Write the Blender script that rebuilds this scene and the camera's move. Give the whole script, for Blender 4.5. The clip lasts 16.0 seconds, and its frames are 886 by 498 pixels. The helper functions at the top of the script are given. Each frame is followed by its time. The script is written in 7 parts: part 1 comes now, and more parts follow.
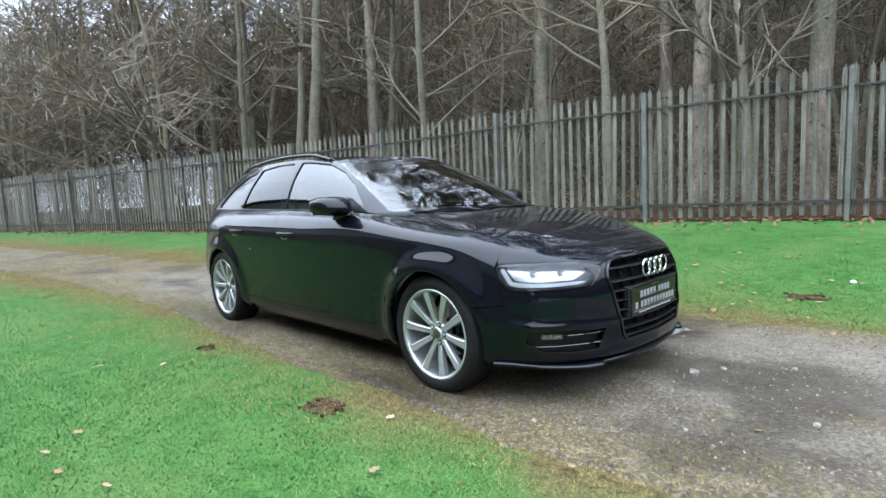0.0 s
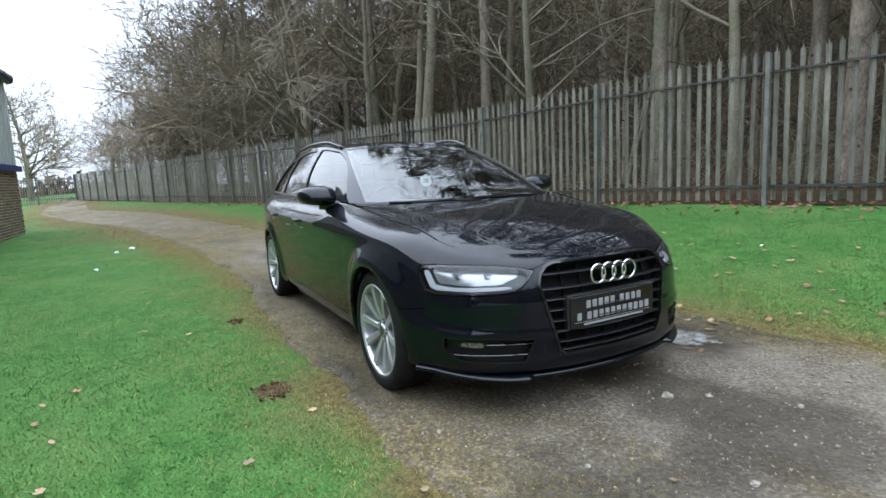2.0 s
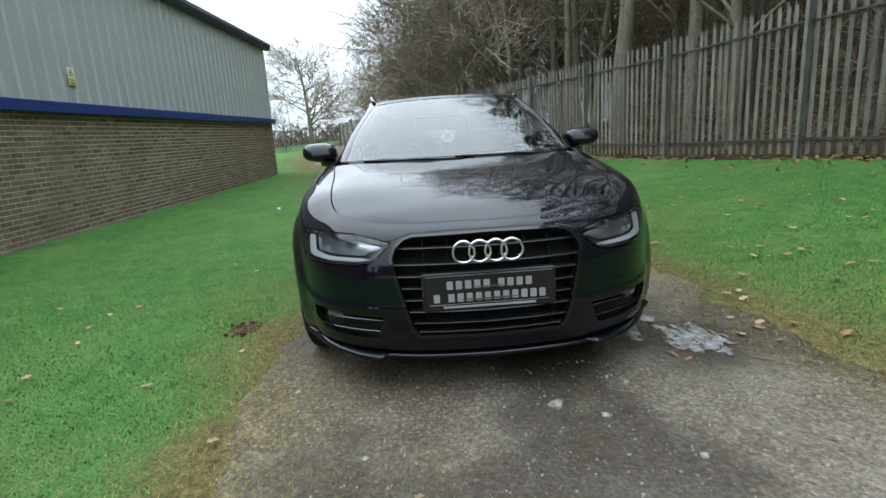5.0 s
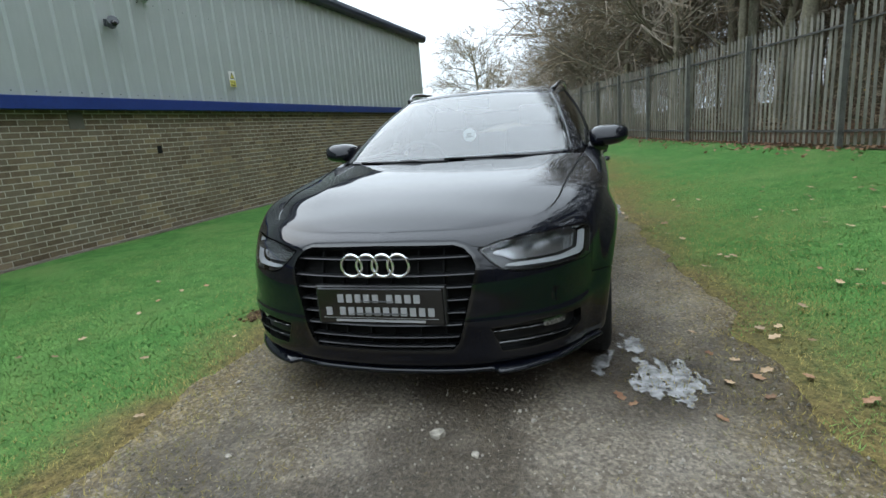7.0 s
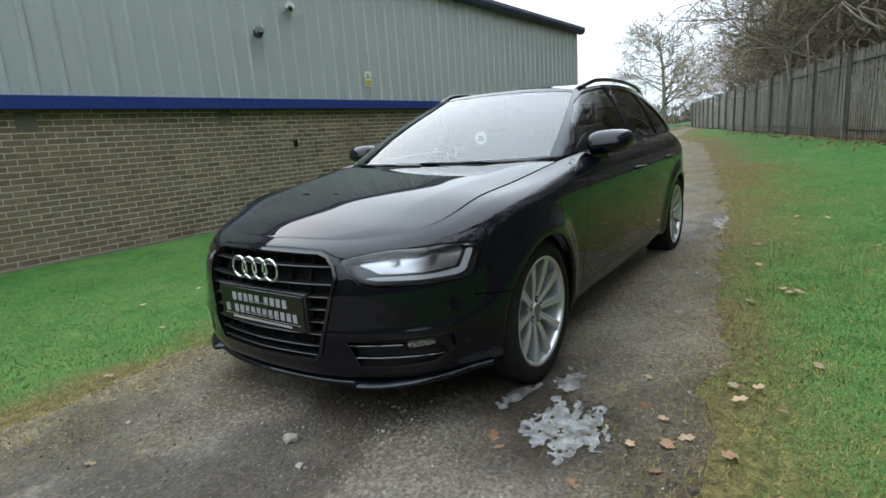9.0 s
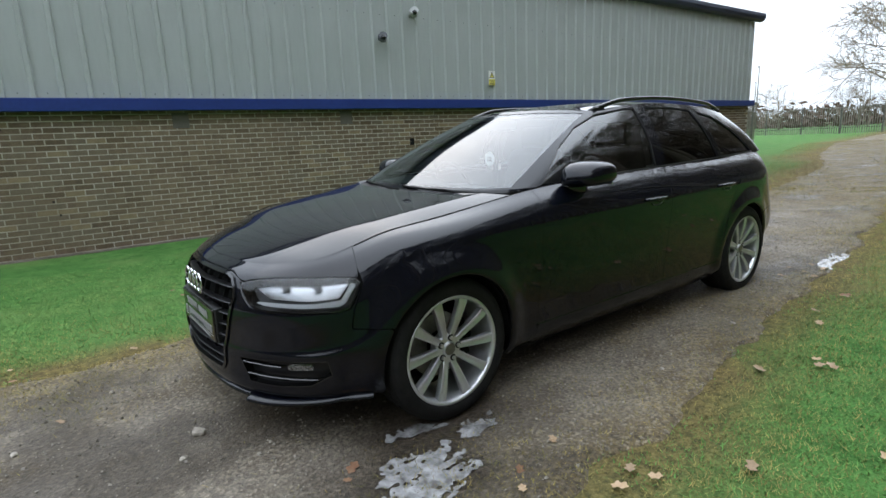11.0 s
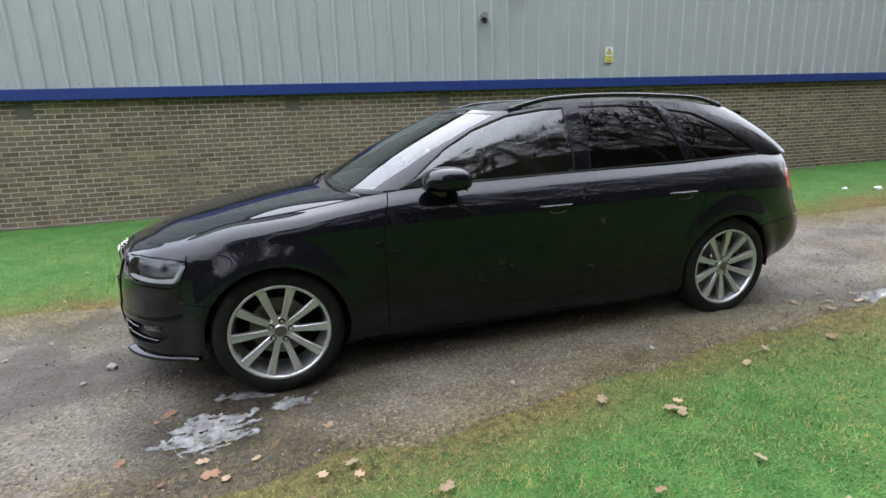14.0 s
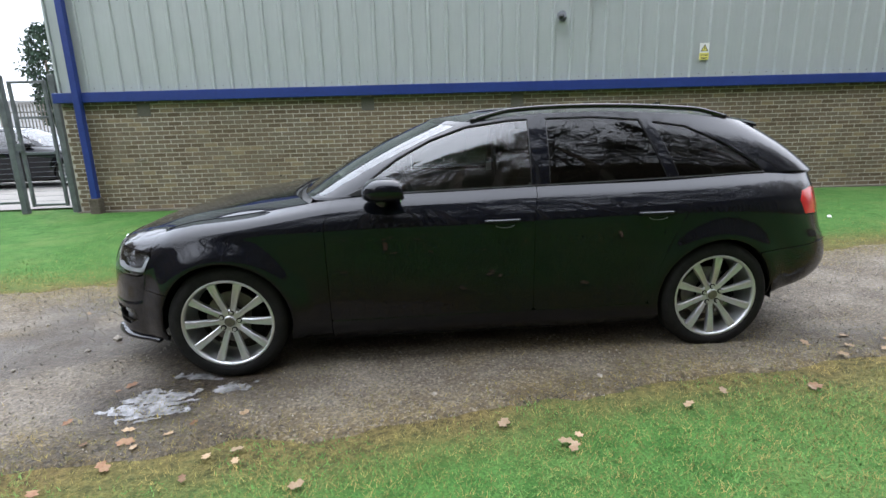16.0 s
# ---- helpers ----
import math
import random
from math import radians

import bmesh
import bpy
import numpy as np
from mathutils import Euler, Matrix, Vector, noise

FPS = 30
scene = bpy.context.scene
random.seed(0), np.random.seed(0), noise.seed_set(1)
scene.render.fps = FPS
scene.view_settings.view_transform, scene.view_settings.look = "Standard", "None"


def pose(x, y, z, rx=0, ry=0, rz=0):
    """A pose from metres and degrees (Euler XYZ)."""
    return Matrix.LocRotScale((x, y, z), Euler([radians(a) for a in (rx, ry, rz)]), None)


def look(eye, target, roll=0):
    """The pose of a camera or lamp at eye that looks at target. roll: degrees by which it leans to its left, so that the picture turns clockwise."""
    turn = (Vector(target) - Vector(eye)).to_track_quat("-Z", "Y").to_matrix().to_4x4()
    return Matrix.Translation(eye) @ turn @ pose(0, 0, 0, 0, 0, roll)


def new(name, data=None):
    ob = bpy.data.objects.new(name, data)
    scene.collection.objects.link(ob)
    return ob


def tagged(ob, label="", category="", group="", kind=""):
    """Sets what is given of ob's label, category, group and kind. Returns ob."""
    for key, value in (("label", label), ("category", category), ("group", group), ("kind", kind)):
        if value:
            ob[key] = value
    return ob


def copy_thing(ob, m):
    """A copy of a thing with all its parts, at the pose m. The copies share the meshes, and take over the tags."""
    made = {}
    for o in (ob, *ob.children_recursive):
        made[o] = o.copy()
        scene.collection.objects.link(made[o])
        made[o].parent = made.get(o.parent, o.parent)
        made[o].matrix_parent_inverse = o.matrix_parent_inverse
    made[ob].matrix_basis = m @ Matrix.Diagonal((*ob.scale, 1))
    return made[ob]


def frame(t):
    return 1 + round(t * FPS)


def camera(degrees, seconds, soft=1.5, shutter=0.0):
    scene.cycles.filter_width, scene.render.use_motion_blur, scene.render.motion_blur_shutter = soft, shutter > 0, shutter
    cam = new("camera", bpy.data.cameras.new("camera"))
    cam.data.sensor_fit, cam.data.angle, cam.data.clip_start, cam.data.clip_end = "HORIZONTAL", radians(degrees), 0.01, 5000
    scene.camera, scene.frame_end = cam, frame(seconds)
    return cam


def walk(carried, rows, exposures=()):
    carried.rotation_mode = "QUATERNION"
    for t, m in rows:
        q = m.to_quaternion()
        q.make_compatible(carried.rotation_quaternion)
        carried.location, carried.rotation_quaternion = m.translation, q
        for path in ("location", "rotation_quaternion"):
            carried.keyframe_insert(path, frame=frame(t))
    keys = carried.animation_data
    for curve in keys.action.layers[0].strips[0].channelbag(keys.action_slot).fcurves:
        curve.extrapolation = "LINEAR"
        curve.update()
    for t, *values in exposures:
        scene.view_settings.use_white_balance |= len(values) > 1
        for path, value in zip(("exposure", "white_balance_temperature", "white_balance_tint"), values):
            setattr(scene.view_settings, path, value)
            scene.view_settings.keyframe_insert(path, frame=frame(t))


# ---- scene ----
cam = camera(79.3, 16.0)
PATH = [
    (0, (3.502, -2.783, 1.077), (2.068, -1.404, 0.875), -2.5),
    (0.5, (3.642, -2.555, 1.08), (2.139, -1.266, 0.803), -2.5),
    (1, (3.814, -2.312, 1.113), (2.209, -1.154, 0.826), -2.7),
    (1.5, (3.918, -2.076, 1.111), (2.238, -1.028, 0.83), -2.7),
    (2, (4.035, -1.845, 1.142), (2.287, -0.915, 0.862), -2.7),
    (2.5, (4.174, -1.594, 1.152), (2.365, -0.787, 0.877), -2.7),
    (3, (4.24, -1.356, 1.126), (2.387, -0.67, 0.819), -2.8),
    (3.5, (4.263, -1.108, 1.121), (2.383, -0.537, 0.752), -2.8),
    (4, (4.303, -0.839, 1.114), (2.392, -0.408, 0.715), -2.7),
    (4.2, (4.316, -0.719, 1.116), (2.39, -0.363, 0.712), -2.8),
    (6.3, (4.206, 0.473, 1.155), (2.284, 0.153, 0.707), -4.6),
    (6.5, (4.174, 0.582, 1.159), (2.262, 0.197, 0.714), -4.6),
    (7, (4.09, 0.841, 1.151), (2.217, 0.292, 0.712), -4.5),
    (7.5, (3.992, 1.111, 1.136), (2.206, 0.315, 0.715), -4.3),
    (8, (3.838, 1.371, 1.118), (2.118, 0.441, 0.702), -4.2),
    (8.5, (3.687, 1.646, 1.118), (2.015, 0.63, 0.702), -4.1),
    (9, (3.526, 1.864, 1.126), (1.924, 0.739, 0.712), -4.0),
    (9.2, (3.454, 1.931, 1.122), (1.888, 0.758, 0.708), -3.9),
    (11.3, (2.664, 2.759, 1.288), (1.524, 1.17, 0.867), -2.4),
    (11.5, (2.597, 2.832, 1.302), (1.482, 1.228, 0.875), -2.4),
    (12, (2.398, 3.003, 1.289), (1.365, 1.353, 0.83), -2.4),
    (12.5, (2.14, 3.146, 1.306), (1.181, 1.46, 0.817), -2.5),
    (13, (1.893, 3.282, 1.319), (1.011, 1.555, 0.827), -2.4),
    (13.5, (1.654, 3.43, 1.356), (0.924, 1.633, 0.866), -2.2),
    (14, (1.371, 3.535, 1.357), (0.785, 1.685, 0.87), -2.1),
    (14.5, (1.141, 3.627, 1.372), (0.649, 1.75, 0.886), -1.9),
    (15, (0.896, 3.71, 1.387), (0.532, 1.804, 0.902), -1.7),
    (15.5, (0.667, 3.73, 1.384), (0.411, 1.807, 0.9), -1.7),
    (16, (0.437, 3.752, 1.412), (0.28, 1.818, 0.924), -1.6),
]
EXPOSURES = [(0.0, 1.90, 6100, 13), (1.5, 1.56, 6200, 13), (3.5, 1.20, 6500, 8), (7.0, 1.16, 6550, 8), (9.0, 1.14, 6550, 9), (11.5, 1.19, 6650, 13), (12.5, 1.38, 6680, 15), (16.0, 1.71, 6680, 17)]
walk(cam, [(t, look(eye, target, roll)) for t, eye, target, roll in PATH], EXPOSURES)

# world: an overcast winter sky with a soft sun behind the cloud
world = bpy.data.worlds.new("overcast_sky")
scene.world = world
world.use_nodes = True
wt = world.node_tree
wt.nodes.clear()
w_out = wt.nodes.new("ShaderNodeOutputWorld")
w_bg = wt.nodes.new("ShaderNodeBackground")
w_sky = wt.nodes.new("ShaderNodeTexSky")
w_sky.sky_type = "NISHITA"
w_sky.sun_disc = False
w_sky.sun_elevation = radians(30)
w_sky.sun_rotation = radians(200)
w_sky.dust_density = 4.0
w_cloud = wt.nodes.new("ShaderNodeMix")
w_cloud.data_type = "RGBA"
w_cloud.inputs[0].default_value = 0.93
w_cloud.inputs[7].default_value = (8.3, 9.65, 11.1, 1)
# an overcast dome is about three times as bright overhead as at the horizon
w_dir = wt.nodes.new("ShaderNodeTexCoord")
w_sep = wt.nodes.new("ShaderNodeSeparateXYZ")
w_up = wt.nodes.new("ShaderNodeMapRange")
w_up.inputs["From Min"].default_value = 0.0
w_up.inputs["From Max"].default_value = 1.0
w_up.inputs["To Min"].default_value = 0.45
w_up.inputs["To Max"].default_value = 1.35
w_mul = wt.nodes.new("ShaderNodeVectorMath")
w_mul.operation = "SCALE"
wt.links.new(w_dir.outputs["Generated"], w_sep.inputs[0])
wt.links.new(w_sep.outputs["Z"], w_up.inputs["Value"])
wt.links.new(w_up.outputs[0], w_mul.inputs["Scale"])
wt.links.new(w_sky.outputs[0], w_cloud.inputs[6])
wt.links.new(w_cloud.outputs[2], w_mul.inputs[0])
wt.links.new(w_mul.outputs[0], w_bg.inputs[0])
w_bg.inputs[1].default_value = 0.13
wt.links.new(w_bg.outputs[0], w_out.inputs[0])

sun_data = bpy.data.lights.new("sun", "SUN")
sun_data.energy = 0.6
sun_data.angle = radians(150)
sun_data.color = (1.0, 0.98, 0.96)
sun = new("sun", sun_data)
sun.matrix_world = look((0, 0, 0), (0.25, -0.35, -0.9))

# materials
ALBEDO = 0.8                             # one scale for all the diffuse colours below


def mat(name, c1, c2, scale=3.0, rough=0.7, metal=0.0, fine=40.0, fine_amt=0.35, bump=0.0, bump_scale=60.0,
        rand=0.0, coat=0.0, spec=0.5, sharp=(0.35, 0.65), c3=None, scale3=0.6, rough2=None, stretch=None, wear=None, pebble=0.0, island=0.0, wet=False):
    """A procedural surface: two colours mixed by a broad noise, broken up by a fine one, with relief; c3 adds wide stains."""
    c1, c2 = [tuple(v * ALBEDO for v in c) for c in (c1, c2)]
    c3 = c3 and tuple(v * ALBEDO for v in c3)
    wear = wear and tuple(tuple(v * ALBEDO for v in c) for c in wear)
    m = bpy.data.materials.new(name)
    m.use_nodes = True
    t = m.node_tree
    b = t.nodes["Principled BSDF"]
    L = t.links.new
    co = t.nodes.new("ShaderNodeTexCoord")
    src = co.outputs["Object"]
    info = t.nodes.new("ShaderNodeObjectInfo")
    shift = t.nodes.new("ShaderNodeVectorMath")
    shift.operation = "MULTIPLY_ADD"
    shift.inputs[1].default_value = stretch or (1, 1, 1)
    L(src, shift.inputs[0])
    if rand > 0:
        off = t.nodes.new("ShaderNodeMath")
        off.operation = "MULTIPLY"
        off.inputs[1].default_value = 37.0
        L(info.outputs["Random"], off.inputs[0])
        L(off.outputs[0], shift.inputs[2])
    src = shift.outputs[0]

    def noise_tex(s, detail=5.0):
        n = t.nodes.new("ShaderNodeTexNoise")
        n.inputs["Scale"].default_value = s
        n.inputs["Detail"].default_value = detail
        n.inputs["Roughness"].default_value = 0.62
        L(src, n.inputs["Vector"])
        return n.outputs["Fac"]

    def ramp(f, lo, hi):
        r = t.nodes.new("ShaderNodeMapRange")
        r.inputs["From Min"].default_value = lo
        r.inputs["From Max"].default_value = hi
        L(f, r.inputs["Value"])
        return r.outputs[0]

    def mix(f, a, c, blend="MIX"):
        x = t.nodes.new("ShaderNodeMix")
        x.data_type = "RGBA"
        x.blend_type = blend
        for slot, v in ((0, f), (6, a), (7, c)):
            if hasattr(v, "links"):
                L(v, x.inputs[slot])
            elif slot == 0:
                x.inputs[slot].default_value = v
            else:
                x.inputs[slot].default_value = (*v, 1)
        return x.outputs[2]

    broad = noise_tex(scale)
    col = mix(ramp(broad, *sharp), c1, c2)
    if c3 is not None:
        col = mix(ramp(noise_tex(scale3), 0.48, 0.7), col, c3)
    if wear is not None:
        at = t.nodes.new("ShaderNodeAttribute")
        at.attribute_name = "wear"
        col = mix(at.outputs["Fac"], col, mix(ramp(noise_tex(24.0), 0.36, 0.64), *wear))
    f = noise_tex(fine, 3.0)
    v = ramp(f, 0.25, 0.75)
    hsv = t.nodes.new("ShaderNodeHueSaturation")
    vr = t.nodes.new("ShaderNodeMapRange")
    vr.inputs["To Min"].default_value = 1 - fine_amt
    vr.inputs["To Max"].default_value = 1 + fine_amt
    L(v, vr.inputs["Value"])
    if island > 0:
        ge = t.nodes.new("ShaderNodeNewGeometry")
        ir = t.nodes.new("ShaderNodeMapRange")
        ir.inputs["To Min"].default_value = 1 - island
        ir.inputs["To Max"].default_value = 1 + island
        L(ge.outputs["Random Per Island"], ir.inputs["Value"])
        im = t.nodes.new("ShaderNodeMath")
        im.operation = "MULTIPLY"
        L(vr.outputs[0], im.inputs[0])
        L(ir.outputs[0], im.inputs[1])
        L(im.outputs[0], hsv.inputs["Value"])
    elif rand > 0:
        rr = t.nodes.new("ShaderNodeMapRange")
        rr.inputs["To Min"].default_value = 1 - rand
        rr.inputs["To Max"].default_value = 1 + rand
        L(info.outputs["Random"], rr.inputs["Value"])
        mm = t.nodes.new("ShaderNodeMath")
        mm.operation = "MULTIPLY"
        L(vr.outputs[0], mm.inputs[0])
        L(rr.outputs[0], mm.inputs[1])
        L(mm.outputs[0], hsv.inputs["Value"])
    else:
        L(vr.outputs[0], hsv.inputs["Value"])
    if pebble > 0:
        vo = t.nodes.new("ShaderNodeTexVoronoi")
        vo.inputs["Scale"].default_value = pebble
        L(src, vo.inputs["Vector"])
        grey = t.nodes.new("ShaderNodeSeparateColor")
        L(vo.outputs["Color"], grey.inputs[0])
        pr = t.nodes.new("ShaderNodeMapRange")
        pr.inputs["From Min"].default_value = 0.55
        pr.inputs["To Min"].default_value = 0.0
        pr.inputs["To Max"].default_value = 0.38
        L(grey.outputs[0], pr.inputs["Value"])
        col = mix(pr.outputs[0], col, tuple(1.9 * v for v in c2))
        pd = t.nodes.new("ShaderNodeMapRange")
        pd.inputs["From Min"].default_value = 0.45
        pd.inputs["From Max"].default_value = 0.0
        pd.inputs["To Max"].default_value = 0.42
        L(grey.outputs[1], pd.inputs["Value"])
        col = mix(pd.outputs[0], col, tuple(0.45 * v for v in c1))
    if wet:
        we = t.nodes.new("ShaderNodeAttribute")
        we.attribute_name = "wet"
        col = mix(we.outputs["Fac"], col, mix(1.0, col, (0.27, 0.245, 0.22), "MULTIPLY"))
    L(col, hsv.inputs["Color"])
    L(hsv.outputs[0], b.inputs["Base Color"])
    if rough2 is None:
        b.inputs["Roughness"].default_value = rough
    else:
        rg = t.nodes.new("ShaderNodeMapRange")
        rg.inputs["From Min"].default_value = 0.35
        rg.inputs["From Max"].default_value = 0.65
        rg.inputs["To Min"].default_value = rough
        rg.inputs["To Max"].default_value = rough2
        L(broad, rg.inputs["Value"])
        if wet:
            wr = t.nodes.new("ShaderNodeMath")
            wr.operation = "MULTIPLY_ADD"
            wr.inputs[1].default_value = -0.30
            L(we.outputs["Fac"], wr.inputs[0])
            L(rg.outputs[0], wr.inputs[2])
            L(wr.outputs[0], b.inputs["Roughness"])
        else:
            L(rg.outputs[0], b.inputs["Roughness"])
    b.inputs["Metallic"].default_value = metal
    b.inputs["Coat Weight"].default_value = coat
    b.inputs["Coat Roughness"].default_value = 0.03
    b.inputs["Specular IOR Level"].default_value = spec
    if bump > 0:
        bp = t.nodes.new("ShaderNodeBump")
        bp.inputs["Strength"].default_value = bump
        bp.inputs["Distance"].default_value = 0.01
        L(noise_tex(bump_scale, 4.0), bp.inputs["Height"])
        L(bp.outputs[0], b.inputs["Normal"])
    return m


def plain(name, c, rough=0.5, metal=0.0, coat=0.0, emit=None, trans=0.0, ior=1.5, alpha=1.0, spec=0.5):
    m = bpy.data.materials.new(name)
    m.use_nodes = True
    b = m.node_tree.nodes["Principled BSDF"]
    b.inputs["Base Color"].default_value = (*c, 1)
    b.inputs["Roughness"].default_value = rough
    b.inputs["Metallic"].default_value = metal
    b.inputs["Coat Weight"].default_value = coat
    b.inputs["Coat Roughness"].default_value = 0.02
    b.inputs["Transmission Weight"].default_value = trans
    b.inputs["IOR"].default_value = ior
    b.inputs["Specular IOR Level"].default_value = spec
    b.inputs["Alpha"].default_value = alpha
    return m


def glass(name, tint, see):
    """Thin glazing: a see-through share tinted by the pane, and a mirror share that grows towards grazing."""
    m = bpy.data.materials.new(name)
    m.use_nodes = True
    t = m.node_tree
    t.nodes.clear()
    out = t.nodes.new("ShaderNodeOutputMaterial")
    tr = t.nodes.new("ShaderNodeBsdfTransparent")
    tr.inputs[0].default_value = (*tint, 1)
    gl = t.nodes.new("ShaderNodeBsdfGlossy")
    gl.inputs["Roughness"].default_value = 0.0
    gl.inputs["Color"].default_value = (1, 1, 1, 1)
    fr = t.nodes.new("ShaderNodeFresnel")
    fr.inputs[0].default_value = see
    mx = t.nodes.new("ShaderNodeMixShader")
    t.links.new(fr.outputs[0], mx.inputs[0])
    t.links.new(tr.outputs[0], mx.inputs[1])
    t.links.new(gl.outputs[0], mx.inputs[2])
    t.links.new(mx.outputs[0], out.inputs[0])
    return m


M_GRASS = mat("lawn_soil", (0.042, 0.125, 0.026), (0.078, 0.190, 0.046), 7.0, 0.9, fine=75, fine_amt=0.45, bump=0.9, bump_scale=70,
              c3=(0.11, 0.19, 0.055), scale3=1.1, spec=0.1, wear=((0.200, 0.152, 0.060), (0.078, 0.062, 0.030)))
M_BLADE = mat("grass_blade", (0.060, 0.170, 0.030), (0.126, 0.255, 0.064), 5.0, 0.8, fine=24.0, fine_amt=0.30, spec=0.2, c3=(0.175, 0.255, 0.07), scale3=0.9, island=0.22)
M_STRAW = mat("dry_grass", (0.30, 0.225, 0.08), (0.165, 0.165, 0.050), 6.0, 0.9, fine=18.0, fine_amt=0.45, spec=0.1, island=0.5)
M_ROAD = mat("gravel_track", (0.138, 0.114, 0.084), (0.212, 0.182, 0.144), 2.2, 0.85, fine=60, fine_amt=0.6, bump=1.0, bump_scale=60,
             c3=(0.100, 0.078, 0.048), scale3=1.3, rough2=0.6, spec=0.3, pebble=75.0, wet=True, wear=((0.185, 0.136, 0.058), (0.072, 0.054, 0.030)))
M_STONE = mat("grit_stone", (0.19, 0.168, 0.135), (0.34, 0.31, 0.265), 8, 0.8, island=0.4, fine=60, fine_amt=0.25)
M_LEAF = mat("fallen_leaf", (0.22, 0.10, 0.05), (0.30, 0.18, 0.10), 14, 0.8, rand=0.35, fine=70, fine_amt=0.25)
M_LEAF_PALE = mat("pale_leaf", (0.42, 0.30, 0.19), (0.34, 0.22, 0.12), 14, 0.8, rand=0.25, fine=70, fine_amt=0.2)
M_LITTER = mat("woodland_litter", (0.055, 0.033, 0.02), (0.10, 0.058, 0.032), 2.5, 0.95, fine=35, fine_amt=0.5, bump=1.0, bump_scale=30, c3=(0.04, 0.05, 0.02), scale3=0.7, spec=0.1)
# the pale base colour stands in for white sky mirrored in the water
M_WATER = mat("milky_sky_white_water", (0.40, 0.40, 0.40), (0.15, 0.145, 0.14), 16, 0.06, fine=40, fine_amt=0.15, bump=0.06, bump_scale=40)
M_MUD = mat("wet_mud", (0.035, 0.028, 0.022), (0.06, 0.05, 0.04), 6, 0.5, fine=60, fine_amt=0.4, bump=0.8, bump_scale=60, rough2=0.25)
M_BRICK = mat("buff_brown_brick", (0.245, 0.184, 0.118), (0.170, 0.126, 0.083), 9, 0.9, rand=0.18, fine=90, fine_amt=0.2, bump=0.5, bump_scale=110, c3=(0.25, 0.195, 0.135), scale3=2.0, spec=0.2)
M_MORTAR = mat("lime_mortar", (0.62, 0.57, 0.48), (0.50, 0.46, 0.39), 3, 0.95, fine=80, fine_amt=0.2, bump=0.4, bump_scale=150, c3=(0.36, 0.32, 0.25), scale3=0.6, spec=0.1)
M_CLAD = mat("grey_coated_steel", (0.42, 0.455, 0.435), (0.47, 0.505, 0.485), 0.8, 0.45, fine=14, fine_amt=0.04, c3=(0.36, 0.39, 0.37), scale3=0.5, stretch=(1.0, 1.0, 0.25))
M_BLUE = mat("blue_painted_steel", (0.010, 0.034, 0.185), (0.015, 0.043, 0.215), 2.0, 0.45, fine=20, fine_amt=0.12)
M_GUTTER = mat("dark_blue_gutter", (0.03, 0.04, 0.075), (0.045, 0.055, 0.09), 2.0, 0.5, fine=20, fine_amt=0.1)
M_CONC = mat("weathered_concrete", (0.30, 0.27, 0.23), (0.21, 0.19, 0.16), 4, 0.9, fine=60, fine_amt=0.25, bump=0.5, bump_scale=80, spec=0.2)
M_FOOT = mat("damp_earth_and_concrete", (0.16, 0.135, 0.11), (0.09, 0.075, 0.055), 3, 0.9, fine=40, fine_amt=0.35, bump=0.7, bump_scale=50, spec=0.2)
M_PALE = mat("weathered_galvanised_steel", (0.165, 0.152, 0.122), (0.285, 0.265, 0.222), 5, 0.55, metal=0.25, rand=0.22, fine=30, fine_amt=0.2, c3=(0.12, 0.125, 0.09), scale3=1.5, stretch=(1, 1, 0.35))
M_POST = mat("grey_steel_post", (0.115, 0.115, 0.10), (0.175, 0.172, 0.15), 5, 0.6, metal=0.25, rand=0.12, fine=30, fine_amt=0.2)
M_RAIL = mat("dark_steel_rail", (0.035, 0.036, 0.033), (0.062, 0.060, 0.052), 5, 0.6, metal=0.2, fine=30, fine_amt=0.2)
M_BARK_PINE = mat("grey_pine_bark", (0.27, 0.222, 0.178), (0.15, 0.120, 0.094), 5, 0.9, rand=0.2, fine=28, fine_amt=0.4, bump=1.0, bump_scale=35, c3=(0.12, 0.13, 0.08), scale3=0.9, stretch=(1, 1, 0.5), spec=0.15)
M_BARK_GREEN = mat("mossy_bark", (0.155, 0.145, 0.095), (0.21, 0.185, 0.14), 3, 0.9, rand=0.2, fine=30, fine_amt=0.35, bump=0.8, bump_scale=40, spec=0.15)
# darker copy of the twig: shade inside the wood as colour; also dark stubs
M_TWIG_DEEP = mat("dark_stub_and_shaded_twig", (0.068, 0.052, 0.034), (0.130, 0.100, 0.064), 1.2, 0.9, fine=6, fine_amt=0.4, spec=0.1, island=0.5)
M_TWIG = mat("winter_twig", (0.16, 0.122, 0.080), (0.27, 0.215, 0.150), 1.5, 0.85, rand=0.25, fine=8, fine_amt=0.3, spec=0.15)
M_TWIG_GREY = mat("grey_twig", (0.19, 0.158, 0.118), (0.29, 0.248, 0.195), 1.5, 0.85, rand=0.25, fine=8, fine_amt=0.3, spec=0.15)
M_NEEDLE = mat("dark_needles", (0.06, 0.07, 0.035), (0.11, 0.10, 0.06), 1.2, 0.85, rand=0.3, fine=9, fine_amt=0.35, spec=0.15)
M_RUSSET = mat("withered_leaves", (0.26, 0.15, 0.06), (0.20, 0.16, 0.05), 1.5, 0.8, rand=0.25, fine=9, fine_amt=0.4, spec=0.2)

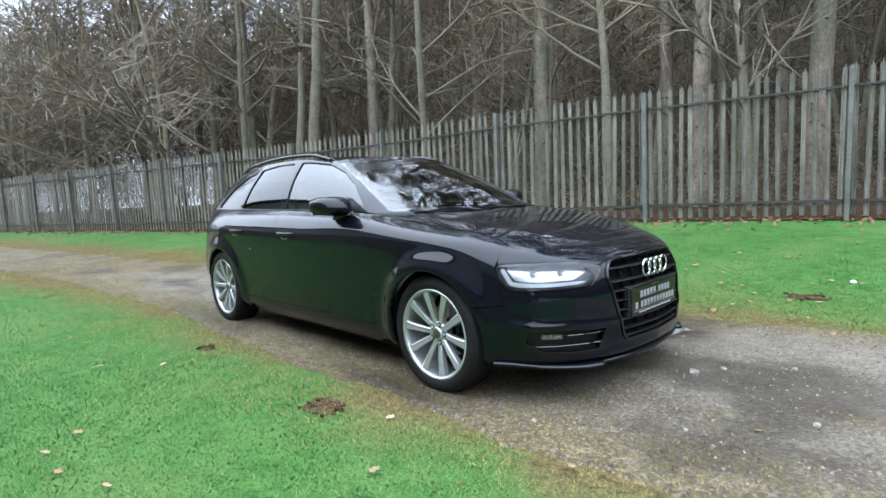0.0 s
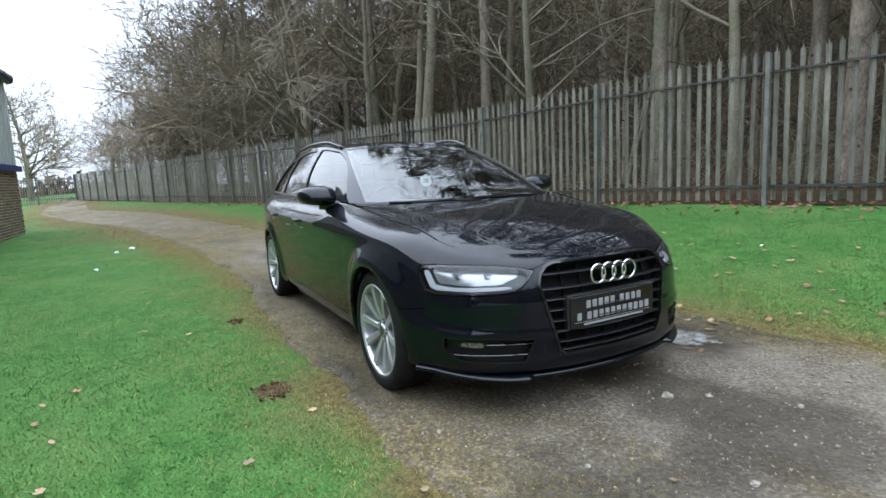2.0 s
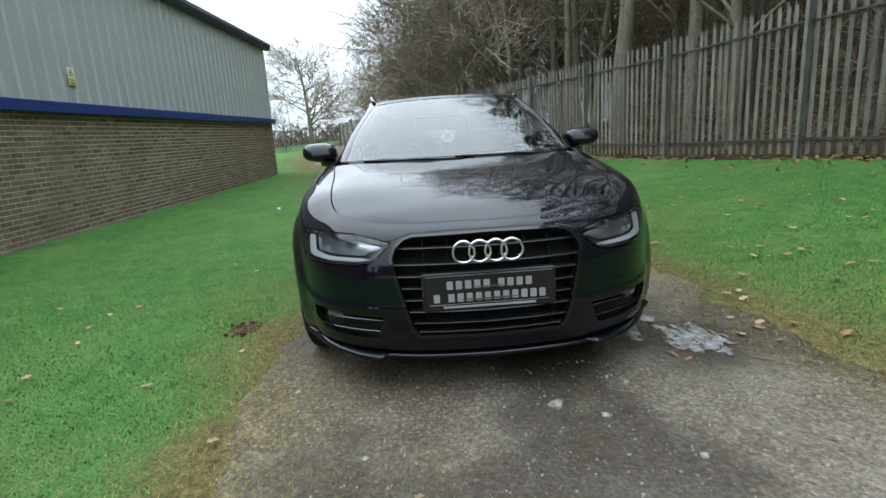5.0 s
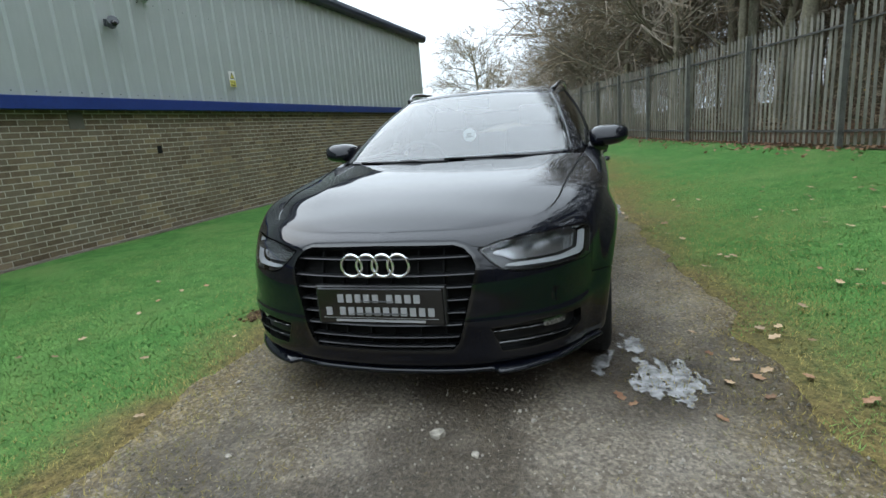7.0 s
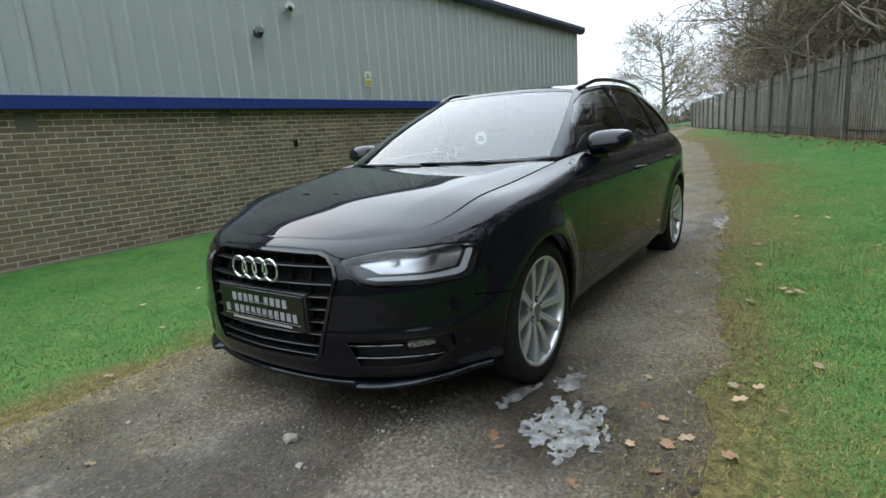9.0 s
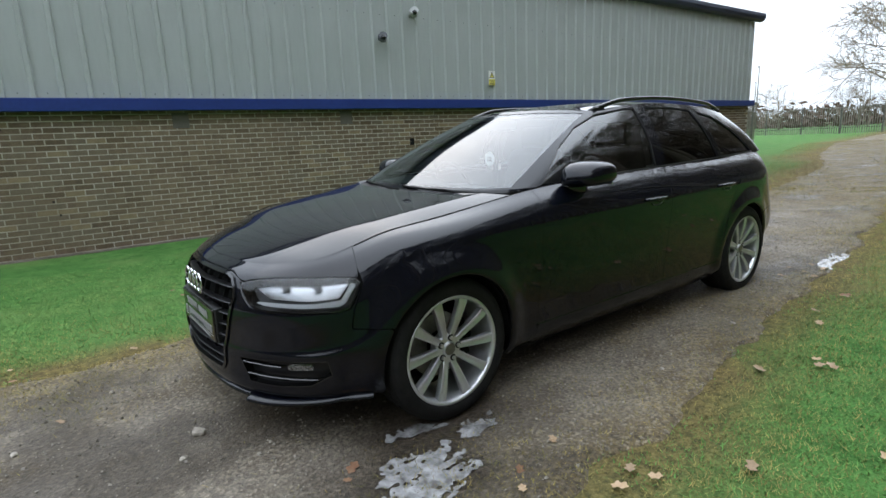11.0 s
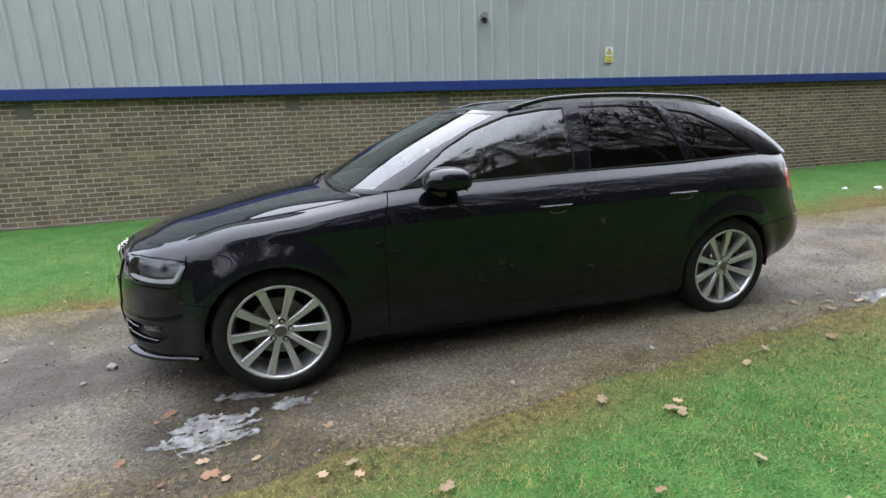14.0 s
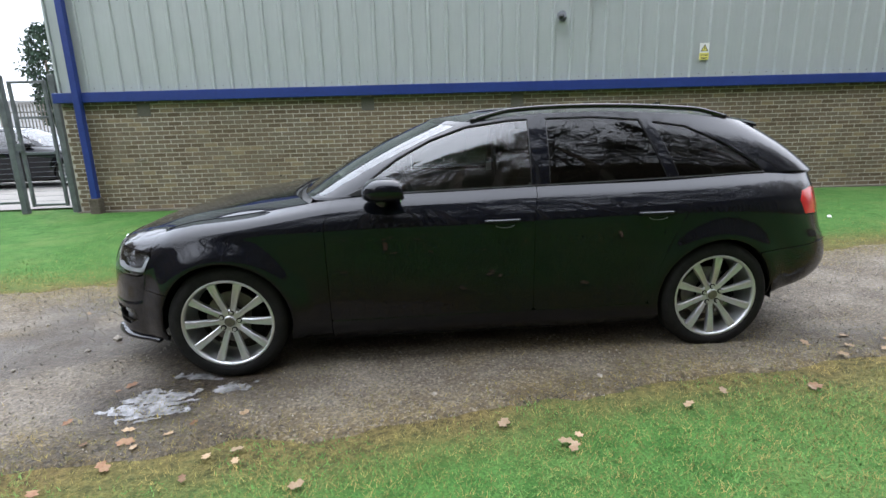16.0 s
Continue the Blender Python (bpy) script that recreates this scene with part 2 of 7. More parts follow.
# mesh helpers
def mesh_of(name, verts, faces, material, smooth=False):
    me = bpy.data.meshes.new(name)
    me.from_pydata([tuple(v) for v in verts], [], [tuple(f) for f in faces])
    if material is not None:
        me.materials.append(material)
    if smooth:
        me.polygons.foreach_set("use_smooth", [True] * len(me.polygons))
    me.update()
    return me


def piece(name, verts, faces, material, parent=None, label="", smooth=False):
    ob = new(name, mesh_of(name, verts, faces, material, smooth))
    if parent is not None:
        ob.parent = parent
    return tagged(ob, label)


def part(name, bm, material, parent, label="", smooth=False):
    me = bpy.data.meshes.new(name)
    bm.to_mesh(me)
    bm.free()
    if material is not None:
        me.materials.append(material)
    if smooth:
        me.polygons.foreach_set("use_smooth", [True] * len(me.polygons))
    ob = new(name, me)
    if parent is not None:
        ob.parent = parent
    return tagged(ob, label)


def box_bm(x0, x1, y0, y1, z0, z1, bevel=0.0, seg=1):
    bm = bmesh.new()
    bmesh.ops.create_cube(bm, size=1.0, matrix=Matrix.Translation(((x0 + x1) / 2, (y0 + y1) / 2, (z0 + z1) / 2)) @ Matrix.Diagonal((x1 - x0, y1 - y0, z1 - z0, 1)))
    if bevel > 0:
        bmesh.ops.bevel(bm, geom=bm.edges[:], offset=bevel, segments=seg, affect="EDGES", profile=0.5)
    return bm


def empty(name, at=(0, 0, 0), rz=0.0):
    ob = new(name)
    ob.matrix_world = pose(*at, 0, 0, rz)
    ob.empty_display_size = 0.2
    return ob


class Soup:
    """Vertices and faces gathered for one mesh."""

    def __init__(self):
        self.v, self.f = [], []

    def tube(self, pts, radii, sides=5, cap=False):
        base = len(self.v)
        n = len(pts)
        for i in range(n):
            p = Vector(pts[i])
            d = Vector(pts[min(i + 1, n - 1)]) - Vector(pts[max(i - 1, 0)])
            d = d.normalized() if d.length > 1e-9 else Vector((0, 0, 1))
            a = d.cross(Vector((0.31, 0.95, 0.05)))
            a = a.normalized() if a.length > 1e-3 else Vector((1, 0, 0))
            b = d.cross(a)
            for k in range(sides):
                w = 2 * math.pi * k / sides
                self.v.append(p + (a * math.cos(w) + b * math.sin(w)) * radii[i])
        for i in range(n - 1):
            for k in range(sides):
                k2 = (k + 1) % sides
                self.f.append((base + i * sides + k, base + i * sides + k2, base + (i + 1) * sides + k2, base + (i + 1) * sides + k))
        if cap:
            self.f.append(tuple(base + k for k in range(sides))[::-1])
            self.f.append(tuple(base + (n - 1) * sides + k for k in range(sides)))

    def add(self, verts, faces):
        base = len(self.v)
        self.v.extend(verts)
        self.f.extend(tuple(base + i for i in f) for f in faces)

    def box(self, x0, x1, y0, y1, z0, z1):
        self.add([(x0, y0, z0), (x1, y0, z0), (x1, y1, z0), (x0, y1, z0), (x0, y0, z1), (x1, y0, z1), (x1, y1, z1), (x0, y1, z1)],
                 [(3, 2, 1, 0), (4, 5, 6, 7), (0, 1, 5, 4), (1, 2, 6, 5), (2, 3, 7, 6), (3, 0, 4, 7)])

    def make(self, name, material, parent=None, label="", smooth=False):
        return piece(name, self.v, self.f, material, parent, label, smooth)


# the lie of the land
FENCE_A, FENCE_B = 6.3, 0.27            # fence line: y = A + B x
FENCE_DIR = Vector((-0.9654, -0.2607, 0))
WALL_A, WALL_B = -5.9, -0.04            # wall line: y = A + B x


def fence_gap(x, y):
    """Metres from the fence towards the track."""
    return (FENCE_A + FENCE_B * x - y) * 0.9654


def smooth(e0, e1, v):
    v = min(1.0, max(0.0, (v - e0) / (e1 - e0)))
    return v * v * (3 - 2 * v)


def ground_z(x, y, dig=True):
    d = fence_gap(x, y)
    bank = 0.118 * max(0.0, 4.3 - max(d, 0.0))
    if d > 3.3:
        bank = 0.118 * 0.25 * max(0.0, 5.3 - d) ** 2
    bank *= 0.93 - 0.27 * smooth(1.5, 7.0, -x)
    if d < 0:
        bank += 0.05 * min(-d, 14.0)
    dip = -0.1 * smooth(1.2, 5.2, -y) * (1 - smooth(8.0, 20.0, -x))
    lump = 0.02 * noise.noise(Vector((x * 0.5, y * 0.5, 0.0))) * smooth(1.2, 2.2, abs(y - 0.2))
    dug = -0.06 * smooth(0.05, 0.3, road_depth(x, y)) if dig and -16 < x < 9 else 0.0
    return dug + bank * (1 - 0.55 * smooth(20, 45, -x) * (1 - smooth(-2.5, 0.5, -d))) + dip + lump


ROAD_EDGE_L = [(-60, -10.5), (-30, -7.2), (-20, -4.6), (-14.6, -2.75), (-9.6, -1.86), (-6, -1.33), (-3, -1.1), (0, -1.15), (2, -1.1), (4, -1.1), (7, -1.3), (12, -1.9), (40, -4.0)]
ROAD_EDGE_R = [(-60, -8.0), (-30, -4.9), (-20, -1.8), (-14.6, -0.75), (-11, -0.15), (-6, 0.75), (-3.4, 1.12), (-1.2, 1.35), (1, 1.58), (2.5, 1.8), (4, 1.9), (7, 2.0), (12, 1.6), (40, -0.6)]


def along(table, x):
    for (xa, ya), (xb, yb) in zip(table, table[1:]):
        if x <= xb:
            return ya + (yb - ya) * (x - xa) / (xb - xa)
    return table[-1][1]


def road_depth(x, y):
    """Metres inside the edge of the track; negative on the grass."""
    return min(y - along(ROAD_EDGE_L, x), along(ROAD_EDGE_R, x) - y)

# ground sheet, graded from fine near the track to the horizon
def axis(lo, hi, step, far):
    a = list(np.arange(lo, hi + 1e-6, step))
    d, s = step, a[-1]
    while s < far:
        d *= 1.28
        s += d
        a.append(s)
    d, s = step, a[0]
    while s > -far:
        d *= 1.28
        s -= d
        a.insert(0, s)
    return a


def sheet(name, xs, ys, zf, material, keep=None, smooth_it=True):
    idx, v, f = {}, [], []
    for i, x in enumerate(xs):
        for j, y in enumerate(ys):
            idx[i, j] = len(v)
            v.append((x, y, zf(x, y)))
    for i in range(len(xs) - 1):
        for j in range(len(ys) - 1):
            if keep is None or keep((xs[i] + xs[i + 1]) / 2, (ys[j] + ys[j + 1]) / 2):
                f.append((idx[i, j], idx[i + 1, j], idx[i + 1, j + 1], idx[i, j + 1]))
    return piece(name, v, f, material, smooth=smooth_it)


gx, gy = axis(-12, 5, 0.14, 900), axis(-4.5, 4.5, 0.12, 900)
ground = sheet("ground", gx, gy, ground_z, M_GRASS)
tagged(ground, "mown green winter lawn on gently sloping ground", "lawn", kind="structure")


def set_wear(ob, fn):
    me = ob.data
    a = me.attributes.new("wear", "FLOAT", "POINT")
    a.data.foreach_set("value", [min(1.0, max(0.0, fn(v.co.x, v.co.y))) for v in me.vertices])


def verge_wear(x, y):
    d = road_depth(x, y) if -60 < x < 40 else -9
    w = smooth((-0.66 if y > 0.2 else -0.44) - 0.45 * smooth(1.5, 5, -x), 0.14, d + 0.45 * noise.noise(Vector((x * 0.9, y * 0.9, 4.0))) + 0.2 * noise.noise(Vector((x * 3.1, y * 3.1, 4.0))))
    return w + 0.8 * smooth(4, 11, -x) * smooth(-2.3, 0.3, d + noise.noise(Vector((x * 0.3, y * 0.3, 8.0))))


def road_wear(x, y):
    d = road_depth(x, y)
    w = 1 - smooth(-0.05, 0.55 if y > 0.2 else 0.85, d + 0.22 * noise.noise(Vector((x * 1.6, y * 1.6, 6.0))))
    return max(w, 0.95 * smooth(3.0, 8, -x + 1.5 * noise.noise(Vector((x * 0.7, y * 0.9, 6.0)))), 0.7 * smooth(0.25, 0.5, noise.noise(Vector((x * 1.1, y * 1.8, 2.0)))))


set_wear(ground, verge_wear)


def road_z(x, y):
    d = road_depth(x, y) + 0.16 * noise.noise(Vector((x * 1.7, y * 1.7, 3.0))) + 0.07 * noise.noise(Vector((x * 6, y * 6, 3.0)))
    bump = 0.012 * noise.noise(Vector((x * 1.3, y * 1.3, 7.0))) + 0.004 * noise.noise(Vector((x * 9, y * 9, 7.0)))
    dip = 0.0
    for px, py, pr in PUDDLES:
        q = math.hypot(x - px, y - py) / pr
        if q < 1.5:
            dip = min(dip, -0.016 * max(0.0, 1 - q * q * 0.45) + 0.009 * noise.noise(Vector((x * 13, y * 13, 5.0))) + 0.006 * noise.noise(Vector((x * 31, y * 31, 5.0))))
    return ground_z(x, y, False) + 0.012 + bump * smooth(0.0, 0.4, d) + dip - 0.05 * (1 - smooth(-0.02, 0.1, d))


# pools of wash water: centre, half axes, turn
POOLS = [(1.765, 1.14, 0.23, 0.165, 0.1), (1.39, 1.01, 0.13, 0.06, 0.1), (1.62, 0.86, 0.15, 0.045, -0.25), (1.16, -1.0, 0.30, 0.10, 0.0), (-2.7, 1.12, 0.42, 0.13, 0.1)]
PUDDLES = [(1.77, 1.14, 0.30), (1.38, 1.01, 0.16)]
rx = [x for x in list(np.arange(-60, -12, 0.6)) + list(np.arange(-12, -3.5, 0.075)) + list(np.arange(-3.5, 2.6, 0.04)) + list(np.arange(2.6, 5.2, 0.075)) + list(np.arange(5.3, 40, 0.6))]
rows_v, rows_f = [], []
NR = 90
for x in rx:
    a, b = along(ROAD_EDGE_L, x) - 0.35, along(ROAD_EDGE_R, x) + 0.35
    for j in range(NR):
        y = a + (b - a) * j / (NR - 1)
        rows_v.append((x, y, road_z(x, y)))
for i in range(len(rx) - 1):
    for j in range(NR - 1):
        rows_f.append((i * NR + j, (i + 1) * NR + j, (i + 1) * NR + j + 1, i * NR + j + 1))
road = tagged(piece("road", rows_v, rows_f, M_ROAD, smooth=True), "worn gravel and earth track across the lawn", "track", kind="structure")

set_wear(road, road_wear)


def road_wet(x, y):
    w = 0.0
    for px, py, rx_, ry_, ang in POOLS:
        c, s_ = math.cos(ang), math.sin(ang)
        u, v = (x - px) * c + (y - py) * s_, -(x - px) * s_ + (y - py) * c
        w = max(w, 1.5 - math.hypot(u / (rx_ * 1.5), v / (ry_ * 1.7)) + 0.5 * noise.noise(Vector((x * 4, y * 4, 1.0))))
    w = max(w, 1.25 - math.hypot((x - 1.5) / 0.55, (y - 0.95) / 0.32) + 0.4 * noise.noise(Vector((x * 4, y * 4, 1.0))))
    w = max(w, 0.7 * smooth(0.05, 0.4, noise.noise(Vector((x * 0.9, y * 1.5, 11.0))) + 0.3 * noise.noise(Vector((x * 4, y * 5, 11.0)))))
    return w * smooth(-0.08, 0.14, road_depth(x, y) + 0.1 * noise.noise(Vector((x * 3, y * 3, 2.0))))


at = road.data.attributes.new("wet", "FLOAT", "POINT")
at.data.foreach_set("value", [min(1.0, max(0.0, road_wet(v.co.x, v.co.y))) for v in road.data.vertices])

# woodland floor behind the fence
wx, wy = list(np.arange(-60, 30, 0.8)), list(np.arange(0, 45, 0.8))
wv, wf = [], []
for x in wx:
    for d in wy:
        y = FENCE_A + FENCE_B * x - 0.1 + d + 0.2 * noise.noise(Vector((x, d, 1.0)))
        wv.append((x, y, ground_z(x, y) + 0.02 + 0.1 * abs(noise.noise(Vector((x * 0.8, y * 0.8, 2.0)))) * min(1.0, d)))
for i in range(len(wx) - 1):
    for j in range(len(wy) - 1):
        k = i * len(wy) + j
        wf.append((k, k + len(wy), k + len(wy) + 1, k + 1))
tagged(piece("woodland_floor", wv, wf, M_LITTER, smooth=True), "brown leaf litter on the woodland floor", "ground", kind="structure")


# industrial unit: brick plinth, blue drip band, ribbed cladding, eaves gutter
BASE_Z, BAND0, BAND1, EAVE = -0.14, 1.765, 1.93, 4.33
U0, U1 = -15.7, 6.05
unit = tagged(empty("industrial_building", (0, WALL_A, 0), math.degrees(math.atan(WALL_B))), "long low industrial unit, brick below grey ribbed cladding", "building")


def slab(name, x0, x1, y0, y1, z0, z1, material, label="", bevel=0.0):
    return part(name, box_bm(x0, x1, y0, y1, z0, z1, bevel), material, unit, label)


brick_wall = slab("brick_wall", U0, U1, -0.3, -0.0045, BASE_Z - 0.3, BAND0 + 0.1, M_MORTAR, "buff brown brick plinth with pale mortar")
slab("gable_wall", U0, U0 + 0.3, -24, -0.302, BASE_Z - 0.3, EAVE, M_CLAD, "grey clad end wall")
slab("gable_wall", U1 - 0.3, U1, -24, -0.302, BASE_Z - 0.3, EAVE, M_CLAD, "grey clad end wall")
slab("back_wall", U0, U1, -24.3, -24.002, BASE_Z - 0.3, EAVE, M_CLAD)
slab("footing", U0 - 0.05, U1 + 0.02, -0.012, 0.10, BASE_Z - 0.2, BASE_Z + 0.055, M_FOOT, "weathered concrete strip at the wall's foot", 0.01)
slab("drip_band", U0 - 0.18, U1 + 0.06, -0.1, 0.105, BAND0, BAND1, M_BLUE, "blue painted steel drip band", 0.006)
roof = Soup()
roof.add([(U0 - 0.2, 0.12, EAVE + 0.12), (U1 + 0.2, 0.12, EAVE + 0.12), (U1 + 0.2, -12, EAVE + 1.3), (U0 - 0.2, -12, EAVE + 1.3),
          (U0 - 0.2, -24.4, EAVE + 0.12), (U1 + 0.2, -24.4, EAVE + 0.12),
          (U0 - 0.2, 0.12, EAVE + 0.04), (U1 + 0.2, 0.12, EAVE + 0.04), (U1 + 0.2, -12, EAVE + 1.22), (U0 - 0.2, -12, EAVE + 1.22),
          (U0 - 0.2, -24.4, EAVE + 0.04), (U1 + 0.2, -24.4, EAVE + 0.04)],
         [(0, 1, 2, 3), (3, 2, 5, 4), (7, 6, 9, 8), (8, 9, 10, 11), (0, 6, 7, 1), (4, 5, 11, 10), (0, 3, 9, 6), (3, 4, 10, 9), (2, 1, 7, 8), (5, 2, 8, 11)])
roof.make("roof", M_CLAD, unit, "low pitched grey sheet roof")
# gutter: a half-round channel along the eaves
gut = Soup()
prof = [(0.02, 0.20), (0.19, 0.21), (0.20, 0.12), (0.17, 0.03), (0.10, -0.01), (0.02, -0.02)]
for x in (U0 - 0.3, U1 + 0.2):
    gut.v.extend([(x, p, EAVE + q - 0.04) for p, q in prof])
n = len(prof)
gut.f = [(k, (k + 1) % n, n + (k + 1) % n, n + k) for k in range(n)] + [tuple(range(n)), tuple(range(2 * n - 1, n - 1, -1))]
gut.make("gutter", M_GUTTER, unit, "dark blue eaves gutter")
# cladding sheets of three ribs, each lapping the next
RIB, SHEET = 0.305, 0.915
cs = Soup()
xs = []
for r in range(3):
    o = r * RIB
    xs += [(o, 0.0), (o + 0.215, 0.0), (o + 0.232, 0.036), (o + 0.268, 0.036), (o + 0.29, 0.0)]
xs.append((SHEET + 0.0, 0.0))
for z in (BAND1 - 0.002, EAVE + 0.1):
    cs.v.extend([(x, y, z) for x, y in xs])
n = len(xs)
cs.f = [(k, k + 1, n + k + 1, n + k) for k in range(n - 1)]
sheet_me = mesh_of("cladding_sheet", cs.v, cs.f, M_CLAD)
x = U0
first = True
while x < U1 - 0.05:
    ob = new("cladding_sheet", sheet_me)
    ob.parent = unit
    ob.location = (x, 0.02, 0)
    if x + SHEET > U1:
        ob.scale = ((U1 - x) / SHEET, 1, 1)
    if first:
        tagged(ob, "pale grey ribbed steel cladding")
        first = False
    x += SHEET
slab("cladding_rail", U0, U1, -0.25, -0.002, BAND1 - 0.1, EAVE + 0.05, M_CLAD)
# blue square post and its concrete foot near the corner
slab("corner_post", 5.63, 5.74, 0.078, 0.19, 0.1, EAVE, M_BLUE, "blue painted steel post", 0.008)
slab("post_foot", 5.60, 5.77, 0.05, 0.22, BASE_Z - 0.2, 0.16, M_FOOT, "stained concrete post foot", 0.012)

# palisade fence along the wood
fence = tagged(empty("palisade_fence"), "weathered grey steel palisade fence with pointed pales", "fence")
P0, BAY = Vector((-3.33, 5.40, 0)), 2.75
PALE_H = 2.15


def fence_point(k):
    p = P0 + FENCE_DIR * (BAY * k)
    return Vector((p.x, p.y, ground_z(p.x, p.y + 0.02)))


sec = [(-0.034, 0.0), (-0.02, -0.014), (-0.008, -0.002), (0.008, -0.002), (0.02, -0.014), (0.034, 0.0)]
tops = [-0.035, -0.06, -0.022, -0.022, -0.06, -0.035]
pale_v = [(a, b, 0.0) for a, b in sec] + [(a, b, PALE_H - 0.10) for a, b in sec] + [(a * 0.9, b - 0.006, PALE_H + t) for (a, b), t in zip(sec, tops)] + [(0, -0.01, PALE_H + 0.02)]
pale_f = []
for lvl in range(2):
    pale_f += [(6 * lvl + k, 6 * lvl + k + 1, 6 * lvl + 7 + k, 6 * lvl + 6 + k) for k in range(5)]
pale_f.append((14, 15, 18))
pale_me = mesh_of("pale", pale_v, pale_f, M_PALE)
post_bm = bmesh.new()
for a in ((-0.028, 0.028, -0.05, -0.044), (-0.028, 0.028, 0.044, 0.05), (-0.004, 0.004, -0.046, 0.046)):
    b2 = box_bm(a[0], a[1], a[2], a[3], -0.3, PALE_H + 0.0)
    me_t = bpy.data.meshes.new("t")
    b2.to_mesh(me_t)
    b2.free()
    post_bm.from_mesh(me_t)
    bpy.data.meshes.remove(me_t)
post_me = bpy.data.meshes.new("post")
post_bm.to_mesh(post_me)
post_bm.free()
post_me.materials.append(M_POST)
yaw = math.degrees(math.atan2(FENCE_DIR.y, FENCE_DIR.x))
rails, far_pales = Soup(), Soup()
rng = random.Random(4)
count = 0
K0, K1 = -8, 18
for k in range(K0, K1 + 1):
    p = fence_point(k)
    ob = new("post", post_me)
    ob.parent = fence
    ob.matrix_world = pose(p.x + 0.02, p.y - 0.085, p.z, rng.uniform(-0.6, 0.6), rng.uniform(-0.6, 0.6), yaw)
    if k == K1:
        break
    q = fence_point(k + 1)
    side = Vector((FENCE_DIR.y, -FENCE_DIR.x, 0)) * -1
    side = side if side.y < 0 else -side
    for h in (0.25, 1.87):
        rail = Soup()
        for e, pt in enumerate((p, q)):
            for dz, ds in ((0, 0.0), (0.034, 0.0), (0.034, 0.006), (0.006, 0.006), (0.006, 0.045), (0, 0.045)):
                rail.v.append(pt + Vector((0, 0, h + dz)) + side * (0.012 + ds))
        rail.f = [(i, (i + 1) % 6, 6 + (i + 1) % 6, 6 + i) for i in range(6)] + [(5, 4, 3, 2, 1, 0), (6, 7, 8, 9, 10, 11)]
        rail.make("rail", M_RAIL, fence)
    n = 18
    for i in range(n):
        s = (i + 0.5) / n
        r = p.lerp(q, s)
        dz = rng.uniform(-0.012, 0.012) + 0.05
        m = pose(r.x, r.y, r.z + dz, rng.uniform(-0.5, 0.5), rng.uniform(-0.7, 0.7), yaw + 180)
        if -6 <= k <= 9 and count < 290:
            ob = new("pale", pale_me)
            ob.parent = fence
            ob.matrix_world = m
            count += 1
        else:
            far_pales.add([m @ Vector(v) for v in pale_v], pale_f)
tagged(far_pales.make("paling", M_PALE, fence, "more distant pales of the same fence"), kind="stuff")

# trees of the wood
def limb(soup, twigs, rng, p, d, length, r, depth, droop=0.0, spread=0.6, kids=4, twig_at=2, fat=0.0):
    r = max(r, fat)
    segs = 4 if depth > 1 else 3
    pts, rad = [p.copy()], [r]
    q, dirn = p.copy(), d.copy()
    for i in range(segs):
        dirn = (dirn + Vector((rng.gauss(0, 0.16), rng.gauss(0, 0.16), rng.gauss(0, 0.1) - droop))).normalized()
        q = q + dirn * (length / segs)
        pts.append(q.copy())
        rad.append(r * (1 - 0.72 * (i + 1) / segs))
    (soup if depth >= twig_at else twigs).tube(pts, rad, 5 if depth >= 3 else (4 if depth == 2 else 3))
    if depth > 0:
        for c in range(kids):
            s = rng.uniform(0.25, 1.0)
            i = min(segs - 1, int(s * segs))
            at = pts[i].lerp(pts[i + 1], s * segs - i) if s < 1 else pts[-1]
            a = rng.uniform(0, 2 * math.pi)
            u = dirn.orthogonal().normalized()
            w = dirn.cross(u)
            out = (dirn * rng.uniform(0.5, 1.0) + (u * math.cos(a) + w * math.sin(a)) * spread * rng.uniform(0.7, 1.5)).normalized()
            limb(soup, twigs, rng, at, out, length * rng.uniform(0.45, 0.7), r * 0.5, depth - 1, droop, spread, kids, twig_at, fat)


def leaf_flecks(rng, centre, spread, n, size, soup):
    for _ in range(n):
        p = Vector((rng.gauss(centre[0], spread[0]), rng.gauss(centre[1], spread[1]), rng.gauss(centre[2], spread[2])))
        a, b = Vector((rng.gauss(0, 1), rng.gauss(0, 1), rng.gauss(0, 1))).normalized() * size, Vector((rng.gauss(0, 1), rng.gauss(0, 1), rng.gauss(0, 1))).normalized() * size * 0.6
        soup.add([p, p + a * 0.5 + b, p + a, p + a * 0.5 - b], [(0, 1, 2, 3)])


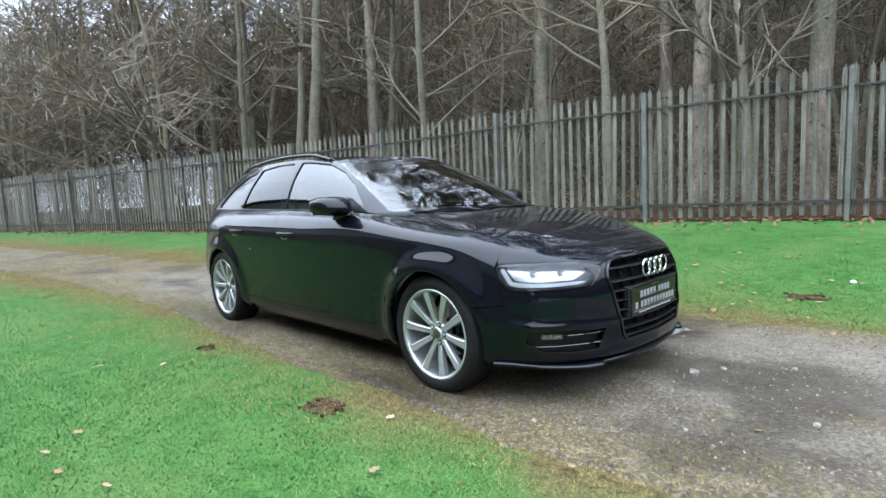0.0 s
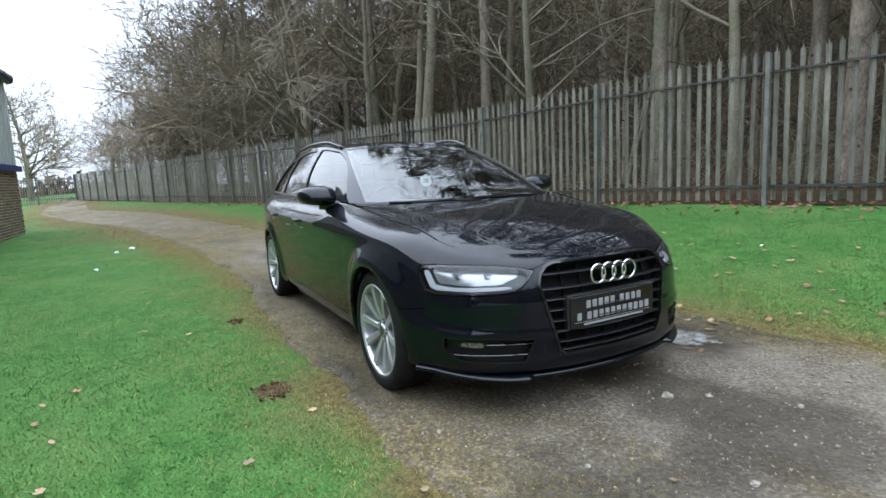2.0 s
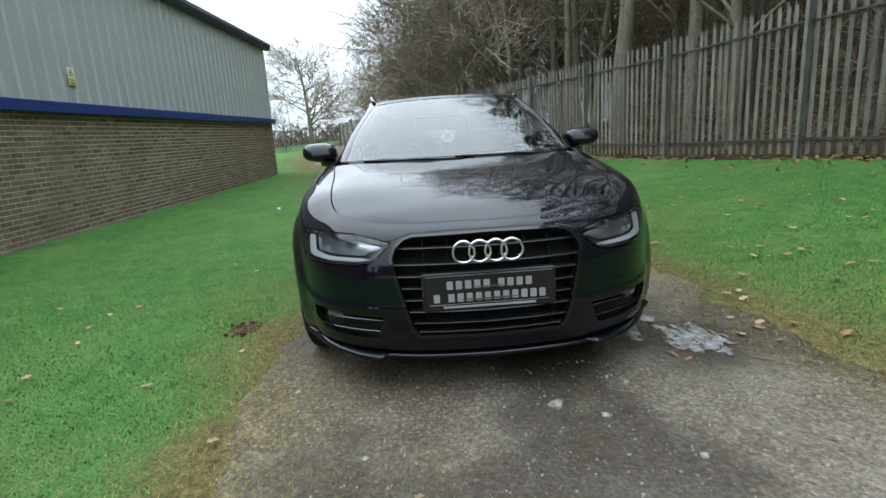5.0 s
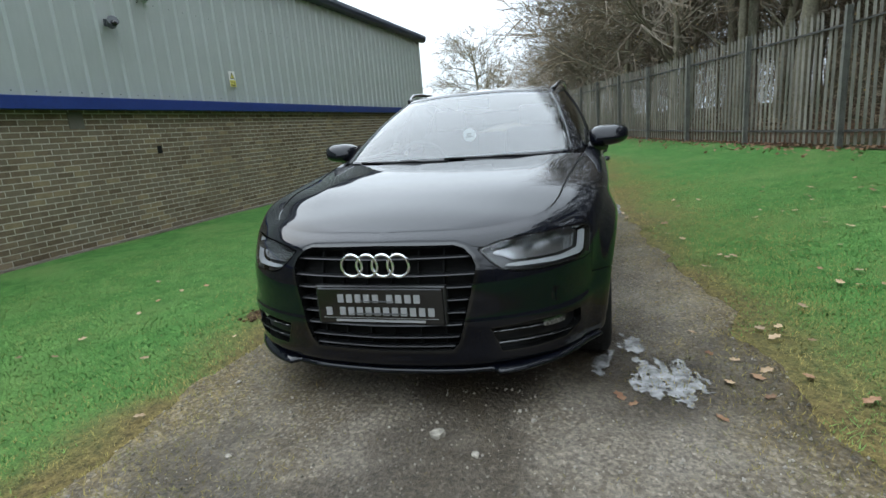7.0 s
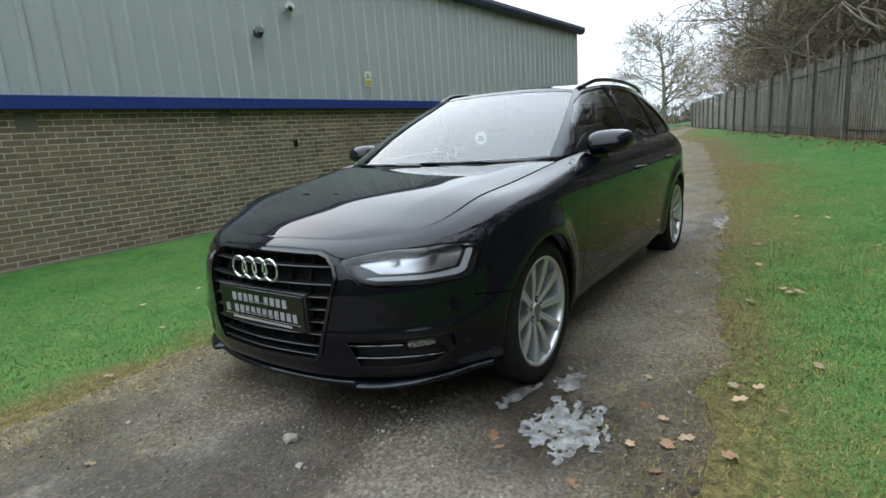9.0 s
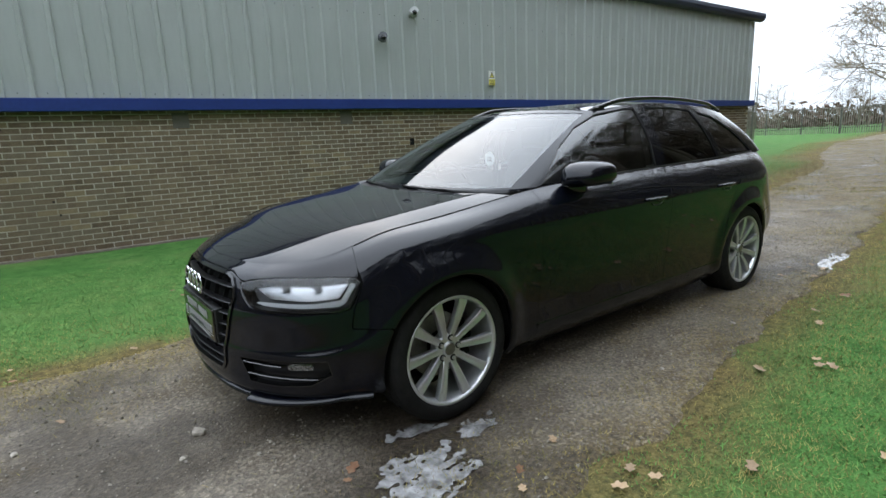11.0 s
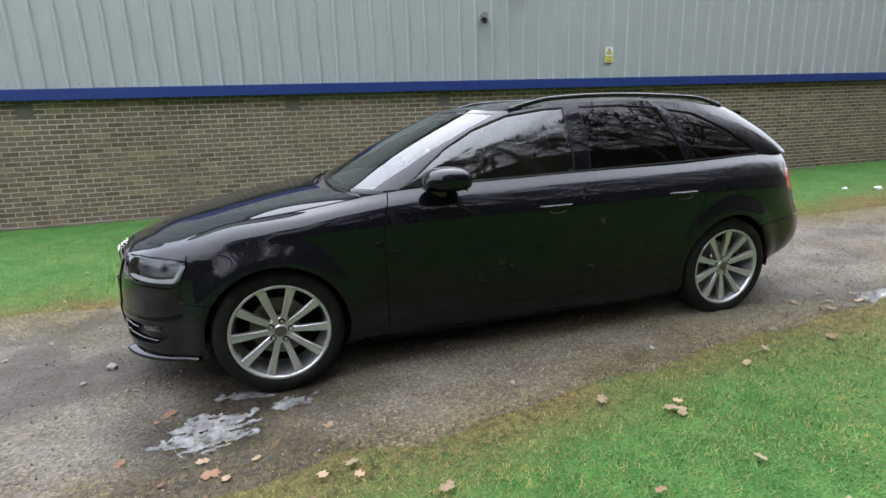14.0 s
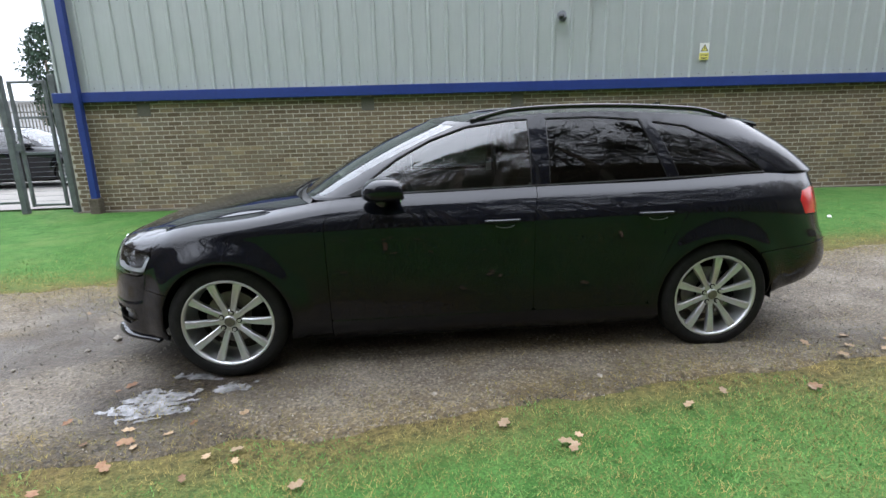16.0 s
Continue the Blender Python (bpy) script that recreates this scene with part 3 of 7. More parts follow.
def pine(seed, h, r):
    """Tall bare-poled conifer with dead whorls below and a thin dark crown."""
    rng = random.Random(seed)
    trunk, branch, stubs = Soup(), Soup(), Soup()
    lean = (rng.uniform(-0.03, 0.03), rng.uniform(-0.03, 0.03))
    pts = [Vector((lean[0] * z + 0.05 * math.sin(z * 0.5 + seed), lean[1] * z, z)) for z in np.linspace(-0.2, h, 12)]
    trunk.tube(pts, [r * (1.25 if i == 0 else 1.0) * (1 - 0.72 * i / 11) for i in range(12)], 9)
    z = 0.7
    while z < h * 0.55:
        c = Vector((lean[0] * z + 0.05 * math.sin(z * 0.5 + seed), lean[1] * z, z))
        rr = r * (1 - 0.72 * z / h)
        for k in range(rng.randint(2, 4)):
            a = rng.uniform(0, 6.28)
            d = Vector((math.cos(a), math.sin(a), rng.uniform(-0.25, 0.2))).normalized()
            if rng.random() < 0.6:
                stubs.tube([c + d * rr * 0.8, c + d * (rr + 0.030)], [0.034, 0.018], 6, True)
            else:
                limb(trunk, branch, rng, c + d * rr * 0.7, d, rng.uniform(0.5, 1.9), 0.013, 1, 0.05, 0.8, 4, 2)
        z += rng.uniform(0.3, 0.5)
    while z < h:
        c = Vector((lean[0] * z, lean[1] * z, z))
        for k in range(5):
            a = rng.uniform(0, 6.28)
            d = Vector((math.cos(a), math.sin(a), rng.uniform(-0.1, 0.35))).normalized()
            ln = (h - z) * 0.3 + 0.7
            limb(trunk, branch, rng, c, d, ln, 0.02, 1, 0.06, 0.8, 5, 2)
            for _ in range(7):
                leaf_flecks(rng, c + d * ln * rng.uniform(0.3, 1), (0.2, 0.2, 0.12), 3, 0.22, branch)
        z += rng.uniform(0.45, 0.7)
    ob = empty("conifer_tree")
    trunk.make("trunk", M_BARK_PINE, ob, smooth=True)
    tagged(stubs.make("branch_stub", M_TWIG_DEEP, ob, "dark stubs of dead branches"), kind="stuff")
    branch.make("crown", M_NEEDLE, ob, "thin dark needled crown over dead branches")
    return tagged(ob, "tall straight conifer with a bare grey knotted trunk", "tree")


def bare_tree(seed, h, r, stems=1, leaves=0, grey=False, kids=4, low=0.3, reach=1.0, fat=0.0, limbs=16):
    rng = random.Random(seed)
    trunk, twigs, leafs = Soup(), Soup(), Soup()
    for s in range(stems):
        a = rng.uniform(0, 6.28)
        tilt = 0.0 if stems == 1 else rng.uniform(0.06, 0.2)
        d = Vector((math.cos(a) * tilt, math.sin(a) * tilt, 1)).normalized()
        p = Vector((math.cos(a) * 0.2, math.sin(a) * 0.2, -0.15)) if stems > 1 else Vector((0, 0, -0.15))
        hh, rs = h * rng.uniform(0.8, 1.0), r * rng.uniform(0.7, 1.0)
        pts, rad, q = [p.copy()], [rs * 1.2], p.copy()
        n = 10
        for i in range(n):
            d = (d + Vector((rng.gauss(0, 0.05), rng.gauss(0, 0.05), 0.03))).normalized()
            q = q + d * hh / n
            pts.append(q.copy())
            rad.append(rs * (1 - 0.85 * (i + 1) / n))
        trunk.tube(pts, rad, 8)
        for b in range(int(limbs * (1 if stems == 1 else 0.6))):
            f = rng.uniform(low, 0.98)
            i = min(n - 1, int(f * n))
            at = pts[i].lerp(pts[i + 1], f * n - i)
            a = rng.uniform(0, 6.28)
            o = Vector((math.cos(a), math.sin(a), rng.uniform(0.25, 1.0))).normalized()
            ln = hh * rng.uniform(0.2, 0.34) * (1.15 - 0.6 * f) * reach
            limb(trunk, twigs, rng, at, o, ln, rad[i] * 0.45, 2, -0.01, 0.65, kids, 2, fat)
            if leaves:
                leaf_flecks(rng, at + o * ln, (0.5, 0.5, 0.5), leaves, 0.09, leafs)
    ob = empty("bare_tree")
    trunk.make("trunk", M_BARK_GREEN, ob, smooth=True)
    twigs.make("crown", M_TWIG_GREY if grey else M_TWIG, ob, "fine bare winter twigs")
    if leaves:
        leafs.make("foliage", M_RUSSET, ob, "few withered yellow-brown leaves")
    return tagged(ob, "bare winter broadleaf tree with mossy trunk", "tree", "trees of the wood")


def put(proto, used, x, y, rz, s=1.0):
    m = Matrix.Translation((x, y, ground_z(x, y))) @ Matrix.Rotation(rz, 4, "Z") @ Matrix.Scale(s, 4)
    if id(proto) not in used:
        used.add(id(proto))
        proto.matrix_world = m
        return proto
    c = copy_thing(proto, m)
    c.matrix_basis = m
    return c


used = set()
pines = [pine(11 + i, 15 + i, 0.15 + 0.015 * i) for i in range(4)]
bares = [bare_tree(31, 11, 0.13), bare_tree(32, 10, 0.10, stems=4), bare_tree(33, 12, 0.15, leaves=4), bare_tree(34, 9, 0.08, stems=3, leaves=3), bare_tree(35, 10, 0.11, grey=True, low=0.15), bare_tree(36, 13, 0.16, grey=True)]
fars = [bare_tree(41, 12, 0.14, kids=6, low=0.15, reach=1.35, fat=0.016), bare_tree(42, 12, 0.12, stems=3, kids=5, low=0.15, reach=1.3, fat=0.016), bare_tree(43, 13, 0.15, kids=6, low=0.2, reach=1.3, fat=0.016, leaves=3), bare_tree(44, 11, 0.12, kids=6, low=0.12, reach=1.4, fat=0.016, grey=True)]
# trunks that stand out close behind the fence
NEAR = [(1.3, 8.5, 3), (-0.63, 8.37, 2), (-3.85, 7.6, 2), (-8.93, 6.6, 1), (-13.5, 5.15, 0), (-1.67, 9.25, 0), (4.6, 9.4, 3), (7.4, 10.2, 1), (11, 11, 3)]
for x, y, k in NEAR:
    tagged(put(pines[k], used, x, y, x * 2.1), group="conifers behind the fence")
for x, y, k in ((-2.16, 7.56, 0), (-6.21, 6.06, 4), (-11.6, 5.7, 2)):
    put(bares[k], used, x, y, x, 1.1)
rng = random.Random(8)
spots = []
for row, (d0, d1, n) in enumerate(((1.2, 3.5, 26), (3.5, 7, 40), (7, 12, 30), (12, 19, 14), (19, 30, 6))):
    for i in range(n):
        x = -54 + 72 * (i + rng.uniform(0.1, 0.9)) / n
        y = FENCE_A + FENCE_B * x + rng.uniform(d0, d1)
        if any(math.hypot(x - a, y - b) < 0.8 for a, b in spots) or (row == 0 and x > -15 and rng.random() < 0.6):
            continue
        spots.append((x, y))
        if x < -14 or row < 2 or rng.random() < 0.55:
            put((fars if x < -15 else bares)[rng.randrange(4 if x < -15 else 6)], used, x, y, rng.uniform(0, 6.28), rng.uniform(0.85, 1.2) * (1.2 - 0.5 * smooth(22, 46, -x) if x < -10 else 1.05))
        else:
            put(pines[rng.randrange(4)], used, x, y, rng.uniform(0, 6.28), rng.uniform(0.85, 1.1))


# thicket: tangled stems and twigs filling the depth of the wood
def thicket(name, seed, n, d0, d1, h, material, label, thick=(0.006, 0.016), lens=(0.5, 1.6), up=0.5, x0=-56.0, x1=16.0, clump=1.1, z0=0.0):
    rng_ = np.random.RandomState(seed)
    x = rng_.uniform(x0, x1, n)
    d = rng_.uniform(d0, d1, n)
    y = FENCE_A + FENCE_B * x + d
    z = z0 + rng_.uniform(0, 1, n) ** clump * (h - z0)
    dirs = rng_.normal(0, 1, (n, 3))
    dirs[:, 2] = np.abs(dirs[:, 2]) * up + up * 0.4
    dirs /= np.linalg.norm(dirs, axis=1)[:, None]
    ln = rng_.uniform(*lens, n)
    th = rng_.uniform(*thick, n)
    side = np.cross(dirs, rng_.normal(0, 1, (n, 3)))
    side /= np.linalg.norm(side, axis=1)[:, None]
    side2 = np.cross(dirs, side)
    g = np.array([ground_z(a, b) for a, b in zip(x[::200], y[::200])]).mean()
    base = np.c_[x, y, z + g]
    bend = rng_.normal(0, 0.12, (n, 3)) * ln[:, None]
    p = [base, base + dirs * (ln * 0.5)[:, None] + bend, base + dirs * ln[:, None]]
    v = np.empty((n, 7, 3))
    for k in range(2):
        r = th * (1 - 0.4 * k)
        v[:, 3 * k] = p[k] + side * r[:, None]
        v[:, 3 * k + 1] = p[k] - side * (r * 0.5)[:, None] + side2 * (r * 0.87)[:, None]
        v[:, 3 * k + 2] = p[k] - side * (r * 0.5)[:, None] - side2 * (r * 0.87)[:, None]
    v[:, 6] = p[2]
    quads = np.array([(0, 1, 4, 3), (1, 2, 5, 4), (2, 0, 3, 5)])
    tris = np.array([(3, 4, 6), (4, 5, 6), (5, 3, 6)])
    off = (np.arange(n) * 7)[:, None, None]
    q, t = (quads[None] + off).reshape(-1), (tris[None] + off).reshape(-1)
    me = bpy.data.meshes.new(name)
    me.vertices.add(n * 7)
    me.vertices.foreach_set("co", v.reshape(-1))
    nq, nt = 3 * n, 3 * n
    me.loops.add(nq * 4 + nt * 3)
    me.loops.foreach_set("vertex_index", np.concatenate([q, t]).astype(np.int32))
    me.polygons.add(nq + nt)
    me.polygons.foreach_set("loop_start", np.concatenate([np.arange(nq) * 4, nq * 4 + np.arange(nt) * 3]).astype(np.int32))
    me.materials.append(material)
    me.update(calc_edges=True)
    me.validate()
    return tagged(new(name, me), label, "undergrowth", kind="stuff")


thicket("undergrowth", 1, 9000, 0.3, 7.0, 1.6, M_TWIG, "low tangle of brambles and dead stems", thick=(0.004, 0.010), lens=(0.4, 1.1), clump=1.6)
# the deeper layers take the darkened twig, so their shade is in the colour
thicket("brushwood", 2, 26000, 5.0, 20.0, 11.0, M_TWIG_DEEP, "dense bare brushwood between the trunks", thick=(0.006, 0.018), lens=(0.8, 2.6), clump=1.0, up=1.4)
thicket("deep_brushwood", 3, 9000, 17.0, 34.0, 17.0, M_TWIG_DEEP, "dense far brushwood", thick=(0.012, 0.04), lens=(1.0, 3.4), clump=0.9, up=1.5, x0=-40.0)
thicket("evergreen_brush", 4, 6000, 9.0, 26.0, 8.0, M_NEEDLE, "dark evergreen brush deep in the wood", thick=(0.02, 0.05), lens=(0.3, 0.8), clump=1.0)
thicket("edge_scrub", 8, 2200, 0.5, 14.0, 7.0, M_TWIG, "low bare scrub where the wood ends", thick=(0.006, 0.014), lens=(0.6, 2.0), x0=-62.0, x1=-42.0, up=1.2)
thicket("crown_brush", 5, 6500, 1.0, 14.0, 11.5, M_TWIG, "fine upright twigs at the far end of the wood", thick=(0.005, 0.013), lens=(0.6, 2.2), clump=0.75, x0=-44.0, x1=-12.0, up=1.5)
thicket("overhead_twigs", 6, 8500, 0.3, 9.0, 19.0, M_TWIG, "fine bare twigs of the crowns over the fence", thick=(0.006, 0.015), lens=(0.6, 2.2), clump=0.9, x0=-11.0, x1=12.0, z0=7.5, up=1.1)
thicket("high_twigs", 7, 3200, 0.3, 10.0, 16.0, M_TWIG, "bare twigs high in the crowns", thick=(0.006, 0.015), lens=(0.7, 2.2), clump=0.9, x0=-24.0, x1=-11.0, z0=9.5, up=1.2)
# withered leaves still hanging on the understorey
lf = Soup()
rlf = random.Random(51)
for _ in range(150):
    x = rlf.uniform(-26, 9)
    y = FENCE_A + FENCE_B * x + rlf.uniform(0.8, 9.0)
    h = rlf.uniform(0.8, 6.5)
    leaf_flecks(rlf, (x, y, ground_z(x, y) + h), (0.45, 0.45, 0.35), rlf.randint(10, 36), 0.055, lf)
tagged(lf.make("hanging_leaves", M_RUSSET), "withered yellow-brown leaves on the understorey", "leaves", kind="stuff")

# the wood goes on behind: a far dark mass with a ragged top
fw = Soup()
n = 160
for i in range(n):
    x = -64 + 110 * i / (n - 1)
    y = FENCE_A + FENCE_B * x + 36 + 2.5 * noise.noise(Vector((x * 0.2, 0, 9)))
    top = 26.0 - 12.0 * smooth(42, 62, -x) + 2.0 * noise.noise(Vector((x * 0.35, 3, 9))) + 1.2 * noise.noise(Vector((x * 1.3, 3, 9)))
    fw.v += [(x, y, -1.0), (x, y + 0.4, top * 0.5), (x, y + 1.2, top)]
for i in range(n - 1):
    for e in range(2):
        fw.f.append((i * 3 + e, i * 3 + 3 + e, i * 3 + 4 + e, i * 3 + 1 + e))
# tone lowered so the colour itself holds the shade of the wood's depth
M_FARWOOD = mat("far_winter_wood", (0.060, 0.050, 0.034), (0.105, 0.088, 0.062), 0.9, 1.0, fine=4.0, fine_amt=0.6, c3=(0.10, 0.10, 0.065), scale3=0.25, stretch=(1, 1, 0.3), spec=0.0)
tagged(fw.make("backdrop", M_FARWOOD), "far brown winter wood", "wood", kind="structure")

# unseen wood strip added beyond the track's open end to darken the car's reflections
fw = Soup()
n = 90
for i in range(n):
    y = 44 - 84 * i / (n - 1)
    x = 30 + 2.5 * noise.noise(Vector((y * 0.2, 5, 9))) + 0.004 * (y - 5) ** 2
    top = 12.5 + 2.0 * noise.noise(Vector((y * 0.35, 7, 9))) + 1.5 * noise.noise(Vector((y * 1.3, 7, 9)))
    fw.v += [(x, y, -1.0), (x + 0.4, y, top * 0.5), (x + 1.2, y, top)]
for i in range(n - 1):
    for e in range(2):
        fw.f.append((i * 3 + e, i * 3 + 3 + e, i * 3 + 4 + e, i * 3 + 1 + e))
tagged(fw.make("backdrop", M_FARWOOD), "unseen brown wood strip added to darken the car's reflections", "wood", kind="structure")
# unseen trees added to give the bonnet's reflection a ragged edge
for x, y, k in ((17, 14, 0), (20, 8, 1), (22, 2, 2), (21, -5, 3), (23, -11, 0), (18, 10.5, 2), (24, -1, 1)):
    put(fars[k], used, x, y, x + y, 1.0)

# ---- the estate car: nose towards +x, wheels standing on the track ----
M_PAINT = plain("gloss_black_paint", (0.0020, 0.0026, 0.0055), 0.5, coat=1.0, spec=0.03)
M_PAINT.node_tree.nodes["Principled BSDF"].inputs["Coat Roughness"].default_value = 0.015
M_PAINT.node_tree.nodes["Principled BSDF"].inputs["Coat IOR"].default_value = 1.40
M_PLASTIC = mat("black_plastic", (0.012, 0.012, 0.012), (0.02, 0.02, 0.02), 8, 0.45, fine=120, fine_amt=0.2, bump=0.1, bump_scale=400)
M_PIANO = plain("gloss_black_trim", (0.006, 0.006, 0.006), 0.08, spec=0.6)
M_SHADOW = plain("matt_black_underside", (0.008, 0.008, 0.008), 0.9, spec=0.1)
M_CHROME = plain("chrome", (0.75, 0.76, 0.78), 0.07, metal=1.0)
M_SILVER = mat("silver_alloy", (0.66, 0.67, 0.68), (0.78, 0.79, 0.80), 3, 0.28, metal=0.7, fine=60, fine_amt=0.05)
M_DISC = mat("brake_steel", (0.20, 0.19, 0.18), (0.28, 0.26, 0.24), 9, 0.4, metal=0.9, fine=60, fine_amt=0.2)
M_TYRE = mat("tyre_rubber", (0.010, 0.010, 0.010), (0.018, 0.017, 0.016), 14, 0.75, fine=90, fine_amt=0.25, bump=0.25, bump_scale=160, spec=0.2)
M_SCREEN = glass("windscreen_glass", (0.58, 0.70, 0.69), 1.85)
M_SIDEGLASS = glass("side_glass", (0.20, 0.26, 0.25), 1.75)
M_PRIVACY = glass("privacy_glass", (0.03, 0.03, 0.035), 1.45)
M_TRIM = plain("dark_satin_trim", (0.16, 0.165, 0.175), 0.28, metal=0.8)
M_LENS = glass("lamp_lens", (0.93, 0.94, 0.95), 1.45)
M_LAMPBACK = plain("lamp_reflector", (0.36, 0.365, 0.375), 0.2, metal=0.85)
M_LAMPDARK = plain("lamp_housing", (0.07, 0.072, 0.075), 0.3, metal=0.3)
M_DRL = plain("white_light_guide", (0.56, 0.57, 0.59), 0.25)
M_FOG = mat("ribbed_fog_lens", (0.10, 0.10, 0.105), (0.45, 0.46, 0.47), 90, 0.15, metal=0.6, fine=160, fine_amt=0.4)
M_RED = plain("red_tail_lens", (0.62, 0.012, 0.012), 0.15, coat=0.5)
M_CABIN = mat("dark_cabin_trim", (0.03, 0.03, 0.032), (0.05, 0.05, 0.052), 6, 0.7, fine=80, fine_amt=0.2)
M_CLOTH = mat("grey_seat_cloth", (0.022, 0.022, 0.025), (0.034, 0.034, 0.037), 9, 0.9, fine=160, fine_amt=0.25)
M_HEADLINE = plain("pale_headlining", (0.45, 0.45, 0.43), 0.9)
M_GRILLE = plain("satin_black_grille", (0.010, 0.010, 0.011), 0.28, spec=0.35)
M_LETTER = plain("pale_grey_lettering", (0.27, 0.27, 0.27), 0.5)
M_WHITE = plain("white_sticker", (0.75, 0.75, 0.75), 0.5)

car = tagged(empty("estate_car", (0, 0.015, 0)), "glossy black estate car parked on the gravel track", "car")


def herm(xk, yk, x):
    """Smooth curve through the rows yk at xk, evaluated at x."""
    xk, yk, x = np.asarray(xk, float), np.asarray(yk, float), np.asarray(x, float)
    flat = yk.reshape(len(xk), -1)
    h = np.diff(xk)[:, None]
    sl = np.diff(flat, axis=0) / h
    m = np.empty_like(flat)
    m[0], m[-1] = sl[0], sl[-1]
    m[1:-1] = (sl[:-1] * h[1:] + sl[1:] * h[:-1]) / (h[1:] + h[:-1])
    i = np.clip(np.searchsorted(xk, x, side="right") - 1, 0, len(xk) - 2)
    t = ((x - xk[i]) / h[i, 0])[:, None]
    out = (2 * t ** 3 - 3 * t ** 2 + 1) * flat[i] + (t ** 3 - 2 * t ** 2 + t) * h[i] * m[i] + (-2 * t ** 3 + 3 * t ** 2) * flat[i + 1] + (t ** 3 - t ** 2) * h[i] * m[i + 1]
    return out.reshape((len(x),) + yk.shape[1:])


def poly_sdf(poly, a, b):
    """Signed distance to a polygon in the plane (a, b), positive inside."""
    d = np.full(a.shape, 1e9)
    inside = np.zeros(a.shape, bool)
    n = len(poly)
    for i in range(n):
        (x0, y0), (x1, y1) = poly[i], poly[(i + 1) % n]
        ex, ey = x1 - x0, y1 - y0
        t = np.clip(((a - x0) * ex + (b - y0) * ey) / (ex * ex + ey * ey + 1e-12), 0, 1)
        d = np.minimum(d, np.hypot(a - x0 - t * ex, b - y0 - t * ey))
        c = (y0 > b) != (y1 > b)
        with np.errstate(divide="ignore", invalid="ignore"):
            inside ^= c & (a < (x1 - x0) * (b - y0) / (y1 - y0 + 1e-15) + x0)
    return np.where(inside, d, -d)


class Skin:
    """A surface grid from which panels are cut."""

    def __init__(self, P):
        self.P = P
        du, dv = np.gradient(P, axis=0), np.gradient(P, axis=1)
        n = np.cross(du, dv)
        self.N = n / (np.linalg.norm(n, axis=2)[:, :, None] + 1e-12)

    def cut(self, name, f, material, parent, label="", off=0.0, rim=0.012, flip=False, back=False):
        """The part of the surface where f > 0, moved out by off, its edge turned in by rim."""
        P = self.P + self.N * off
        nu, nv = f.shape
        V, NN, F, key = [], [], [], {}

        def corner(i, j):
            k = (i, j)
            if k not in key:
                key[k] = len(V)
                V.append(P[i, j])
                NN.append(self.N[i, j])
            return key[k]

        def cross_pt(a, b):
            k = (a, b) if a < b else (b, a)
            if k not in key:
                fa, fb = f[k[0]], f[k[1]]
                t = fa / (fa - fb)
                key[k] = len(V)
                V.append(P[k[0]] * (1 - t) + P[k[1]] * t)
                n = self.N[k[0]] * (1 - t) + self.N[k[1]] * t
                NN.append(n / np.linalg.norm(n))
            return key[k]

        pos = f > 0
        any_pos = pos[:-1, :-1] | pos[1:, :-1] | pos[1:, 1:] | pos[:-1, 1:]
        for i, j in zip(*np.nonzero(any_pos)):
            q = ((i, j), (i + 1, j), (i + 1, j + 1), (i, j + 1))
            loop = []
            for e in range(4):
                a, b = q[e], q[(e + 1) % 4]
                if pos[a]:
                    loop.append(corner(*a))
                if pos[a] != pos[b]:
                    loop.append(cross_pt(a, b))
            if len(loop) > 2:
                F.append(loop)
        if rim > 0:
            seen = {}
            for l in F:
                for a, b in zip(l, l[1:] + l[:1]):
                    seen[(a, b)] = True
            edges = [(a, b) for a, b in seen if (b, a) not in seen]
            top, low = {}, {}
            for a, b in edges:
                for k in (a, b):
                    if k not in top:
                        top[k] = len(V)
                        V.append(V[k])
                        NN.append(NN[k])
                        low[k] = len(V)
                        V.append(V[k] - np.asarray(NN[k]) * rim)
                        NN.append(NN[k])
                F.append([b, a, low[a], low[b]])
        if flip:
            F = [l[::-1] for l in F]
        me = bpy.data.meshes.new(name)
        me.from_pydata([tuple(v) for v in V], [], F)
        me.materials.append(material)
        me.polygons.foreach_set("use_smooth", [True] * len(me.polygons))
        me.update()
        s = -1.0 if back else 1.0
        me.normals_split_custom_set_from_vertices([tuple(s * np.asarray(n)) for n in NN])
        ob = new(name, me)
        ob.parent = parent
        return tagged(ob, label)


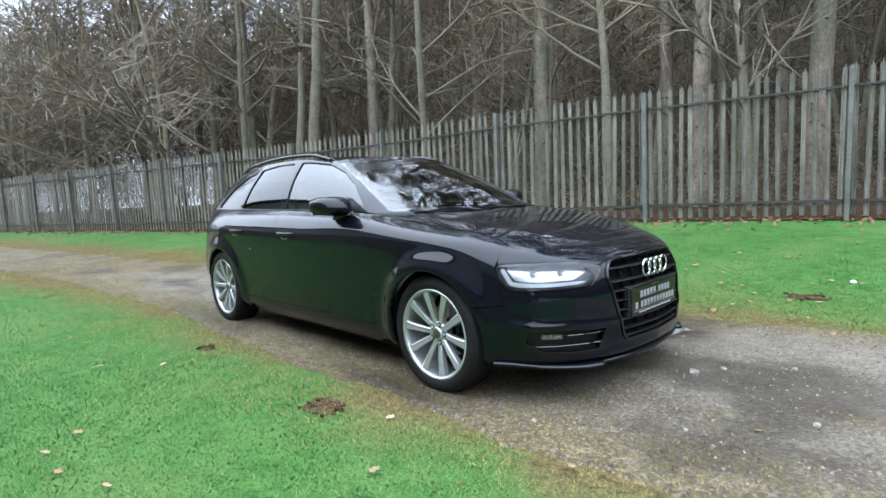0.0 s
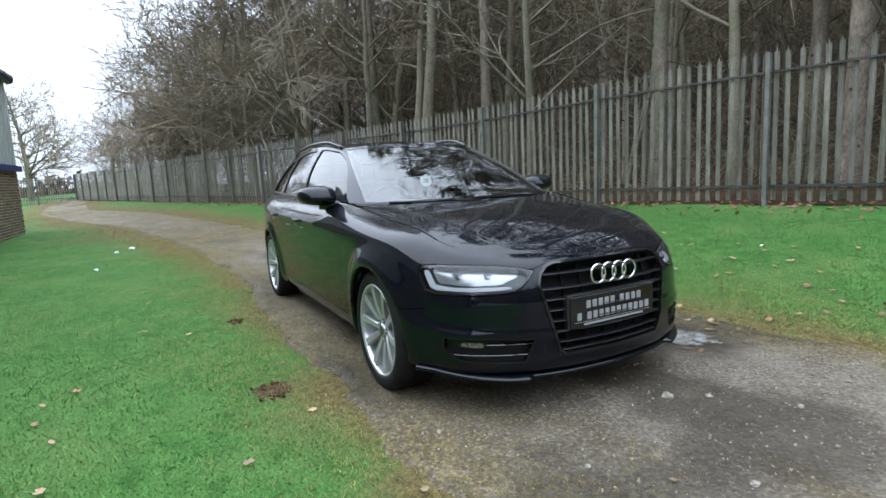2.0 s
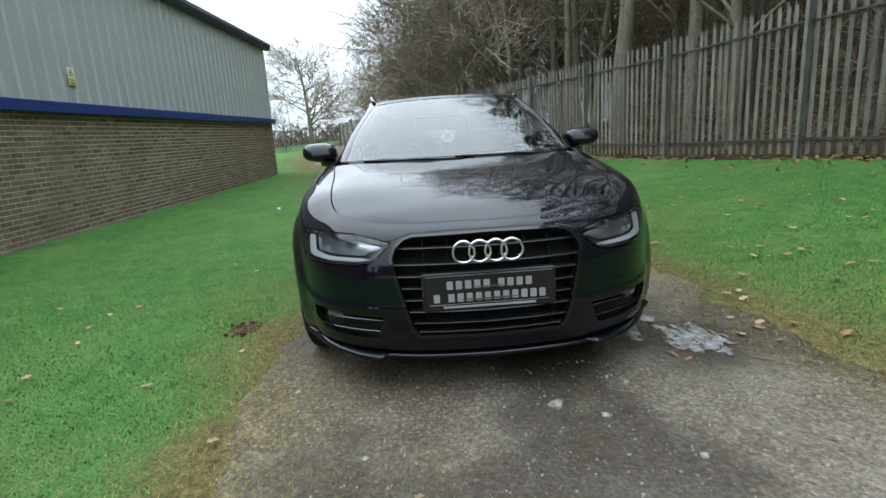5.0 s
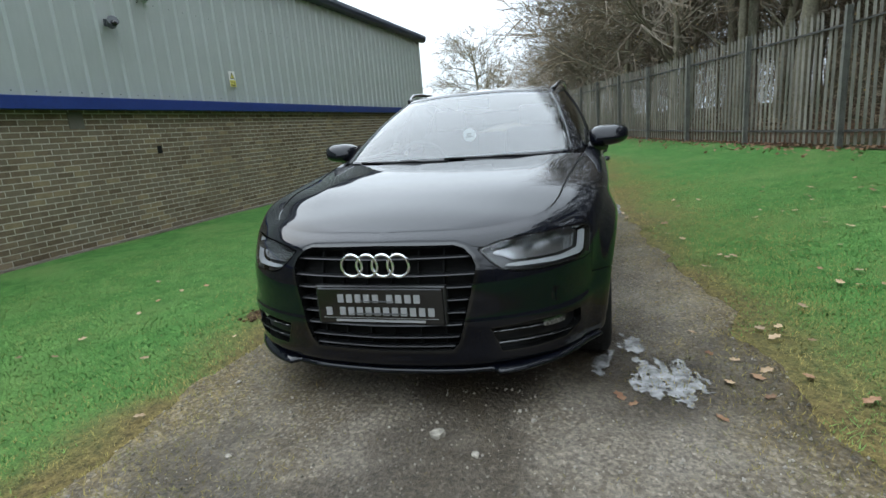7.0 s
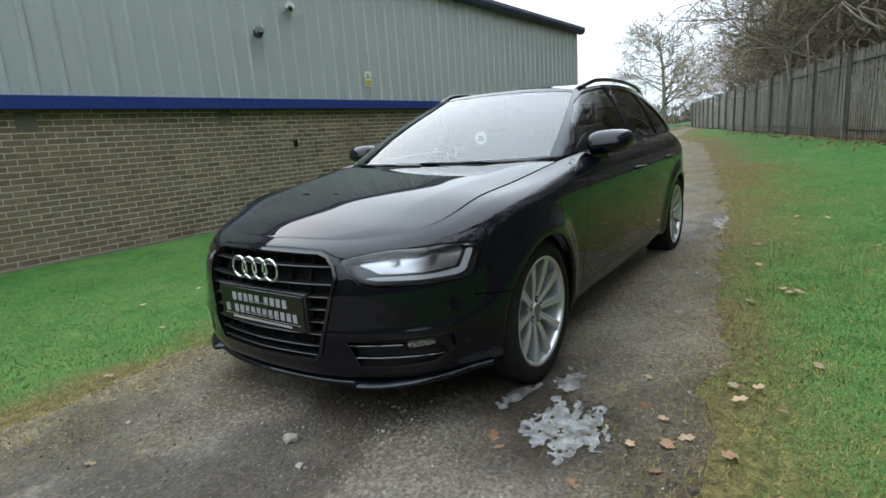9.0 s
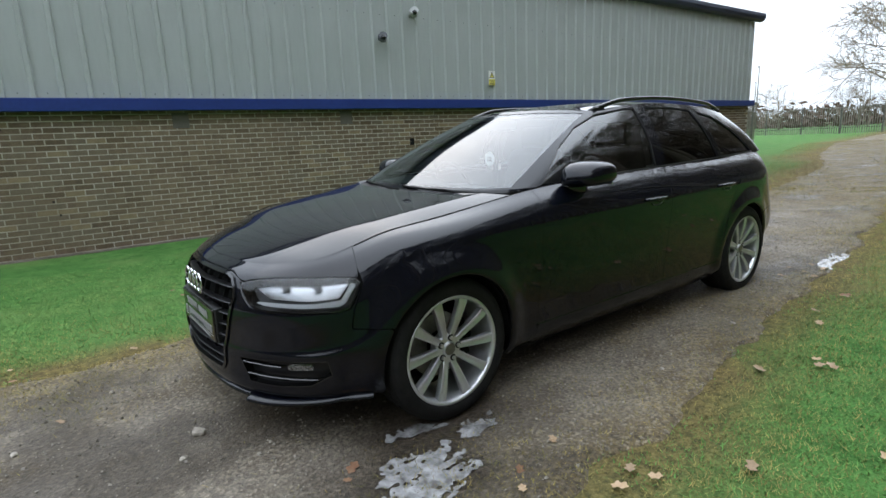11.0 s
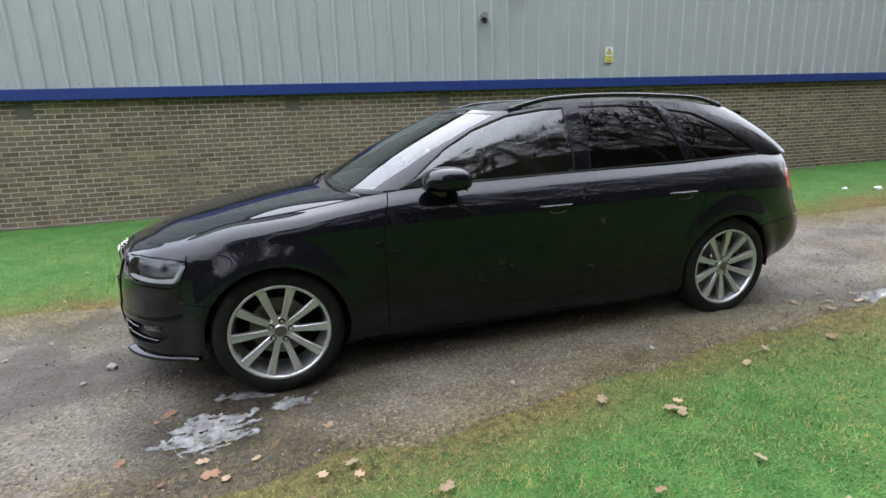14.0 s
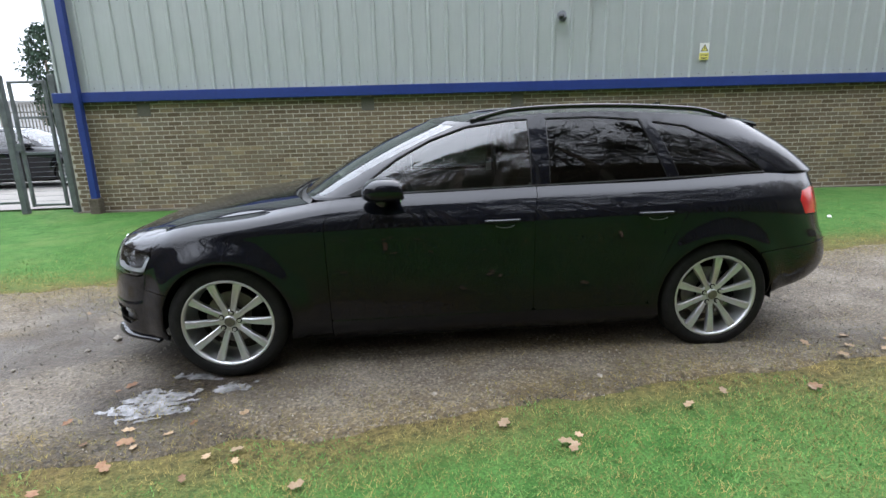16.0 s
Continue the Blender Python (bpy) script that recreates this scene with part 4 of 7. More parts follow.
def edge_strip(skin, name, f, material, parent, label="", off=0.0, width=0.006, depth=0.01, flip=False):
    """A strip along the edge of the region f > 0, reaching inwards by width, with walls going down by depth."""
    P, N = skin.P + skin.N * off, skin.N
    pts, nor, key, segs = [], [], {}, []

    def crossing(a, b):
        k = (a, b) if a < b else (b, a)
        if k not in key:
            t = f[k[0]] / (f[k[0]] - f[k[1]])
            key[k] = len(pts)
            pts.append(P[k[0]] * (1 - t) + P[k[1]] * t)
            nor.append(N[k[0]] * (1 - t) + N[k[1]] * t)
        return key[k]

    pos = f > 0
    cells = (pos[:-1, :-1] | pos[1:, :-1] | pos[1:, 1:] | pos[:-1, 1:]) & ~(pos[:-1, :-1] & pos[1:, :-1] & pos[1:, 1:] & pos[:-1, 1:])
    inward = []
    for i, j in zip(*np.nonzero(cells)):
        q = ((i, j), (i + 1, j), (i + 1, j + 1), (i, j + 1))
        cr = [crossing(q[e], q[(e + 1) % 4]) for e in range(4) if pos[q[e]] != pos[q[(e + 1) % 4]]]
        inside = np.mean([P[k] for k in q if pos[k]], axis=0)
        for a, b in zip(cr[::2], cr[1::2]):
            segs.append((a, b))
            inward.append(inside)
    dirs = np.zeros((len(pts), 3))
    for (a, b), c in zip(segs, inward):
        n = np.cross(pts[b] - pts[a], nor[a])
        n = n * np.sign(n @ (c - pts[a]))
        dirs[a] += n
        dirs[b] += n
    for _ in range(2):
        near = dirs.copy()
        for a, b in segs:
            near[a] += dirs[b]
            near[b] += dirs[a]
        dirs = near
    dirs /= np.linalg.norm(dirs, axis=1)[:, None] + 1e-12
    s = Soup()
    for p, n, d in zip(pts, nor, dirs):
        s.v += [tuple(p - n * depth), tuple(p), tuple(p + d * width), tuple(p + d * width - n * depth)]
    for a, b in segs:
        out_ = np.cross(pts[b] - pts[a], dirs[a]) @ nor[a] > 0
        for e in range(3):
            l = (a * 4 + e, b * 4 + e, b * 4 + e + 1, a * 4 + e + 1)
            s.f.append(l if out_ else l[::-1])
    return s.make(name, material, parent, label)


# plan outline of the widest line, front centre to rear centre
PLAN = np.array([(2.262, 0.0), (2.252, 0.15), (2.232, 0.3), (2.195, 0.43), (2.13, 0.57), (2.03, 0.70), (1.90, 0.795), (1.76, 0.852), (1.58, 0.888), (1.40, 0.901), (1.1, 0.905), (0.7, 0.908), (0.2, 0.911), (-0.4, 0.911),
                 (-1.0, 0.908), (-1.4, 0.902), (-1.68, 0.884), (-1.92, 0.845), (-2.10, 0.785), (-2.23, 0.69), (-2.31, 0.54), (-2.35, 0.36), (-2.37, 0.18), (-2.375, 0.0)])
chord = np.r_[0, np.cumsum(np.hypot(*np.diff(PLAN, axis=0).T))]
SMAX = chord[-1]


def s_of_x(x):
    s = np.linspace(0, SMAX, 2000)
    return float(np.interp(-x, -herm(chord, PLAN, s)[:, 0], s))


def s_of_y(y):
    s = np.linspace(0, chord[6], 600)
    return float(np.interp(y, herm(chord, PLAN, s)[:, 1], s))


# rows of (inset from the outline, height) from the lower edge to the top edge, at stations along the car
STATIONS = [
    (0.0, [(0.055, 0.225), (0.02, 0.25), (0.010, 0.33), (0.006, 0.41), (0.012, 0.45), (0.022, 0.58), (0.046, 0.665), (0.072, 0.712), (0.10, 0.735), (0.15, 0.757)]),
    (chord[4], [(0.05, 0.225), (0.015, 0.25), (0.012, 0.33), (0.005, 0.41), (0.011, 0.45), (0.022, 0.58), (0.048, 0.662), (0.078, 0.712), (0.11, 0.74), (0.155, 0.764)]),
    (chord[6], [(0.05, 0.225), (0.02, 0.25), (0.010, 0.33), (0.0, 0.42), (0.010, 0.47), (0.018, 0.60), (0.045, 0.69), (0.08, 0.74), (0.115, 0.775), (0.16, 0.80)]),
    (s_of_x(1.65), [(0.055, 0.225), (0.034, 0.25), (0.018, 0.34), (0.010, 0.47), (0.004, 0.59), (0.006, 0.68), (0.018, 0.752), (0.050, 0.810), (0.112, 0.846), (0.185, 0.862)]),
    (s_of_x(1.3), [(0.085, 0.19), (0.046, 0.245), (0.032, 0.36), (0.021, 0.48), (0.011, 0.60), (0.003, 0.70), (0.006, 0.772), (0.017, 0.836), (0.070, 0.880), (0.18, 0.90)]),
    (s_of_x(0.85), [(0.11, 0.175), (0.055, 0.245), (0.040, 0.36), (0.028, 0.48), (0.016, 0.60), (0.006, 0.71), (0.0, 0.80), (0.010, 0.866), (0.048, 0.926), (0.128, 0.968)]),
    (s_of_x(0.0), [(0.11, 0.175), (0.057, 0.245), (0.042, 0.36), (0.029, 0.48), (0.017, 0.60), (0.007, 0.71), (0.0, 0.815), (0.011, 0.872), (0.050, 0.945), (0.112, 1.0)]),
    (s_of_x(-1.2), [(0.10, 0.19), (0.052, 0.25), (0.038, 0.36), (0.026, 0.48), (0.015, 0.60), (0.006, 0.72), (0.0, 0.83), (0.012, 0.89), (0.054, 0.962), (0.12, 1.018)]),
    (s_of_x(-1.75), [(0.10, 0.285), (0.045, 0.312), (0.022, 0.385), (0.012, 0.48), (0.006, 0.60), (0.005, 0.73), (0.010, 0.835), (0.026, 0.905), (0.070, 0.974), (0.13, 1.03)]),
    (s_of_x(-2.15), [(0.13, 0.335), (0.055, 0.36), (0.014, 0.42), (0.0, 0.50), (0.012, 0.60), (0.04, 0.69), (0.062, 0.79), (0.082, 0.87), (0.11, 0.95), (0.145, 1.02)]),
    (SMAX, [(0.14, 0.36), (0.06, 0.385), (0.012, 0.44), (0.0, 0.51), (0.02, 0.58), (0.07, 0.64), (0.085, 0.74), (0.10, 0.83), (0.125, 0.92), (0.16, 0.985)]),
]
su = np.concatenate([np.linspace(0, chord[8], 150), np.linspace(chord[8], SMAX, 215)[1:]])
vv = np.linspace(0, 1, 84)


def relax(a, n):
    """Even out a row of points, ends held."""
    for _ in range(n):
        a[1:-1] = 0.5 * a[1:-1] + 0.25 * (a[:-2] + a[2:])
    return a


plan = relax(herm(chord, PLAN, su), 25)
tang = np.gradient(plan, axis=0)
tang /= np.linalg.norm(tang, axis=1)[:, None]
nrm = np.c_[-tang[:, 1], tang[:, 0]]
nrm *= np.sign((nrm * (plan - np.array([-0.05, 0]))).sum(1))[:, None]
rows = relax(herm([s for s, _ in STATIONS], [r for _, r in STATIONS], su), 40)
prof = np.stack([herm(np.linspace(0, 1, 10), r, vv) for r in rows])
half = np.empty((len(su), len(vv), 3))
half[:, :, 0] = plan[:, 0, None] - nrm[:, 0, None] * prof[:, :, 0]
half[:, :, 1] = plan[:, 1, None] - nrm[:, 1, None] * prof[:, :, 0]
half[:, :, 2] = prof[:, :, 1]
half[0, :, 1] = 0
half[-1, :, 1] = 0
WHEEL_X, WHEEL_Z, ARCH = 1.404, 0.325, 0.352
for wxp in (WHEEL_X, -WHEEL_X):
    rr = np.hypot(half[:, :, 0] - wxp, half[:, :, 2] - WHEEL_Z)
    flare = 0.036 * np.cos(np.clip((rr - ARCH) / 0.14, 0, 1) * math.pi / 2) ** 2 * np.clip(1 + (rr - ARCH) / 0.05, 0, 1) * (half[:, :, 1] > 0.5)
    half[:, :, 1] += flare * (1.0 if wxp > 0 else 0.6)
mirrored = half[::-1].copy()
mirrored[:, :, 1] *= -1
RING = np.concatenate([mirrored[:-1], half])       # right side first, front centre in the middle
ring = Skin(RING)
if ring.N[len(su) - 1 + 220, 30, 1] < 0:
    ring.N *= -1
    RING_FLIP = True
else:
    RING_FLIP = False
SS = np.concatenate([-su[::-1][:-1], su])[:, None] + 0 * RING[:, :, 2]
ZZ = RING[:, :, 2]
ARCHES = np.minimum(np.hypot(RING[:, :, 0] - WHEEL_X, ZZ - WHEEL_Z), np.hypot(RING[:, :, 0] + WHEEL_X, ZZ - WHEEL_Z)) - ARCH
ARCHES = np.where(np.abs(RING[:, :, 1]) > 0.5, ARCHES, 1.0)
GAP = 0.0028


def side_poly(pts, side=1):
    return [(side * s_of_x(x), z) for x, z in pts]


def front_poly(pts, side=1):
    """Points as ('y', y, z) on the face or ('x', x, z) on the flank."""
    return [(side * (s_of_y(v) if k == "y" else s_of_x(v)), z) for k, v, z in pts]


def on_ring(poly, grow=-GAP):
    return np.minimum(poly_sdf(poly, SS, ZZ) + grow, ARCHES)


def ring_part(name, f, material, parent=car, label="", **kw):
    return ring.cut(name, f, material, parent, label, flip=RING_FLIP, **kw)


HEAD = [("y", 0.412, 0.692), ("y", 0.455, 0.643), ("y", 0.50, 0.608), ("y", 0.56, 0.596), ("y", 0.70, 0.592), ("x", 1.90, 0.592), ("x", 1.852, 0.604), ("x", 1.806, 0.700), ("x", 1.818, 0.722), ("x", 1.90, 0.726), ("y", 0.60, 0.722), ("y", 0.50, 0.711)]
GRILLE = [(-0.408, 0.632), (-0.395, 0.672), (-0.362, 0.703), (-0.32, 0.714), (0.0, 0.721), (0.32, 0.714), (0.362, 0.703), (0.395, 0.672), (0.408, 0.632), (0.352, 0.43), (0.325, 0.335), (0.295, 0.302), (-0.295, 0.302), (-0.325, 0.335), (-0.352, 0.43)]
GRILLE_S = [(math.copysign(s_of_y(abs(y)), y), z) for y, z in GRILLE]
INTAKE = [("y", 0.475, 0.285), ("y", 0.432, 0.392), ("y", 0.60, 0.402), ("x", 1.945, 0.402), ("x", 1.935, 0.335), ("y", 0.72, 0.292), ("y", 0.60, 0.283)]
TAIL = [(-1.945, 0.865), (-1.985, 0.918), (-2.20, 0.935), (-2.33, 0.90), (-2.33, 0.80), (-2.2, 0.765), (-1.99, 0.778)]

heads = {sd: poly_sdf(front_poly(HEAD, sd), SS, ZZ) for sd in (1, -1)}
intakes = {sd: poly_sdf(front_poly(INTAKE, sd), SS, ZZ) for sd in (1, -1)}
tails = {sd: poly_sdf(side_poly(TAIL, sd), SS, ZZ) for sd in (1, -1)}
grille_f = poly_sdf(GRILLE_S, SS, ZZ)

# front bumper with its openings
fb = [("x", 1.66, 0.1), ("x", 1.66, 0.505), ("x", 1.855, 0.522), ("x", 1.84, 0.60), ("x", 1.80, 0.69), ("x", 1.83, 0.712), ("y", 0.70, 0.712), ("y", 0.5, 0.700), ("y", 0.43, 0.699), ("y", 0.395, 0.704), ("y", 0.365, 0.715), ("y", 0.33, 0.725), ("y", 0.15, 0.731)]
fb_s = front_poly(fb, 1) + [(-s, z) for s, z in front_poly(fb, 1)[::-1]]
f = on_ring(fb_s)
for sd in (1, -1):
    f = np.minimum(np.minimum(f, -heads[sd] - GAP), -intakes[sd])
ring_part("front_bumper", np.minimum(f, -grille_f), M_PAINT, rim=0.03)
ring_part("bonnet_lip", np.minimum(-poly_sdf(fb_s, SS, ZZ) - GAP, np.minimum(np.minimum(s_of_x(1.815) - np.abs(SS), ZZ - 0.66), np.minimum(-heads[1], -heads[-1]) - GAP)), M_PAINT)

DOORS = {
    "front_door": [(0.845, 0.298), (0.845, 0.86), (0.80, 0.97), (0.78, 1.1), (-0.345, 1.1), (-0.335, 0.98), (-0.305, 0.86), (-0.315, 0.298)],
    "rear_door": [(-0.315, 0.298), (-0.305, 0.86), (-0.335, 0.98), (-0.345, 1.1), (-1.20, 1.1), (-1.215, 0.99), (-1.215, 0.91), (-1.08, 0.62), (-1.02, 0.42), (-0.99, 0.298)],
    "front_wing": [(0.845, 0.2), (0.845, 0.86), (0.80, 0.97), (0.78, 1.1), (1.815, 1.1), (1.815, 0.757), (1.80, 0.70), (1.84, 0.60), (1.855, 0.522), (1.66, 0.505), (1.5, 0.2)],
    "sill": [(0.845, 0.1), (0.845, 0.298), (-1.2, 0.298), (-1.2, 0.1)],
    "rear_wing": [(-0.99, 0.298), (-1.02, 0.42), (-1.08, 0.62), (-1.215, 0.91), (-1.215, 0.99), (-1.20, 1.1), (-2.15, 1.1), (-2.13, 0.93), (-2.07, 0.79), (-2.10, 0.60), (-1.66, 0.585), (-1.5, 0.2)],
}
made = {}
for name, pts in DOORS.items():
    for sd in (1, -1):
        f = np.minimum(np.minimum(on_ring(side_poly(pts, sd)), -tails[sd] - GAP), -heads[sd] - GAP)
        made[name, sd] = ring_part(name, f, M_PAINT, rim=0.014)
rb_s = side_poly([(-1.66, 0.2), (-1.66, 0.585), (-2.10, 0.60)], 1) + [(SMAX + 0.1, 0.60), (SMAX + 0.1, 0.2)]
tg_s = side_poly([(-2.10, 0.605), (-2.07, 0.79), (-2.13, 0.93), (-2.15, 1.1)], 1) + [(SMAX + 0.1, 1.1), (SMAX + 0.1, 0.605)]
for sd in (1, -1):
    ring_part("rear_bumper", np.minimum(poly_sdf(rb_s, sd * SS, ZZ) - GAP, ARCHES), M_PAINT)
    ring_part("tailgate_skin", np.minimum(poly_sdf(tg_s, sd * SS, ZZ) - GAP, -tails[sd] - GAP), M_PAINT)
    tl = ring_part("tail_lamp", tails[sd] - GAP, M_RED, label="red rear lamp", rim=0.03)

# dark shell behind the panels, closing every joint
shell_f = np.minimum(ARCHES + 0.004, -grille_f)
for sd in (1, -1):
    shell_f = np.minimum(np.minimum(shell_f, -heads[sd]), -intakes[sd])
coarse = Skin(RING[::2, ::3])
if RING_FLIP:
    coarse.N *= -1
coarse.cut("body_shell", shell_f[::2, ::3], M_SHADOW, car, "dark inner shell", off=-0.014, rim=0, flip=RING_FLIP)

# headlamps
for sd in (1, -1):
    hl = ring_part("headlamp", heads[sd] - GAP, M_LENS, label="clear headlamp with white light strip", off=0.0, rim=0.0)
    hl.visible_shadow = False
    ring_part("housing", heads[sd] - 0.001, M_LAMPDARK, hl, "dark lamp housing", off=-0.07, rim=-0.0)
    edge_strip(ring, "lamp_rim", heads[sd] - GAP, M_PIANO, hl, off=-0.003, width=0.004, depth=0.07)
    # light guide: along the lower edge and up the outer end
    lower = poly_sdf(front_poly([("y", 0.485, 0.632), ("y", 0.56, 0.618), ("y", 0.70, 0.612), ("x", 1.90, 0.614), ("x", 1.872, 0.625), ("x", 1.828, 0.700), ("x", 1.846, 0.708), ("x", 1.888, 0.640), ("y", 0.74, 0.630), ("y", 0.60, 0.632)], sd), SS, ZZ)
    ring_part("light_guide", lower, M_DRL, hl, "white L-shaped running light strip", off=-0.018, rim=0.02)
    upper = poly_sdf(front_poly([("y", 0.475, 0.690), ("y", 0.56, 0.648), ("y", 0.72, 0.642), ("x", 1.90, 0.648), ("x", 1.858, 0.712), ("x", 1.93, 0.716), ("y", 0.60, 0.712)], sd), SS, ZZ)
    ring_part("reflector", upper, M_LAMPBACK, hl, "silver reflector plate", off=-0.045, rim=0.02)
    for yb, zb, xb, rb2 in ((0.555, 0.680, 2.035, 0.026), (0.665, 0.683, 1.945, 0.028)):
        bm = bmesh.new()
        ringpts = []
        for lv in range(6):
            a = lv / 5
            ringpts.append((rb2 * math.sin(a * 1.45) / math.sin(1.45), -0.035 * (math.cos(a * 1.45))))
        vs = []
        for r0, xd in ringpts:
            vs.append([bm.verts.new((xb + xd, sd * yb + 1.45 * r0 * math.cos(w), zb + 0.85 * r0 * math.sin(w))) for w in np.linspace(0, 2 * math.pi, 17)[:-1]])
        for a, b in zip(vs, vs[1:]):
            for k in range(16):
                bm.faces.new((a[k], a[(k + 1) % 16], b[(k + 1) % 16], b[k]))
        part("bowl", bm, M_LAMPBACK, hl, "silver reflector bowl", smooth=True)
        bm = bmesh.new()
        bmesh.ops.create_uvsphere(bm, u_segments=10, v_segments=6, radius=0.007, matrix=pose(xb - 0.010, sd * yb, zb))
        part("bulb", bm, M_LAMPBACK, hl, smooth=True)


# grille: recessed back, frame, bars
def front_x(y, z):
    """Where the nose surface lies at (y, z)."""
    i = int(np.argmin(np.abs(SS[:, 0] - math.copysign(s_of_y(abs(y)), y))))
    return float(np.interp(z, RING[i, :, 2], RING[i, :, 0]))


grille = ring_part("grille", grille_f + 0.004, M_SHADOW, label="black radiator grille", off=-0.06, rim=0.0)
edge_strip(ring, "frame", grille_f + 0.004, M_PIANO, grille, "gloss black grille frame", off=0.007, width=0.013, depth=0.06)


def half_width(z):
    return float(np.interp(z, [0.302, 0.335, 0.43, 0.632, 0.672, 0.703, 0.714], [0.295, 0.325, 0.352, 0.408, 0.395, 0.362, 0.32])) - 0.018


def bar(z, y0, y1, th, depth, inset, material, parent, label="", name="bar", tilt=0.0):
    s = Soup()
    ys = np.linspace(y0, y1, 14)
    for y in ys:
        x = front_x(y, z) - inset
        for dx, dz in ((0, -th / 2), (0.004, 0.0), (0, th / 2), (-depth, th / 2 + tilt), (-depth, -th / 2 + tilt)):
            s.v.append((x + dx, y, z + dz))
    for k in range(13):
        for e in range(5):
            s.f.append((k * 5 + e, k * 5 + (e + 1) % 5, (k + 1) * 5 + (e + 1) % 5, (k + 1) * 5 + e))
    s.f += [(4, 3, 2, 1, 0), (65, 66, 67, 68, 69)]
    return s.make(name, material, parent, label)


for z in (0.668, 0.604, 0.556, 0.507, 0.457, 0.410, 0.360, 0.322):
    bar(z, -half_width(z), half_width(z), 0.006, 0.03, 0.008, M_GRILLE, grille)
for y in (-0.26, -0.16, -0.05, 0.05, 0.16, 0.26):
    s = Soup()
    for z in np.linspace(0.31, 0.715, 8):
        x = front_x(y, z) - 0.03
        s.v += [(x, y - 0.004, z), (x, y + 0.004, z), (x - 0.02, y + 0.004, z), (x - 0.02, y - 0.004, z)]
    for k in range(7):
        for e in range(4):
            s.f.append((k * 4 + e, k * 4 + (e + 1) % 4, k * 4 + 4 + (e + 1) % 4, k * 4 + 4 + e))
    s.make("strut", M_SHADOW, grille)

# badge: four linked chrome rings
badge_x = front_x(0.0, 0.652)
for y in (-0.0975, -0.0325, 0.0325, 0.0975):
    bm = bmesh.new()
    R, r = 0.0435, 0.0062
    vs = [[bm.verts.new((badge_x + 0.012 + r * 0.8 * math.cos(b), y + (R + r * math.sin(b)) * math.cos(a), 0.652 + (R + r * math.sin(b)) * math.sin(a))) for b in np.linspace(0, 2 * math.pi, 9)[:-1]] for a in np.linspace(0, 2 * math.pi, 37)[:-1]]
    for i in range(36):
        for j in range(8):
            bm.faces.new((vs[i][j], vs[(i + 1) % 36][j], vs[(i + 1) % 36][(j + 1) % 8], vs[i][(j + 1) % 8]))
    part("badge_ring", bm, M_CHROME, car, "chrome badge ring", smooth=True)

# dealer's plate on its carrier
px = front_x(0.26, 0.485) + 0.006
plate = part("plate", box_bm(px - 0.03, px + 0.004, -0.265, 0.265, 0.412, 0.562, 0.006, 2), M_PIANO, car, "black dealer plate with pale lettering bars")
part("carrier", box_bm(px - 0.04, px - 0.005, -0.275, 0.275, 0.405, 0.568, 0.004), M_PLASTIC, plate)
for word, z0, h, total in (([5, 4], 0.502, 0.034, 0.36), ([1, 11], 0.449, 0.034, 0.47)):
    n = sum(word) + 0.6 * (len(word) - 1)
    step = total / n
    y = -total / 2
    for w in word:
        for k in range(w):
            part("letter_bar", box_bm(px + 0.0045, px + 0.0062, y + 0.16 * step, y + 0.84 * step, z0, z0 + h, 0.002), M_LETTER, plate)
            y += step
        y += 0.6 * step
part("address_bar", box_bm(px + 0.0045, px + 0.0058, -0.19, 0.19, 0.422, 0.432), M_LETTER, plate)
part("plate_line", box_bm(px + 0.0045, px + 0.0058, -0.245, 0.245, 0.438, 0.4395), M_LETTER, plate)

# lower side intakes with bars and fog lamps
for sd in (1, -1):
    it = ring_part("air_intake", intakes[sd] + 0.003, M_GRILLE, label="black lower air intake", off=-0.035, rim=0)
    edge_strip(ring, "surround", intakes[sd] + 0.001, M_PIANO, it, off=0.001, width=0.005, depth=0.045)
    bar(0.322, sd * 0.462, sd * 0.735, 0.006, 0.025, 0.004, M_PIANO, it)
    bar(0.372, sd * 0.445, sd * 0.625, 0.006, 0.025, 0.004, M_PIANO, it)
    fog = poly_sdf(front_poly([("y", 0.645, 0.348), ("y", 0.64, 0.368), ("y", 0.72, 0.372), ("y", 0.725, 0.352)], sd), SS, ZZ)
    fl = ring_part("fog_lamp", fog, M_FOG, it, "silver fog lamp", off=-0.020, rim=0.03)
    # splitter lip below the bumper
    s = Soup()
    ss = [k for k in range(RING.shape[0]) if 0 <= sd * SS[k, 0] <= s_of_x(1.80)]
    for k in ss:
        p, n2 = RING[k, 2], ring.N[k, 12]
        a = abs(SS[k, 0]) / s_of_x(1.80)
        o = 0.014 + 0.036 * smooth(0.425, 0.445, abs(p[1])) * (1 - 0.55 * smooth(0.45, 0.80, abs(p[1])))
        lift = 0.05 * max(0, a - 0.55)
        for q in ((-0.05, 0.0), (o, -0.012), (o + 0.004, -0.004), (o - 0.006, 0.006), (-0.01, 0.018)):
            s.v.append((p[0] + n2[0] * q[0], p[1] + n2[1] * q[0], p[2] + q[1] - 0.018 + lift))
    m5 = len(ss)
    for k in range(m5 - 1):
        for e in range(4):
            s.f.append((k * 5 + e, k * 5 + e + 1, k * 5 + 6 + e, k * 5 + 5 + e))
    s.make("front_splitter", M_PAINT, car, "gloss black splitter lip", smooth=True)

# bonnet: a crowned sheet between the wing tops
top_edge = half[:, -1]
k_a = int(np.argmin(np.abs(su - s_of_x(0.90))))
ex, ey, ez = top_edge[:k_a, 0], top_edge[:k_a, 1], top_edge[:k_a, 2]


